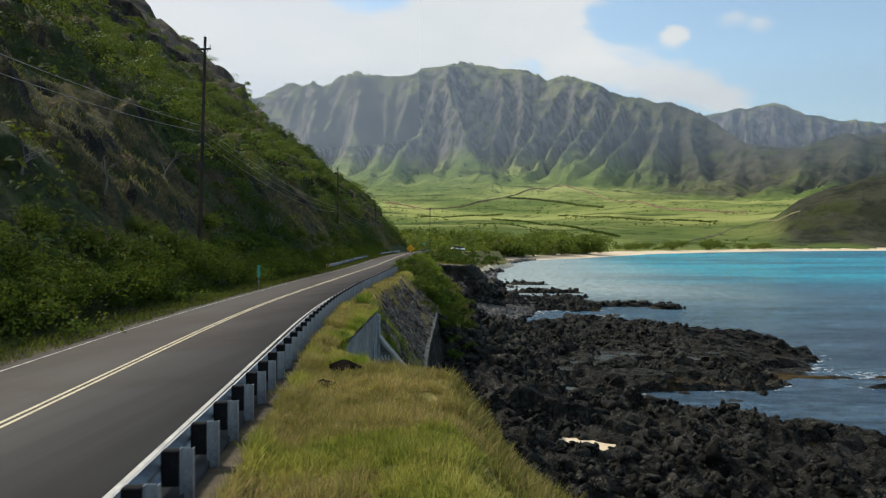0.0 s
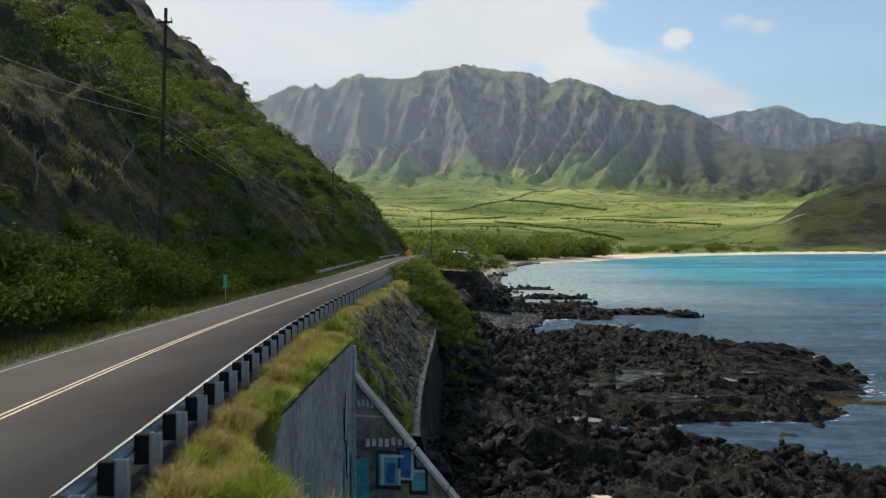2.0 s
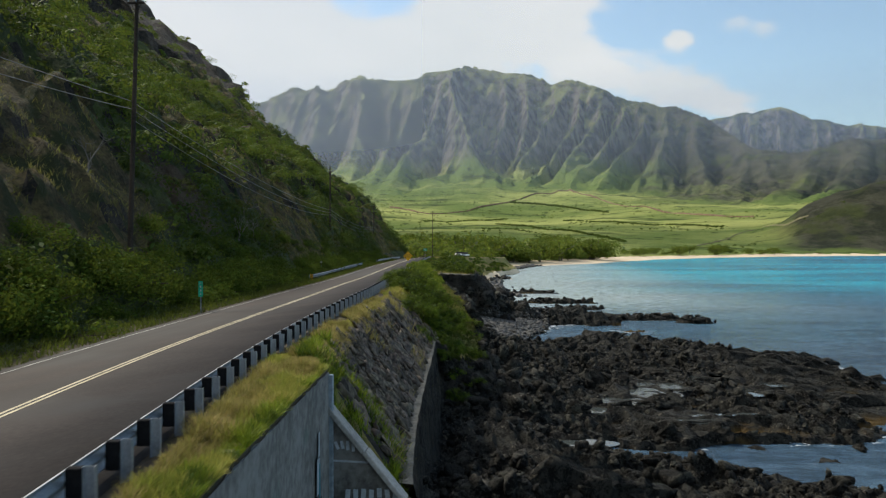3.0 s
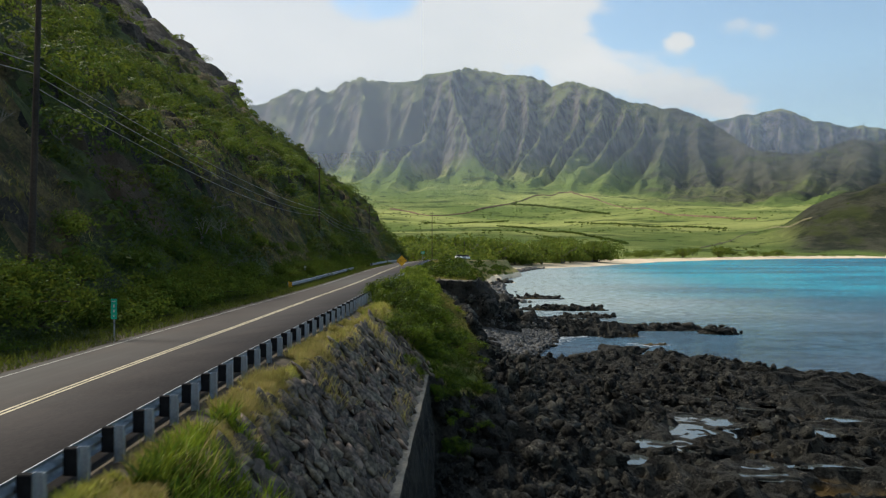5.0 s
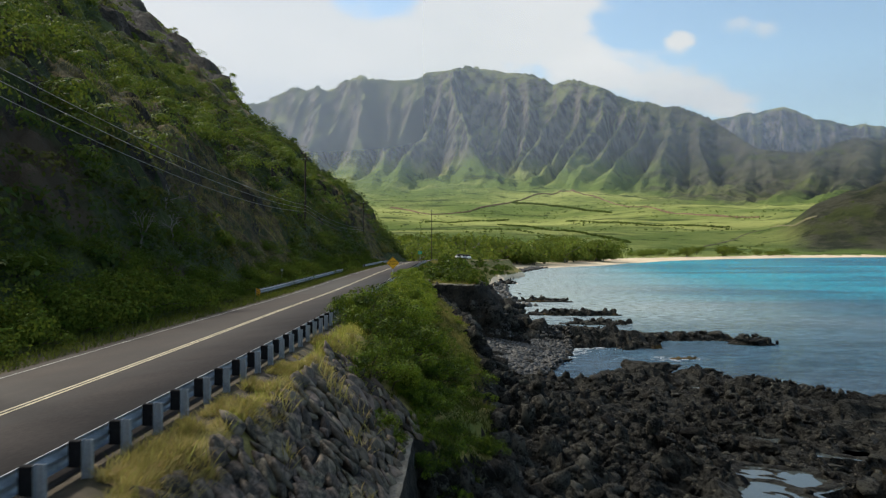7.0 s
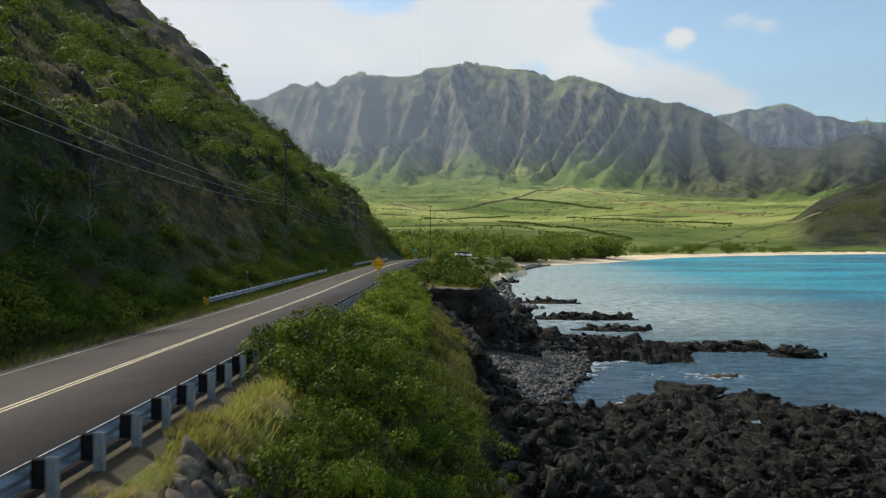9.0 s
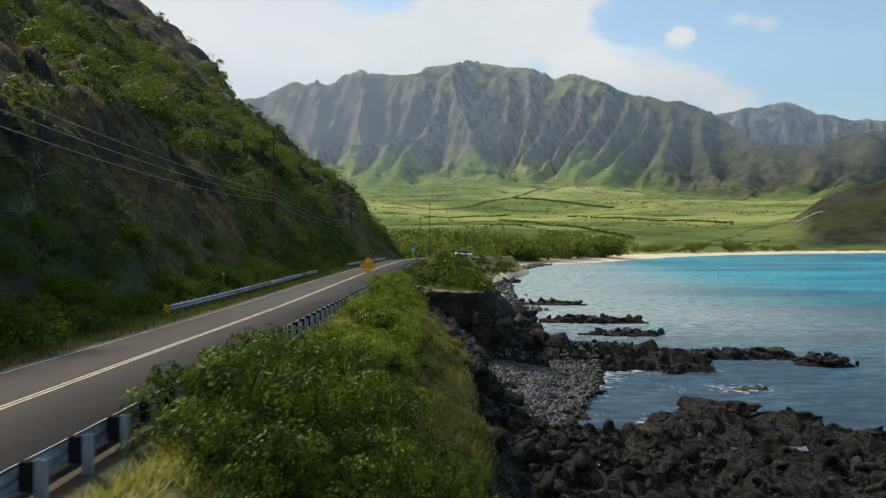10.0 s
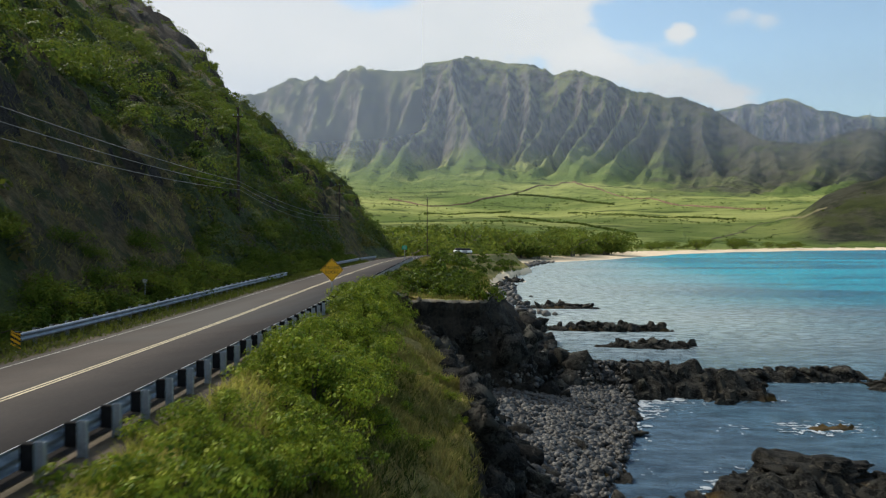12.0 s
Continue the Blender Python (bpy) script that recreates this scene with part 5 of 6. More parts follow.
# ---- rocks on the shelf ----
def rock_points(seed, fine, squash=0.7, cut=0.25, swell=0.16):
    """A broken block of lava, about a metre across."""
    bm = bmesh.new()
    bmesh.ops.create_icosphere(bm, subdivisions=fine, radius=0.5)
    off = Vector((seed * 3.7, seed * 1.3, 0))
    cuts = [Vector(v).normalized() for v in np.random.default_rng(seed).normal(size=(11, 3))]
    for v in bm.verts:
        p = v.co.copy()
        for c in cuts:
            over = p.dot(c) - cut
            if over > 0:
                p -= c * over * 0.97
        v.co = p * (1 + swell * noise.noise(p * 3.1 + off)) * 1.5
        if fine > 2:
            v.co += v.co.normalized() * (0.10 * abs(noise.noise(p * 7.3 + off)) + 0.06 * noise.noise(p * 15.0 + off))
        v.co.z *= squash
    f = np.array([[v.index for v in face.verts] for face in bm.faces])
    p = np.array([v.co[:] for v in bm.verts])
    bm.free()
    return p, f


def rock_heap(name, mat, places, sizes, seed, fine=1, kinds=6, squash=0.7, flat=0.35, cut=0.25):
    """Many rocks in one mesh, each turned its own way."""
    rng = np.random.default_rng(seed)
    made, faces, at = [], [], 0
    shapes = [rock_points(seed * 10 + k, fine, squash, cut) for k in range(kinds)]
    for n, (p, s) in enumerate(zip(places, sizes)):
        v, f = shapes[n % kinds]
        turn = np.array(Euler((rng.normal() * flat, rng.normal() * flat, rng.random() * 6.28)).to_matrix())
        made.append(v @ turn.T * s * (0.75 + 0.5 * rng.random(3)) + p)
        faces.append(f + at)
        at += len(v)
    return link_mesh(name, array_mesh(name, np.concatenate(made), np.concatenate(faces)), mat)


def strew_rocks():
    rng = np.random.default_rng(17)
    n = 34000
    x, y = -3 + 33 * rng.random(n) ** 1.25, 30 + 75 * rng.random(n)
    z, _, c, d = ground_z(x, y)
    keep = (d > 0.5) & (c > 0.5) & (fbm(x * 0.25, y * 0.25, 3, 401) > 0.37 + 0.010 * np.maximum(x - 6, 0) + 0.05 * step(y, 58, 66))
    for cx, cy, ra, rb, _ in POOLS:
        keep &= np.hypot((x - cx) / ra, (y - cy) / rb) > 0.75 + 0.5 * vnoise(x, y, 402)
    p = np.stack([x, y, z + 0.0], 1)[keep]
    size = 0.12 + 0.36 * rng.random(len(p)) ** 2.5
    large = rng.random(len(p)) < 0.09
    tagged(rock_heap("lava_blocks", LAVA_RUBBLE, p[large], 0.35 + 0.65 * rng.random(large.sum()) ** 2, 8, 2, 10, squash=0.75, flat=0.6), "broken black lava blocks on the shelf", "rocks", kind="stuff")
    p, size = p[~large], size[~large]
    tagged(rock_heap("lava_rubble", LAVA_RUBBLE, p, size, 3, 1, 16, squash=0.8, flat=0.8), "loose black lava rubble on the shelf", "rocks", kind="stuff")
    # Rounded cobbles in the cove.
    n = 40000
    x, y = -9 + 17 * rng.random(n), 103 + 28 * rng.random(n)
    z, _, c, d = ground_z(x, y)
    keep = (inside(COBBLE_COVE, x, y) > 0.1) & (c > 0.7) & (d > -0.7)
    p = np.stack([x, y, np.maximum(z, -0.1) + 0.05], 1)[keep]
    size = 0.10 + 0.32 * rng.random(len(p)) ** 3.6
    tagged(rock_heap("cove_cobbles", COBBLE, p, size, 4, 1, 14, squash=0.72, cut=0.36), "grey rounded cobbles on the cove beach", "cobbles", kind="stuff")
    # Rough stones at the foot of the cliffs and on the far shore.
    n = 2600
    y = 62 + 230 * rng.random(n) ** 1.3
    foot = np.interp(y, LIP_Y, FOOT_U)
    x = road_x(y) + foot + 0.6 + 4.5 * rng.random(n) ** 2
    z, _, c, d = ground_z(x, y)
    keep = d > -0.6
    p = np.stack([x, y, np.maximum(z, -0.1)], 1)[keep]
    size = 0.3 + (1.0 + 1.0 * step(y[keep], 95, 110)) * rng.random(len(p)) ** 2.5
    tagged(rock_heap("cliff_foot_rocks", LAVA_RUBBLE, p, size, 5, 1, 16, flat=0.7), "dark fallen rocks below the bank and cliffs", "rocks", kind="stuff")
    n = 420
    y = 101 + 30 * rng.random(n)
    x = road_x(y) + np.interp(y, LIP_Y, FOOT_U) + 0.3 + 3.8 * rng.random(n) ** 1.6
    p = surface(x, y)
    tagged(rock_heap("cove_rocks", LAVA_RUBBLE, p, 0.35 + 1.3 * rng.random(n) ** 2.6, 12, 3, 14, squash=0.75, flat=0.6), "dark blocks fallen from the cliff round the cove", "rocks", kind="stuff")
    # Broken blocks heaped on the point and the islets.
    spots = [(rng.normal(8, 4.0), rng.normal(132, 2.2), 1.0) for _ in range(170)]
    for cx, cy, ra, rb, _ in ISLETS[:7]:
        spots += [(cx + 0.48 * ra * rng.normal(), cy + 0.45 * rb * rng.normal(), 1.0 if cy < 160 else 1.25) for _ in range(int(10 * ra))]
    spots = np.array(spots)
    z = shelf_z(spots[:, 0], spots[:, 1])[0]
    keep = z > -0.5
    size = (0.35 + 0.95 * rng.random(len(spots)) ** 2.6) * spots[:, 2]
    tagged(rock_heap("point_rocks", LAVA_RUBBLE, np.stack([spots[:, 0], spots[:, 1], np.clip(z, -0.05, 1.2)], 1)[keep], size[keep], 9, 3, 14, squash=0.62, flat=0.5), "jagged black rocks heaped along the point and islets", "rocks", kind="stuff")
    n = 900
    y = 186 + 285 * rng.random(n)
    x = np.interp(y, (186, 256, 297, 340, 400, 470), (0, -5, -7, -4, 3, 15)) + rng.normal(size=n) * 2.2 - 1
    tagged(rock_heap("far_shore_rocks", COBBLE, np.stack([x, y, 0.3 + 0 * x], 1), 0.6 + 1.6 * rng.random(n) ** 2, 6, 1), "grey stones along the far shore", "rocks", kind="stuff")


def boulder(name, x, y, s, seed, tall=1.0):
    """A jagged block, half sunk in the shelf."""
    rng = np.random.default_rng(seed)
    v, f = rock_points(seed, 4, 0.55)
    far = np.linalg.norm(v, axis=1, keepdims=True)
    crack, _ = cells(v[:, 0] * 5 + seed, (v[:, 1] + v[:, 2]) * 5, 91)
    v = v * (1 + 0.34 * (crack[:, None] - 0.5)) + 0.20 * (ridged(v[:, 0] * 5 + seed, v[:, 1] * 5 + v[:, 2] * 4, 4, 92)[:, None] - 0.5) * v / far
    spin = np.array(Euler((0, 0, seed * 1.7)).to_matrix())
    shape = np.array([1.25 + 0.5 * rng.random(), 0.9, (0.8 + 0.3 * rng.random()) * tall])
    ob = link_mesh(name, array_mesh(name, (v * shape) @ spin.T * s, f), LAVA_BLOCK)
    z = float(shelf_z(np.array([x]), np.array([y]))[0][0])
    ob.location = (x, y, max((0.75 if y < 126 else 0.30) * z, -0.25) - s * 0.04 + 0.5 * max(tall - 1.0, 0.0))
    return tagged(ob, "jagged black lava boulder half sunk in the shelf", "boulder", "lava boulders")


def place_boulders():
    rng = np.random.default_rng(23)
    spots = [(4.0, 47.2, 3.2), (4.9, 46.2, 1.7), (2.6, 47.6, 1.5), (6.2, 47.9, 1.2), (9.8, 107.6, 1.9), (12.4, 108.8, 2.3), (14.6, 108.2, 1.8), (16.4, 107.2, 1.8), (8.2, 106.8, 1.5), (18.3, 105.6, 1.4), (6.4, 105.6, 1.3),
             (5.3, 133.0, 2.2), (8.0, 131.8, 2.6), (10.4, 131.2, 2.0), (2.0, 134.5, 2.6), (-0.6, 129.5, 2.4), (13.4, 131.0, 1.6), (28.2, 133.4, 2.3), (26.4, 134.0, 1.6), (23.3, 137.0, 1.9), (21.0, 136.8, 1.5), (18.0, 136.6, 1.4),
             (9.9, 155.6, 1.5), (13.2, 155.5, 1.7), (5.0, 171.0, 2.0), (8.5, 171.2, 1.8), (12.0, 170.8, 1.9), (16.0, 171.0, 1.2), (3.5, 203, 1.4), (6.0, 203.4, 1.3), (8.5, 202.7, 1.0), (10.6, 202.5, 0.8), (1.0, 160, 2.2), (2.2, 152, 2.0),
             (3.4, 108.5, 1.1), (5.2, 117.0, 0.9), (6.0, 121.5, 1.2), (4.6, 111.0, 0.7), (2.0, 112.0, 1.2), (-1.5, 109, 1.6), (-3.0, 113.0, 1.5), (0.5, 116.0, 1.0),
             (10.6, 71.8, 0.9), (11.9, 71.0, 0.7), (9.2, 67.6, 0.8), (17.4, 57.8, 1.2), (14.8, 60.6, 1.1), (20.5, 61.5, 1.3), (13.0, 54.8, 1.0), (19.8, 50.6, 1.2), (25.5, 47.4, 1.1), (29.5, 78.0, 1.5), (30.4, 92.0, 1.6), (27.5, 99.5, 1.4), (8.5, 115.0, 0.5), (9.3, 113.0, 0.6), (7.6, 112.2, 0.45), (10.7, 114.6, 0.4)]
    for n, (x, y, s) in enumerate(spots):
        boulder("boulder", x, y, s, 100 + n, 1.6 if n == 0 else 1.5 if n < 4 else 1.0)
    for n in range(26):
        x, y = 1.5 + 12 * rng.random(), 62 + 40 * rng.random()
        if all(math.hypot((x - c) / a, (y - e) / b) > 1.1 for c, e, a, b, _ in POOLS):
            boulder("boulder", x, y, 0.8 + 0.9 * rng.random(), 200 + n, 1.2)


def fill_pools():
    """Still tide water in the hollows of the shelf."""
    m = bpy.data.materials.new("pool_water")
    m.use_nodes = True
    t = Tree(m.node_tree)
    p = t.n("ShaderNodeBsdfPrincipled", {"Base Color": (0.05, 0.06, 0.06, 1), "Roughness": 0.04, "IOR": 1.33, "Specular IOR Level": 0.5})
    at = t.n("ShaderNodeTexCoord").outputs["Object"]
    t.put(p.inputs["Normal"], t.n("ShaderNodeBump", {"Height": t.noise(at, 3.0, 3.0), "Strength": 0.08, "Distance": 0.05}).outputs[0])
    t.n("ShaderNodeOutputMaterial", {0: p.outputs[0]})
    for n, (cx, cy, ra, rb, h) in enumerate(POOLS):
        a = np.linspace(0, 2 * np.pi, 40, endpoint=False)
        r = 1.42 + 0.1 * np.sin(3 * a + n)
        v = np.concatenate([[[cx, cy, h - 0.03]], np.stack([cx + ra * r * np.cos(a), cy + rb * r * np.sin(a), 0 * a + h - 0.03], 1)])
        f = np.array([[0, 1 + k, 1 + (k + 1) % 40] for k in range(40)])
        if n == len(POOLS) - 1:
            tagged(link_mesh("sand_patch", array_mesh("sand_patch", v, f), SAND), "patch of pale sand between the lava rocks", "sand")
            continue
        tagged(link_mesh("tide_pool", array_mesh("tide_pool", v, f), m), "still tide pool reflecting the sky in black rock", "tide pool", "tide pools")


def lay_foam():
    """White water where the swell meets the rocks."""
    gx, gy = np.meshgrid(np.arange(2, 38, 0.10), np.arange(56, 160, 0.10), indexing="ij")
    d = shore_distance(gx, gy)
    busy = 0.5 + 0.6 * (fbm(gx * 0.16, gy * 0.16, 3, 501) - 0.5) + 0.9 * (ridged(gx * 1.1, gy * 1.9, 4, 502) - 0.5)
    cove = step(1.4 - np.hypot((gx - 7.0) / 4.5, (gy - 121) / 11), 0, 0.5)
    awash = step(1.3 - np.hypot((gx - 17.3) / 3.2, (gy - 119.6) / 2.4), 0, 0.5) + step(1.3 - np.hypot((gx - 30) / 6, (gy - 74) / 5), 0, 0.5)
    show = (d < 0.05) & (d > -0.6 - 3.4 * cove - 2.2 * awash) & (busy + 0.22 * cove + 0.16 * awash + 0.10 * (d + 0.5) > 0.80)
    i, j = np.nonzero(show[:-1, :-1])
    step_x, step_y = 0.10, 0.10
    c = np.stack([gx[i, j], gy[i, j], 0.03 + 0.02 * vnoise(gx[i, j], gy[i, j], 9)], 1)
    v = np.stack([c, c + [step_x, 0, 0], c + [step_x, step_y, 0], c + [0, step_y, 0]], 1)
    v[..., :2] += 0.18 * (np.stack([vnoise(v[..., 0] * 7, v[..., 1] * 7, 11), vnoise(v[..., 0] * 7, v[..., 1] * 7, 12)], -1) - 0.5)
    me = array_mesh("foam", v.reshape(-1, 3), np.arange(len(c) * 4).reshape(-1, 4))
    tagged(link_mesh("foam", me, FOAM), "white foam washing round the rocks", "foam", kind="stuff")


def mound_rocks():
    # Near-black rocks: the darkness of a hollow in the mound, put into their colour.
    brown = material("hollow_dark_rock", (0.0025, 0.002, 0.002), (0.016, 0.011, 0.008), 1.5, 6, 0.95, 0.7, 0.05, gloss=0.04)
    for x, y, w, seed in ((-0.75, 19.3, 0.66, 61), (-0.75, 17.6, 0.36, 62), (-1.75, 24.2, 0.5, 63)):
        v, f = rock_points(seed, 3, 0.6)
        ob = link_mesh("rock", array_mesh("rock", v * w, f), brown)
        ob.location = (x, y, float(ground_z(np.array([x]), np.array([y]))[0][0]) + 0.12 * w)
        tagged(ob, "near-black rock half buried in the grass mound, standing in for a dark hollow", "rock", "mound rocks")


mound_rocks(), strew_rocks(), place_boulders(), fill_pools(), lay_foam()


# ---- concrete walls by the culvert ----
WALL_Y, WALL_U = (23, 25.5, 30, 36.2), (5.12, 5.14, 5.44, 5.83)


def wall_point(y, u, up):
    return np.array([float(road_x(y)) + u, y, float(road_z(y)) + FALL * 4.6 + up])


def wing_walls():
    root = empty("wing_wall")
    bm = bmesh.new()
    y = np.linspace(22.4, 36.2, 14)
    for a, b in zip(y[:-1], y[1:]):
        rows = []
        for q in (a, b):
            u = float(np.interp(q, WALL_Y, WALL_U))
            drop = -0.34 - 0.5 * max(0.0, 25.5 - q)
            top, edge, low, back = (wall_point(q, u + a, b) for a, b in ((0, drop), (-0.30, drop), (0.05, -7.0), (-0.30, -7.0)))
            rows.append([bm.verts.new(v) for v in (edge, top, low, back)])
        for k in range(3):
            bm.faces.new((rows[0][k], rows[0][k + 1], rows[1][k + 1], rows[1][k]))
        if b == y[-1]:
            bm.faces.new(rows[1])
        if a == y[0]:
            bm.faces.new(rows[0][::-1])
    bmesh.ops.remove_doubles(bm, verts=bm.verts, dist=0.001)
    side_wall = part("side_wall", bm, material("algae_concrete", (0.130, 0.120, 0.108), (0.30, 0.282, 0.258), 0.5, 8, 0.9, 0.3, 0.02, spot=(0.085, 0.155, 0.125), spot_scale=0.40, spot_at=(0.56, 0.68)), root, "weathered grey concrete wall")
    # Turf that laps over the back of the wall.
    y = np.linspace(22.8, 36.1, 110)
    u = np.interp(y, WALL_Y, WALL_U)
    rag = vnoise(y * 2.3, 0 * y, 93) + 0.5 * vnoise(y * 7, 0 * y, 94) - 0.75
    rows = [np.stack([road_x(y) + u + a + b * rag, y, road_z(y) + FALL * 4.6 + c - 0.45 * np.maximum(25.3 - y, 0) + 0.10 * rag], 1) for a, b, c in ((-0.75, 0, -0.30), (-0.45, 0, -0.16), (-0.12, 0.08, -0.15), (0.0, 0.10, -0.24), (-0.03, 0.10, -0.36), (-0.22, 0.05, -0.40))]
    lap = link_mesh("ground_verge", array_mesh("ground_verge", np.stack(rows, 1).reshape(-1, 3), grid_faces(len(y), 6)[:, ::-1]), [TURF, SOIL])
    lap.data.polygons.foreach_set("material_index", np.tile([0, 0, 0, 1, 1], len(y) - 1))
    tagged(lap, "ragged turf edge lapping over the concrete wall", "ground", kind="structure")
    # The return wall falls towards the sea.
    bm = bmesh.new()
    top = [(-3.05, 6.85), (0.05, 3.15), (0.75, 2.3)]
    ring = []
    for yy in (36.2, 36.55):
        ring.append([bm.verts.new((x, yy, z)) for x, z in top + [(0.75, 0.8), (-3.05, 0.8)]])
    for k in range(5):
        bm.faces.new((ring[0][k], ring[0][(k + 1) % 5], ring[1][(k + 1) % 5], ring[1][k]))
    bm.faces.new(ring[0][::-1]), bm.faces.new(ring[1])
    # Browner and darker concrete than the side wall.
    return_wall = part("return_wall", bm, material("brown_concrete", (0.070, 0.064, 0.056), (0.215, 0.200, 0.180), 0.6, 8, 0.9, 0.3, 0.02), root, "brown-grey concrete return wall")
    pale = material("pale_concrete", (0.25, 0.24, 0.22), (0.42, 0.40, 0.37), 1.2, 8, 0.9, 0.3, 0.02)
    for (x0, z0), (x1, z1) in zip(top[:-1], top[1:]):
        a, b = Vector((x0, 36.30, z0 + 0.09)), Vector((x1, 36.30, z1 + 0.09))
        turn = Matrix.Rotation(-math.atan2(b.z - a.z, b.x - a.x), 4, "Y")
        slabs = max(1, round((b - a).length / 1.6))
        for k in range(slabs):
            bm = bmesh.new()
            mid = a + (b - a) * ((k + 0.5) / slabs)
            box(bm, mid.x, mid.y + 0.012 * (k % 2), mid.z + 0.015 * (k % 2), (b - a).length / slabs - 0.025, 0.50, 0.13, 0.02, turn)
            part("coping_slab", bm, pale, root, "pale sloping concrete coping")
    # Painted lettering nobody can read, as plain bars.
    rng = np.random.default_rng(3)
    teal = material("teal_paint", (0.03, 0.20, 0.24), (0.08, 0.36, 0.40), 3, 6, 0.7, 0.05, 0.01)
    blue = material("blue_paint", (0.02, 0.06, 0.22), (0.05, 0.13, 0.36), 3, 6, 0.7, 0.05, 0.01)
    grey = material("pale_paint", (0.30, 0.32, 0.34), (0.48, 0.50, 0.52), 3, 6, 0.7, 0.05, 0.01)
    black = BLACK_PAINT
    bars = [(-1.78, 3.80, 0.80, 1.20, black, 0.0), (-1.22, 3.95, 0.62, 1.10, black, 0.001), (-0.86, 3.50, 0.58, 0.86, black, 0.002), (-2.62, 3.5, 0.42, 1.3, teal, 0.0)]
    bars += [(-1.80, 3.82, 0.60, 0.98, teal, 0.006), (-1.22, 3.98, 0.44, 0.90, blue, 0.007), (-0.86, 3.52, 0.42, 0.66, teal, 0.008)]
    bars += [(-1.98, 3.82, 0.10, 0.92, grey, 0.012), (-1.62, 4.24, 0.62, 0.08, grey, 0.012), (-1.72, 3.72, 0.26, 0.62, blue, 0.012), (-1.22, 3.55, 0.40, 0.08, grey, 0.012), (-1.05, 4.0, 0.08, 0.80, grey, 0.012), (-0.86, 3.80, 0.40, 0.07, grey, 0.012), (-1.45, 3.6, 0.08, 0.5, grey, 0.012)]
    bars += [(-2.44 + 0.20 * k, 4.66, 0.12, 0.22, grey, 0.0) for k in range(7)] + [(-2.72 + 0.14 * k, 5.86, 0.08, 0.22, grey, 0.0) for k in range(4)]
    bars += [(-2.42, 5.47, 1.0, 0.05, grey, 0.01)]
    for x, z, w, h, mat, proud in bars:
        bm = bmesh.new()
        slim = w < 0.2 and h < 0.3
        box(bm, x, 36.194 - proud, z + (0.02 * rng.normal() if slim else 0), w, 0.008, h * (0.85 + 0.3 * rng.random() if slim else 1), 0.003, Matrix.Rotation((0.14 if slim else 0.02) * rng.normal(), 4, "Y"))
        part("painted_bar", bm, mat, return_wall)
    # The wall's blunt end beside the return.
    bm = bmesh.new()
    box(bm, -2.93, 36.16, 4.9, 0.26, 0.14, 5.5, 0.02)
    part("pilaster", bm, material("stained_concrete", (0.19, 0.225, 0.25), (0.36, 0.40, 0.44), 0.8, 8, 0.9, 0.3, 0.02), root, "blue-grey stained end of the wall")
    for q, up, w, h, mat in ((34.55, -1.75, 0.22, 0.55, grey), (34.45, -2.45, 0.70, 0.95, black), (34.40, -2.45, 0.52, 0.80, grey), (34.60, -2.95, 0.12, 1.5, teal), (34.75, -3.55, 0.45, 0.95, black), (34.78, -3.55, 0.32, 0.80, grey), (34.1, -3.9, 0.22, 1.0, teal), (35.6, -4.3, 0.5, 1.4, teal)):
        u = float(np.interp(q, WALL_Y, WALL_U)) + (0.018 if mat is black else 0.026) - up * 0.0075
        p, p2 = wall_point(q - w / 2, u, up), wall_point(q + w / 2, u, up)
        a = math.atan2(p2[1] - p[1], p2[0] - p[0])
        bm = bmesh.new()
        mid = (p + p2) / 2
        box(bm, mid[0], mid[1], mid[2], w, 0.012, h, 0.003, Matrix.Rotation(a, 4, "Z") @ Matrix.Rotation(0.12 * rng.normal(), 4, "Y"))
        part("painted_bar", bm, mat, side_wall)
    tagged(root, "grey concrete culvert wing wall with faded blue graffiti", "retaining wall")


wing_walls()


# ---- utility poles, cables ----
def utility_pole(x, y, base, top, arms, lean=(0, 0), label=""):
    root = empty("utility_pole", pose(x, y, base))
    h = top - base
    bm = bmesh.new()
    tip = (lean[0], lean[1], h)
    tube(bm, (0, 0, -1.0), tip, 0.16, 0.10, 10)
    part("shaft", bm, WOOD, root)
    for up, half in arms:
        k = (up - base) / h
        cx, cy = lean[0] * k, lean[1] * k
        bm = bmesh.new()
        box(bm, cx, cy - 0.14, up - base, 2 * half, 0.10, 0.12, 0.01)
        tube(bm, (cx - half * 0.6, cy - 0.14, up - base), (cx, cy, up - base - 0.6), 0.02, 0.02, 5)
        tube(bm, (cx + half * 0.6, cy - 0.14, up - base), (cx, cy, up - base - 0.6), 0.02, 0.02, 5)
        arm = part("crossarm", bm, WOOD, root)
        for s in (-0.9, 0.0, 0.9):
            bm = bmesh.new()
            tube(bm, (cx + s * half, cy - 0.14, up - base + 0.06), (cx + s * half, cy - 0.14, up - base + 0.26), 0.035, 0.05, 8)
            part("insulator", bm, STEEL, arm)
    return tagged(root, label or "weathered dark wooden utility pole on the hillside", "utility pole", "utility poles")


def hill_at(x, y):
    return float(hill_z(np.array([float(foot_x(np.array(y))) - x]), np.array([float(y)]))[1][0])


# The last pole stands far off by the bend.
utility_pole(-28.0, 318.0, 2.0, 24.5, [(23.9, 0.8)], label="tall dark utility pole beyond the far bend")
POLES = [(-17.0, 3.0, 25.6), (-19.9, 60.0, 25.5), (-28.2, 146.6, 24.1), (-31.0, 205.0, 21.0)]
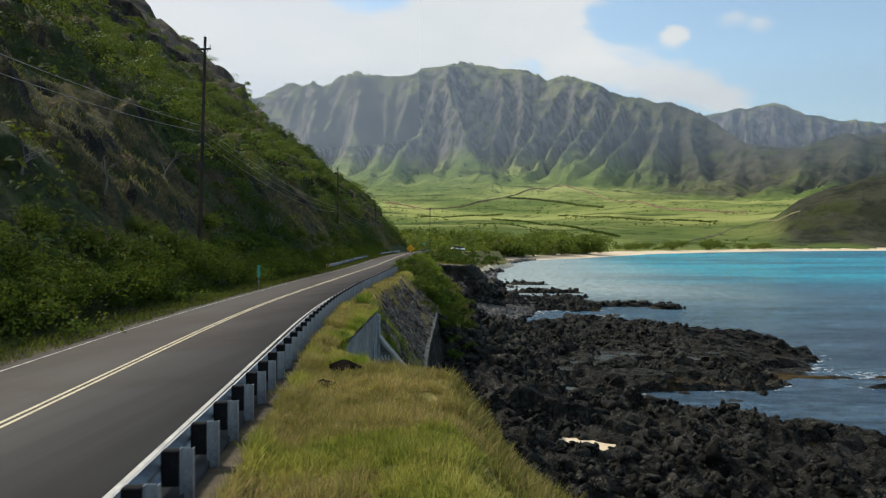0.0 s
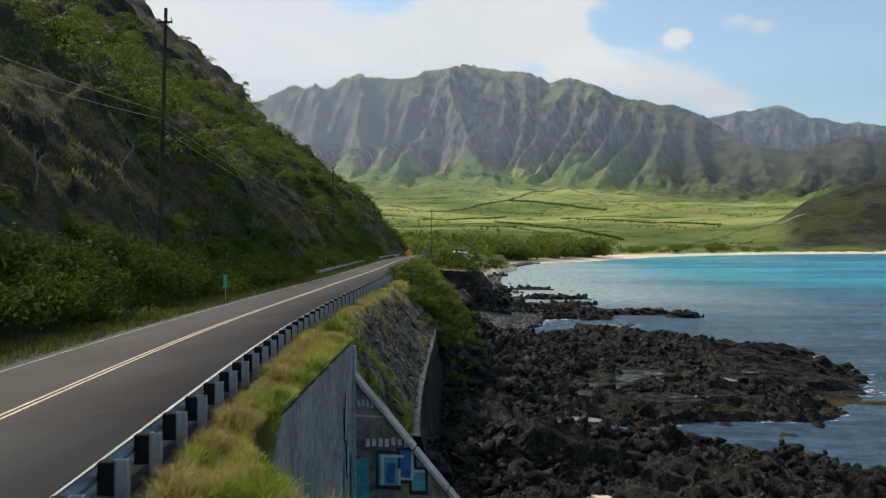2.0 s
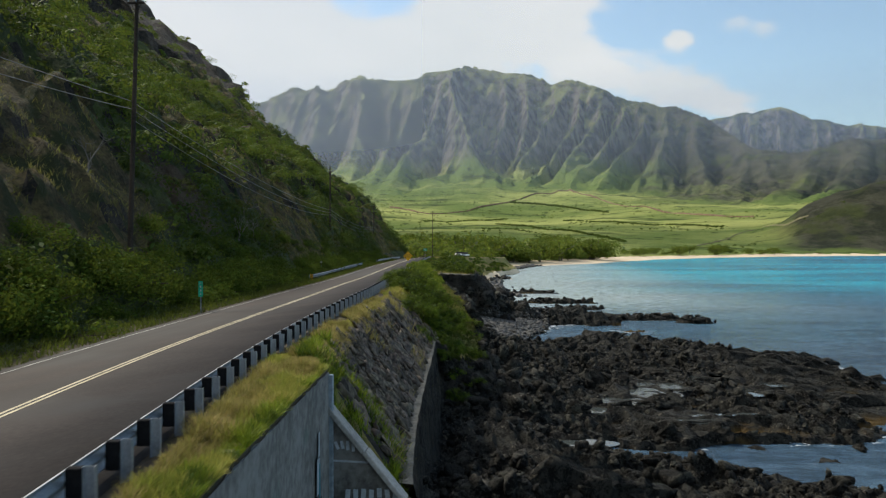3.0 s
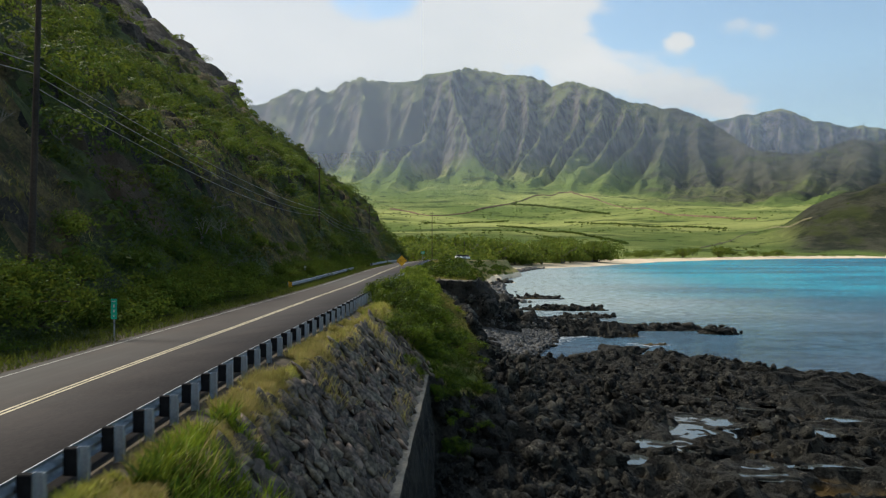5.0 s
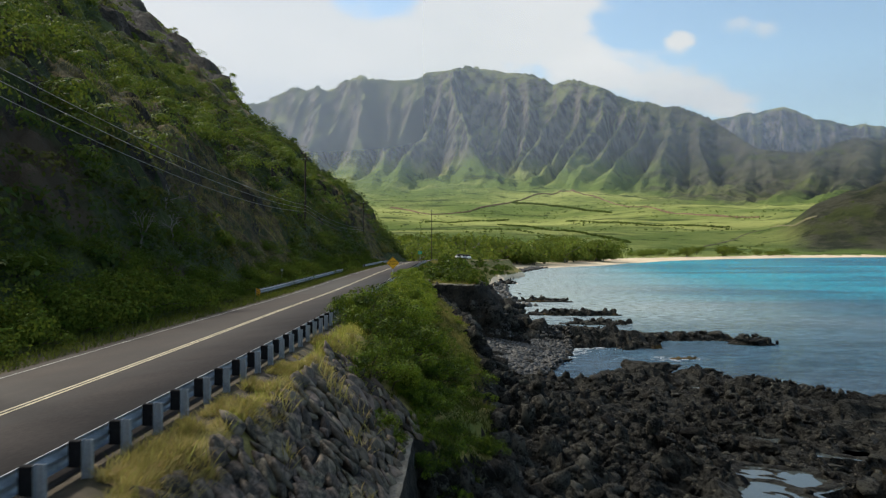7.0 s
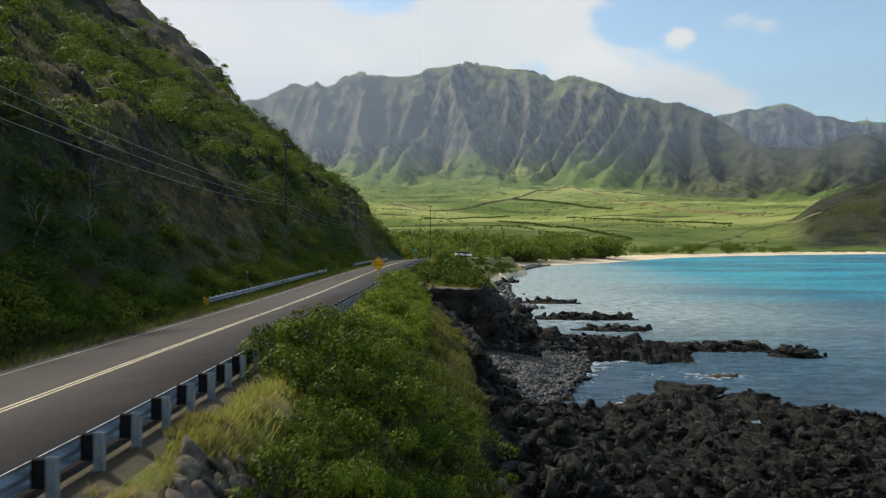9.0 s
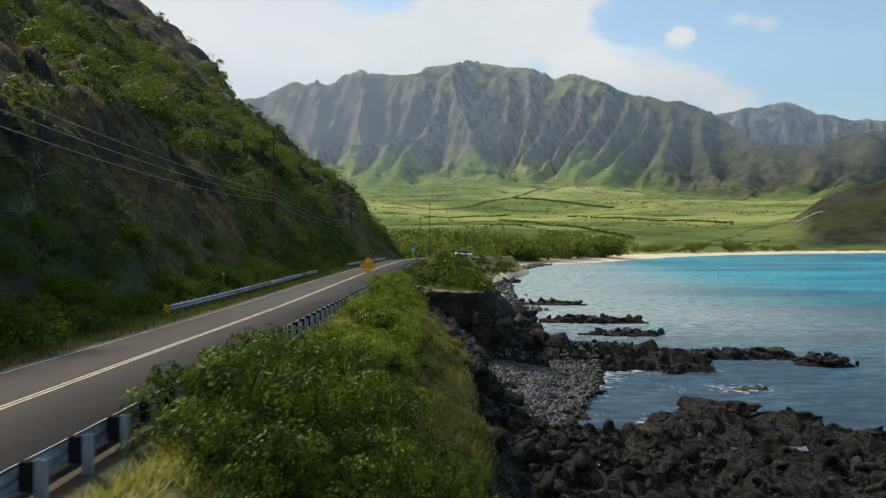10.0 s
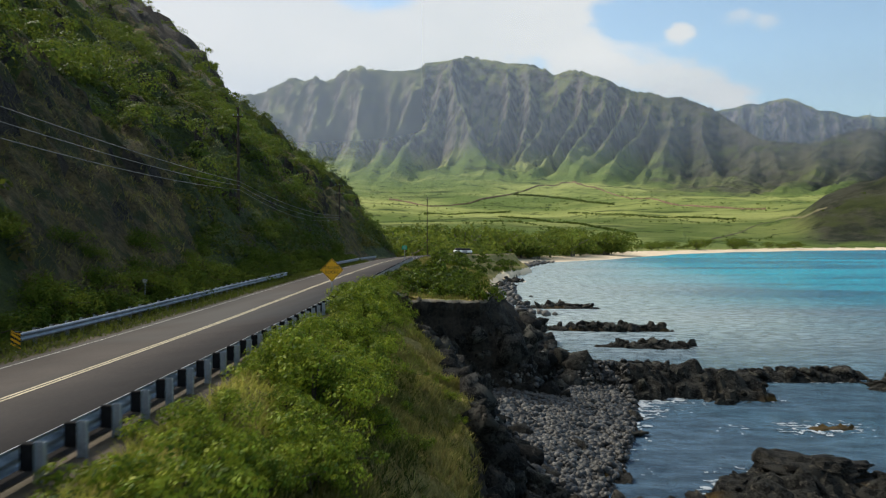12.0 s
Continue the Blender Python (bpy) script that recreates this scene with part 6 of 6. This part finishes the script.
for n, (x, y, top) in enumerate(POLES):
    utility_pole(x, y, hill_at(x, y) - 0.2, top, [(top - 0.9, 0.5)] if n < 3 else [(top - 0.6, 0.8), (top - 2.0, 0.8)], (0.5 if n == 1 else 0.0, 0))


def cable(a, b, sag, r=0.022):
    n = 24
    k = np.linspace(0, 1, n)
    p = np.outer(1 - k, a) + np.outer(k, b)
    p[:, 2] -= 4 * sag * k * (1 - k)
    ring = np.array([[math.cos(q), 0, math.sin(q)] for q in np.linspace(0, 2 * np.pi, 6)]) * r
    v = (p[:, None] + ring[None]).reshape(-1, 3)
    ob = link_mesh("power_cable", array_mesh("power_cable", v, grid_faces(n, 6)), CABLE, smooth=True)
    return tagged(ob, "thin dark cable sagging between utility poles", "cable", "overhead cables")


ATTACH = [(19.6, 18.9, 18.2), (19.1, 18.65, 18.1), (16.9, 16.5, 16.1), (15.4, 15.1, 14.8)]
for (xa, ya, _), (xb, yb, _), za, zb in zip(POLES[:-1], POLES[1:], ATTACH[:-1], ATTACH[1:]):
    for k in range(2 if ya < 10 else 3):
        cable((xa + 0.12, ya, za[k]), (xb + 0.12, yb, zb[k]), 0.9 + 0.25 * k)


# ---- signs ----
def writing(text, size, mat, parent, m, name="lettering"):
    c = bpy.data.curves.new(name, "FONT")
    c.body, c.size, c.align_x, c.align_y, c.extrude = text, size, "CENTER", "CENTER", 0.002
    temp = bpy.data.objects.new(name, c)
    me = bpy.data.meshes.new_from_object(temp)
    bpy.data.objects.remove(temp)
    bpy.data.curves.remove(c)
    ob = link_mesh(name, me, mat, parent)
    ob.matrix_basis = m
    return ob


def warning_sign():
    x, y, mid = -10.32, 108.8, 9.76
    root = empty("warning_sign", pose(x, y, 0, 0, 0, 5))
    bm = bmesh.new()
    box(bm, 0, 0, mid, 0.80, 0.008, 0.80, 0.02, Matrix.Rotation(radians(45), 4, "Y"))
    panel = part("panel", bm, SIGN_YELLOW, root)
    bm = bmesh.new()
    for k in range(4):
        turn = Matrix.Rotation(radians(45 + 90 * k), 4, "Y")
        p = turn @ Vector((0, 0, 0.37))
        box(bm, p.x, -0.007, mid + p.z, 0.70, 0.004, 0.018, 0, turn)
    part("border", bm, BLACK_PAINT, panel)
    up = Matrix.Rotation(radians(90), 4, "X")
    writing("FALLEN", 0.20, BLACK_PAINT, panel, Matrix.Translation((0, -0.008, mid + 0.10)) @ up)
    writing("ROCKS", 0.20, BLACK_PAINT, panel, Matrix.Translation((0, -0.008, mid - 0.11)) @ up)
    bm = bmesh.new()
    box(bm, 0, 0.03, mid - 1.2, 0.05, 0.04, 2.6, 0.005)
    part("post", bm, STEEL, root)
    tagged(root, "yellow diamond sign reading FALLEN ROCKS beside the road", "road sign")


def mile_marker():
    x, y = -14.46, 56.8
    root = empty("mile_marker", pose(x, y, 0, 0, 0, 6))
    bm = bmesh.new()
    box(bm, 0, 0, 8.66, 0.235, 0.006, 0.80, 0.01)
    panel = part("panel", bm, SIGN_GREEN, root)
    for k, (w, h) in enumerate(((0.13, 0.03), (0.06, 0.11), (0.06, 0.11), (0.05, 0.08))):
        bm = bmesh.new()
        box(bm, 0, -0.006, 8.96 - 0.19 * k, w, 0.004, h, 0.002)
        part("lettering_bar", bm, WHITE_PAINT, panel)
    bm = bmesh.new()
    box(bm, 0, 0.03, 8.1, 0.05, 0.03, 1.7, 0.004)
    part("post", bm, STEEL, root)
    tagged(root, "green upright mile marker with white bars on the verge", "road sign")


def end_marker():
    p = across(97.4, -5.35, 0.38)
    root = empty("hazard_marker", Matrix.Translation(p) @ pose(0, 0, 0, 0, 0, 5))
    bm = bmesh.new()
    box(bm, 0, 0, 0, 0.34, 0.02, 0.62, 0.01)
    panel = part("panel", bm, BLACK_PAINT, root)
    for k in range(4):
        bm = bmesh.new()
        z = -0.24 + 0.17 * k
        v = [bm.verts.new((a, -0.014, b)) for a, b in ((-0.165, max(z + 0.10, -0.30)), (0.165, max(z - 0.10, -0.30)), (0.165, min(z - 0.01, 0.30)), (-0.165, min(z + 0.19, 0.30)))]
        bm.faces.new(v)
        part("stripe", bm, SIGN_YELLOW, panel)
    bm = bmesh.new()
    box(bm, 0, 0.03, -0.5, 0.06, 0.04, 1.0, 0.004)
    part("post", bm, STEEL, root)
    tagged(root, "yellow and black striped marker at the guardrail end", "road sign")


def small_signs():
    root = empty("street_sign", pose(-14.4, 165, 0, 0, 0, 6))
    bm = bmesh.new()
    box(bm, 0, 0, 10.3, 0.62, 0.01, 0.46, 0.02)
    panel = part("panel", bm, SIGN_GREEN, root)
    bm = bmesh.new()
    box(bm, 0, -0.008, 10.36, 0.42, 0.004, 0.08), box(bm, 0, -0.008, 10.21, 0.32, 0.004, 0.07)
    part("lettering_bar", bm, WHITE_PAINT, panel)
    bm = bmesh.new()
    tube(bm, (0, 0.04, 7.8), (0, 0.04, 10.6), 0.03, 0.03, 8)
    part("post", bm, STEEL, root)
    tagged(root, "small green sign on a post at the headland", "road sign")
    p = across(113.0, -7.0, 0.2)
    root = empty("delineator", Matrix.Translation(p))
    bm = bmesh.new()
    tube(bm, (0, 0, -0.5), (0, 0, 1.3), 0.02, 0.02, 6)
    part("post", bm, STEEL, root)
    bm = bmesh.new()
    tube(bm, (0, -0.03, 1.35), (0, 0.0, 1.35), 0.13, 0.13, 14)
    part("reflector", bm, WHITE_PAINT, root, "white round reflector")
    tagged(root, "white reflector on a thin post beside the hedge", "delineator")


warning_sign(), mile_marker(), end_marker(), small_signs()


# ---- bare trees on the slope ----
def bare_tree(x, y, height, seed):
    rng = random.Random(seed)
    root = empty("bare_tree", pose(x, y, hill_at(x, y) - 0.1, 0, 0, rng.random() * 360))
    trunk, limbs = bmesh.new(), bmesh.new()

    def grow(bm, p, way, length, r, level):
        q = p + way * length
        tube(bm, p, q, r, r * 0.7, 6 if level < 2 else 4)
        if level < 5:
            for _ in range(2 if level else 3):
                turn = Euler((rng.gauss(0, 0.55), rng.gauss(0, 0.55), 0)).to_matrix()
                nxt = (turn @ way + Vector((0, 0, 0.12))).normalized()
                grow(limbs, q, nxt, length * rng.uniform(0.62, 0.86), r * 0.62, level + 1)

    grow(trunk, Vector((0, 0, 0)), Vector((0.25, 0, 1)).normalized(), height * 0.26, 0.085, 0)
    part("trunk", trunk, BARK, root), part("branch", limbs, BARK, root)
    tagged(root, "leafless pale grey tree on the slope", "tree", "bare trees")


for x, y, h, seed in ((-22.6, 85.6, 5.2, 1), (-21.8, 50.0, 4.4, 2), (-23.2, 61.5, 4.6, 3), (-22.0, 42.0, 3.6, 4), (-26.5, 74.0, 4.2, 5), (-23.2, 92.0, 4.0, 6), (-25.5, 96.0, 4.5, 7)):
    bare_tree(x, y, 0.7 * h, seed)


# ---- trees behind the beach ----
def valley_at(x, y):
    x, y = np.asarray(x, float), np.asarray(y, float)
    return valley_z(np.degrees(np.arctan2(x, y - 38)), np.hypot(x, y - 38))[2]


def broad_tree(seed, height):
    rng = np.random.default_rng(seed)
    root = empty("tree")
    spread = height * 1.15
    bm = bmesh.new()
    fork = Vector((0.05 * height, 0, 0.28 * height))
    tube(bm, (0, 0, -0.5), fork, 0.05 * height, 0.035 * height, 7)
    ends = []
    for k in range(6):
        a = k * 1.05 + rng.random()
        e = fork + Vector((math.cos(a) * spread * 0.5, math.sin(a) * spread * 0.5, height * (0.25 + 0.25 * rng.random())))
        tube(bm, fork, e, 0.028 * height, 0.010 * height, 5)
        ends.append(e)
    part("trunk", bm, BARK, root)
    c = np.array([e[:] for e in ends] + [(rng.normal() * spread * 0.34, rng.normal() * spread * 0.34, height * (0.22 + 0.50 * rng.random())) for _ in range(26)])
    r = (0.18 + 0.14 * rng.random((len(c), 1))) * height * [1.45, 1.45, 0.72]
    quads("crown", leaf_arrays(c, r, 40, 0.052 * height, rng, 0.35, 0.7, 0.35), LEAF_TREE, root)
    return root


def plant_valley():
    rng = np.random.default_rng(31)
    t = [broad_tree(s, 7.0) for s in (71, 72, 73, 74)]
    spots = []
    while len(spots) < 180:
        k = rng.random()
        if k < 0.5:
            x, y = -70 + 95 * rng.random(), 330 + 190 * rng.random()
        elif k < 0.66:
            x, y = -52 + 40 * rng.random(), 212 + 150 * rng.random()
        else:
            y = 500 + 520 * rng.random() ** 1.3
            x = np.interp(y, (470, 522, 610, 710, 815, 920, 985, 1030), (14, 45, 85, 128, 200, 300, 400, 650)) - 38 - 70 * rng.random() ** 1.5
        sd = inside(FAR_LAND, np.array([x]), np.array([y]))[0]
        road_gap = abs(x - float(road_x(min(y, 349)))) if y < 352 else 99
        hill_gap = float(foot_x(np.array(min(y, 350.0)))) + 2 - x if y < 330 else -1
        if sd > 16 and road_gap > 7 and hill_gap < 0:
            spots.append((x, y))
    belt = len(spots)
    while len(spots) < belt + 80:
        y = 385 + 270 * rng.random()
        x = np.interp(y, (340, 400, 470, 522, 610, 710), (-5, 2, 14, 45, 85, 128)) - 24 - 45 * rng.random() ** 1.4
        spots.append((x, y))
    spots = np.array(spots)
    z = np.where(spots[:, 1] < 330, 5.0, valley_at(spots[:, 0], spots[:, 1]))
    near = spots[:, 1] < 330
    if near.any():
        z[near] = ground_z(spots[near, 0], spots[near, 1])[0]
    scatter(t, np.column_stack([spots, z - 0.2]), (0.45 + 1.45 * rng.random(len(spots)) ** 2.4) * np.where(np.arange(len(spots)) >= belt, 1.5, np.where(spots[:, 1] < 530, 1.15, 0.85)), 24, "broad green coastal tree behind the beach", "tree", "beach trees")


def valley_line(name, mat, stops, wide, high, label):
    """A low bank of earth laid over the valley floor by bearing and range."""
    k = np.linspace(0, len(stops) - 1, 24 * len(stops))
    az = np.interp(k, np.arange(len(stops)), [q[0] for q in stops])
    r = np.interp(k, np.arange(len(stops)), [q[1] for q in stops]) + 14 * (fbm(k * 1.7, 0 * k + wide, 3, 601) - 0.5)
    rows = []
    for shift, lift in ((-wide, -3.0), (-0.4 * wide, high), (0.4 * wide, high), (wide, -3.0)):
        x, y, z, _ = valley_z(az, r + shift)
        rows.append(np.stack([x, y, z + lift * (0.6 + 0.8 * vnoise(k * 5, 0 * k, 602) if lift > 0 else 1)], 1))
    me = array_mesh(name, np.stack(rows, 1).reshape(-1, 3), grid_faces(len(k), 4)[:, ::-1])
    return tagged(link_mesh(name, me, mat, smooth=True), label, "track", kind="structure")


def hedgerow(stops, n, size, seed):
    rng = np.random.default_rng(seed)
    k = (len(stops) - 1) * rng.random(n)
    az = np.interp(k, np.arange(len(stops)), [q[0] for q in stops])
    r = np.interp(k, np.arange(len(stops)), [q[1] for q in stops]) + 4 * rng.normal(size=n)
    x, y, z, _ = valley_z(az, r)
    rad = (size * (0.5 + rng.random(n)))[:, None] * [1.4, 1.4, 0.9]
    return leaf_arrays(np.stack([x, y, z + 0.5 * rad[:, 2]], 1), rad, 10, 0.8 * size, rng)


def lay_valley_lines():
    earth = material("red_earth", (0.13, 0.088, 0.050), (0.25, 0.17, 0.10), 0.02, 8, 0.95, 0.5, 1.0)
    pale = material("pale_earth", (0.17, 0.15, 0.08), (0.27, 0.24, 0.13), 0.02, 8, 0.95, 0.5, 1.0)
    a = [(-8.74, 1949), (-5.9, 1806), (-3.05, 1903), (-0.21, 2054), (1.8, 2225), (3.79, 2294), (6.16, 2181), (8.11, 1967), (10.79, 1790), (13.77, 1727), (16.64, 1695)]
    valley_line("road_dirt_track", earth, a, 5, 2.6, "brown dirt track cut along the foot of the mountains")
    d = [(13.09, 1084), (15.26, 1216), (17.01, 1400), (18.77, 1271), (20.12, 1271)]
    valley_line("road_dirt_track", pale, d, 3.5, 1.0, "pale dirt track climbing the foothill")
    rows = [([(-1.02, 1598), (1.41, 1521), (3.82, 1316), (6.2, 1166), (8.16, 1116)], 420, 1.7), ([(-0.01, 2058), (2.2, 2032), (4.2, 1980), (6.95, 1853)], 260, 2.4), ([(-6.71, 1628), (-3.05, 1719), (-0.21, 1768)], 220, 1.6), ([(3.8, 1732), (7.74, 1593), (11.56, 1567), (14.87, 1526)], 300, 1.7), (a, 240, 1.6), ([(-9, 1350), (-4, 1320), (1, 1240), (5, 1060)], 160, 1.4)]
    v = [hedgerow(stops, n, size, 80 + i) for i, (stops, n, size) in enumerate(rows)]
    tagged(quads("hedgerow", np.concatenate(v), LEAF_CROWN), "dark hedgerows between the valley pastures", "hedgerow", kind="stuff")
    # Lone bushes and thickets over the pastures.
    rng = np.random.default_rng(91)
    n = 1500
    az, r = -12 + 36 * rng.random(n), 950 + 1250 * rng.random(n)
    x, y, z, sd = valley_z(az, r)
    keep = (fbm(x * 0.006, y * 0.009, 4, 603) > 0.54) & (sd > 60)
    rad = (1.2 + 3.2 * rng.random(n) ** 2)[keep, None] * [1.2, 1.2, 0.85]
    tagged(quads("valley_scrub", leaf_arrays(np.stack([x, y, z], 1)[keep] + [0, 0, 0.8], rad, 9, 1.5, rng), LEAF_CROWN), "scattered green scrub on the valley floor", "scrub", kind="stuff")


plant_valley(), lay_valley_lines()


# ---- parked cars at the far bend ----
def parked_car(x, y, turn, paint, label):
    root = empty("car", pose(x, y, float(ground_z(np.array([x]), np.array([y]))[0][0]) + 0.02, 0, 0, turn))
    bm = bmesh.new()
    box(bm, 0, 0, 0.62, 1.78, 4.4, 0.62, 0.14)
    part("body", bm, paint, root)
    bm = bmesh.new()
    box(bm, 0, -0.2, 1.17, 1.55, 2.3, 0.55, 0.2)
    part("cabin", bm, BLACK_PAINT, root, "dark glass cabin")
    for sx in (-0.82, 0.82):
        for sy in (-1.35, 1.35):
            bm = bmesh.new()
            tube(bm, (sx - 0.1, sy, 0.32), (sx + 0.1, sy, 0.32), 0.32, 0.32, 14)
            wheel = part("wheel", bm, RUBBER, root)
            bm = bmesh.new()
            tube(bm, (sx * 1.13 - 0.01, sy, 0.32), (sx * 1.13 + 0.01, sy, 0.32), 0.2, 0.2, 12)
            part("rim", bm, STEEL, wheel, "grey steel rim")
    tagged(root, label, "car", "parked cars")


CAR_WHITE = material("car_white", (0.70, 0.71, 0.72), (0.8, 0.8, 0.8), 1, 4, 0.3, 0.0)
CAR_GREY = material("car_grey", (0.25, 0.26, 0.28), (0.32, 0.33, 0.35), 1, 4, 0.3, 0.0)
for x, y, turn, paint, label in ((-14.6, 262.0, 10, CAR_WHITE, "white car parked beside the far bend"), (-14.0, 268.5, 15, CAR_GREY, "grey car parked beside the far bend"), (-13.3, 275.0, 20, CAR_WHITE, "white car parked beside the far bend")):
    parked_car(x, y, turn, paint, label)


# ---- stone facing below the guardrail ----
def facing_point(y, k, up=0.0):
    """A point of the stone facing: k 0 at its top edge, 1 at its foot."""
    lip, foot, foot_z = (np.interp(y, LIP_Y, v) for v in (LIP_U, FOOT_U, FOOT_Z))
    a = across(y, lip + 0.05, -0.35)
    b = np.stack([road_x(y) + foot, y, foot_z + 0.05], -1)
    n = np.array([0.80, 0.05, 0.60])
    return a * (1 - k) + b * k + n * up


def stone_facing():
    y, k = np.linspace(37.0, 63.5, 80), np.linspace(0, 1, 12)
    yy, kk = np.meshgrid(y, k, indexing="ij")
    v = np.array([[facing_point(a, b, 0.06 + 0.08 * (vnoise(a * 2.2, b * 6, 77) - 0.5)) for a, b in zip(r, q)] for r, q in zip(yy, kk)])
    root = tagged(link_mesh("wall_facing", array_mesh("wall_facing", v.reshape(-1, 3), grid_faces(len(y), len(k))[:, ::-1]), MORTAR), "steep facing of grey rubble stones in dark mortar", "retaining wall", kind="structure")
    rng = np.random.default_rng(41)
    shapes = []
    for n in range(7):
        p, f = rock_points(300 + n, 2, 0.34)
        me = array_mesh("stone", p, f)
        me.materials.append(STONE)
        shapes.append((me, p, f))
    rest_v, rest_f, at, count = [], [], 0, 0
    row = 0
    for kk in np.linspace(0.05, 0.97, 10):
        row += 1
        q = 37.3 + (row % 2) * 0.2
        while q < 63.2:
            w = 0.34 + 0.30 * rng.random()
            q += w * 0.86
            p = facing_point(q, kk + 0.03 * rng.normal(), 0.10 + 0.04 * rng.random())
            tilt = math.atan2(0.80, 0.60)
            m = Matrix.Translation(p) @ Matrix.Rotation(tilt, 4, "Y") @ Matrix.Rotation(rng.normal() * 0.6 + 0.9, 4, "Z") @ Matrix.Rotation(0.22 * rng.normal(), 4, "X") @ Matrix.Diagonal((w * (0.85 + 0.35 * rng.random()), w * (0.74 + 0.32 * rng.random()), w * (0.8 + 0.6 * rng.random()), 1))
            me, sp, f = shapes[int(rng.integers(7))]
            if 40.5 < q < 55.5 and count < 298:
                ob = new("stone", me)
                ob.parent, ob.matrix_basis, count = root, m, count + 1
            else:
                a = np.array(m)
                rest_v.append(sp @ a[:3, :3].T + a[:3, 3]), rest_f.append(f + at)
                at += len(sp)
    rest = link_mesh("stone_rows", array_mesh("stone_rows", np.concatenate(rest_v), np.concatenate(rest_f)), STONE_REST, root)
    tagged(rest, kind="stuff")


def sea_wall():
    y = np.linspace(37.2, 62.8, 90)
    foot, foot_z = np.interp(y, LIP_Y, FOOT_U), np.interp(y, LIP_Y, FOOT_Z)
    x = road_x(y) + foot
    rag = 0.05 * (vnoise(y * 2, 0 * y, 78) - 0.5)
    rows = [np.stack([x - 0.1, y, foot_z - 0.3], 1), np.stack([x - 0.08, y, foot_z + 0.15 + rag], 1), np.stack([x + 0.34 + rag, y, foot_z + 0.12 + rag], 1)]
    for k in np.linspace(0.04, 1, 12):
        bulge = 0.30 * (fbm(y * 1.6, 0 * y + 9 * k, 3, 79) - 0.5)
        rows.append(np.stack([x + 0.37 + 0.42 * k + bulge, y, (foot_z + 0.1) * (1 - k) + 0.5 * k + 0.12 * rag], 1))
    me = array_mesh("sea_wall", np.stack(rows, 1).reshape(-1, 3), grid_faces(len(y), len(rows))[:, ::-1])
    wall = link_mesh("wall_sea", me, [material("worn_coping", (0.10, 0.088, 0.070), (0.24, 0.21, 0.165), 1.2, 8, 0.9, 0.4, 0.03), CLIFF])
    me.polygons.foreach_set("material_index", np.tile([0, 0] + [1] * (len(rows) - 3), len(y) - 1))
    tagged(wall, "low sea wall with a pale worn concrete top", "sea wall", kind="structure")


stone_facing(), sea_wall()
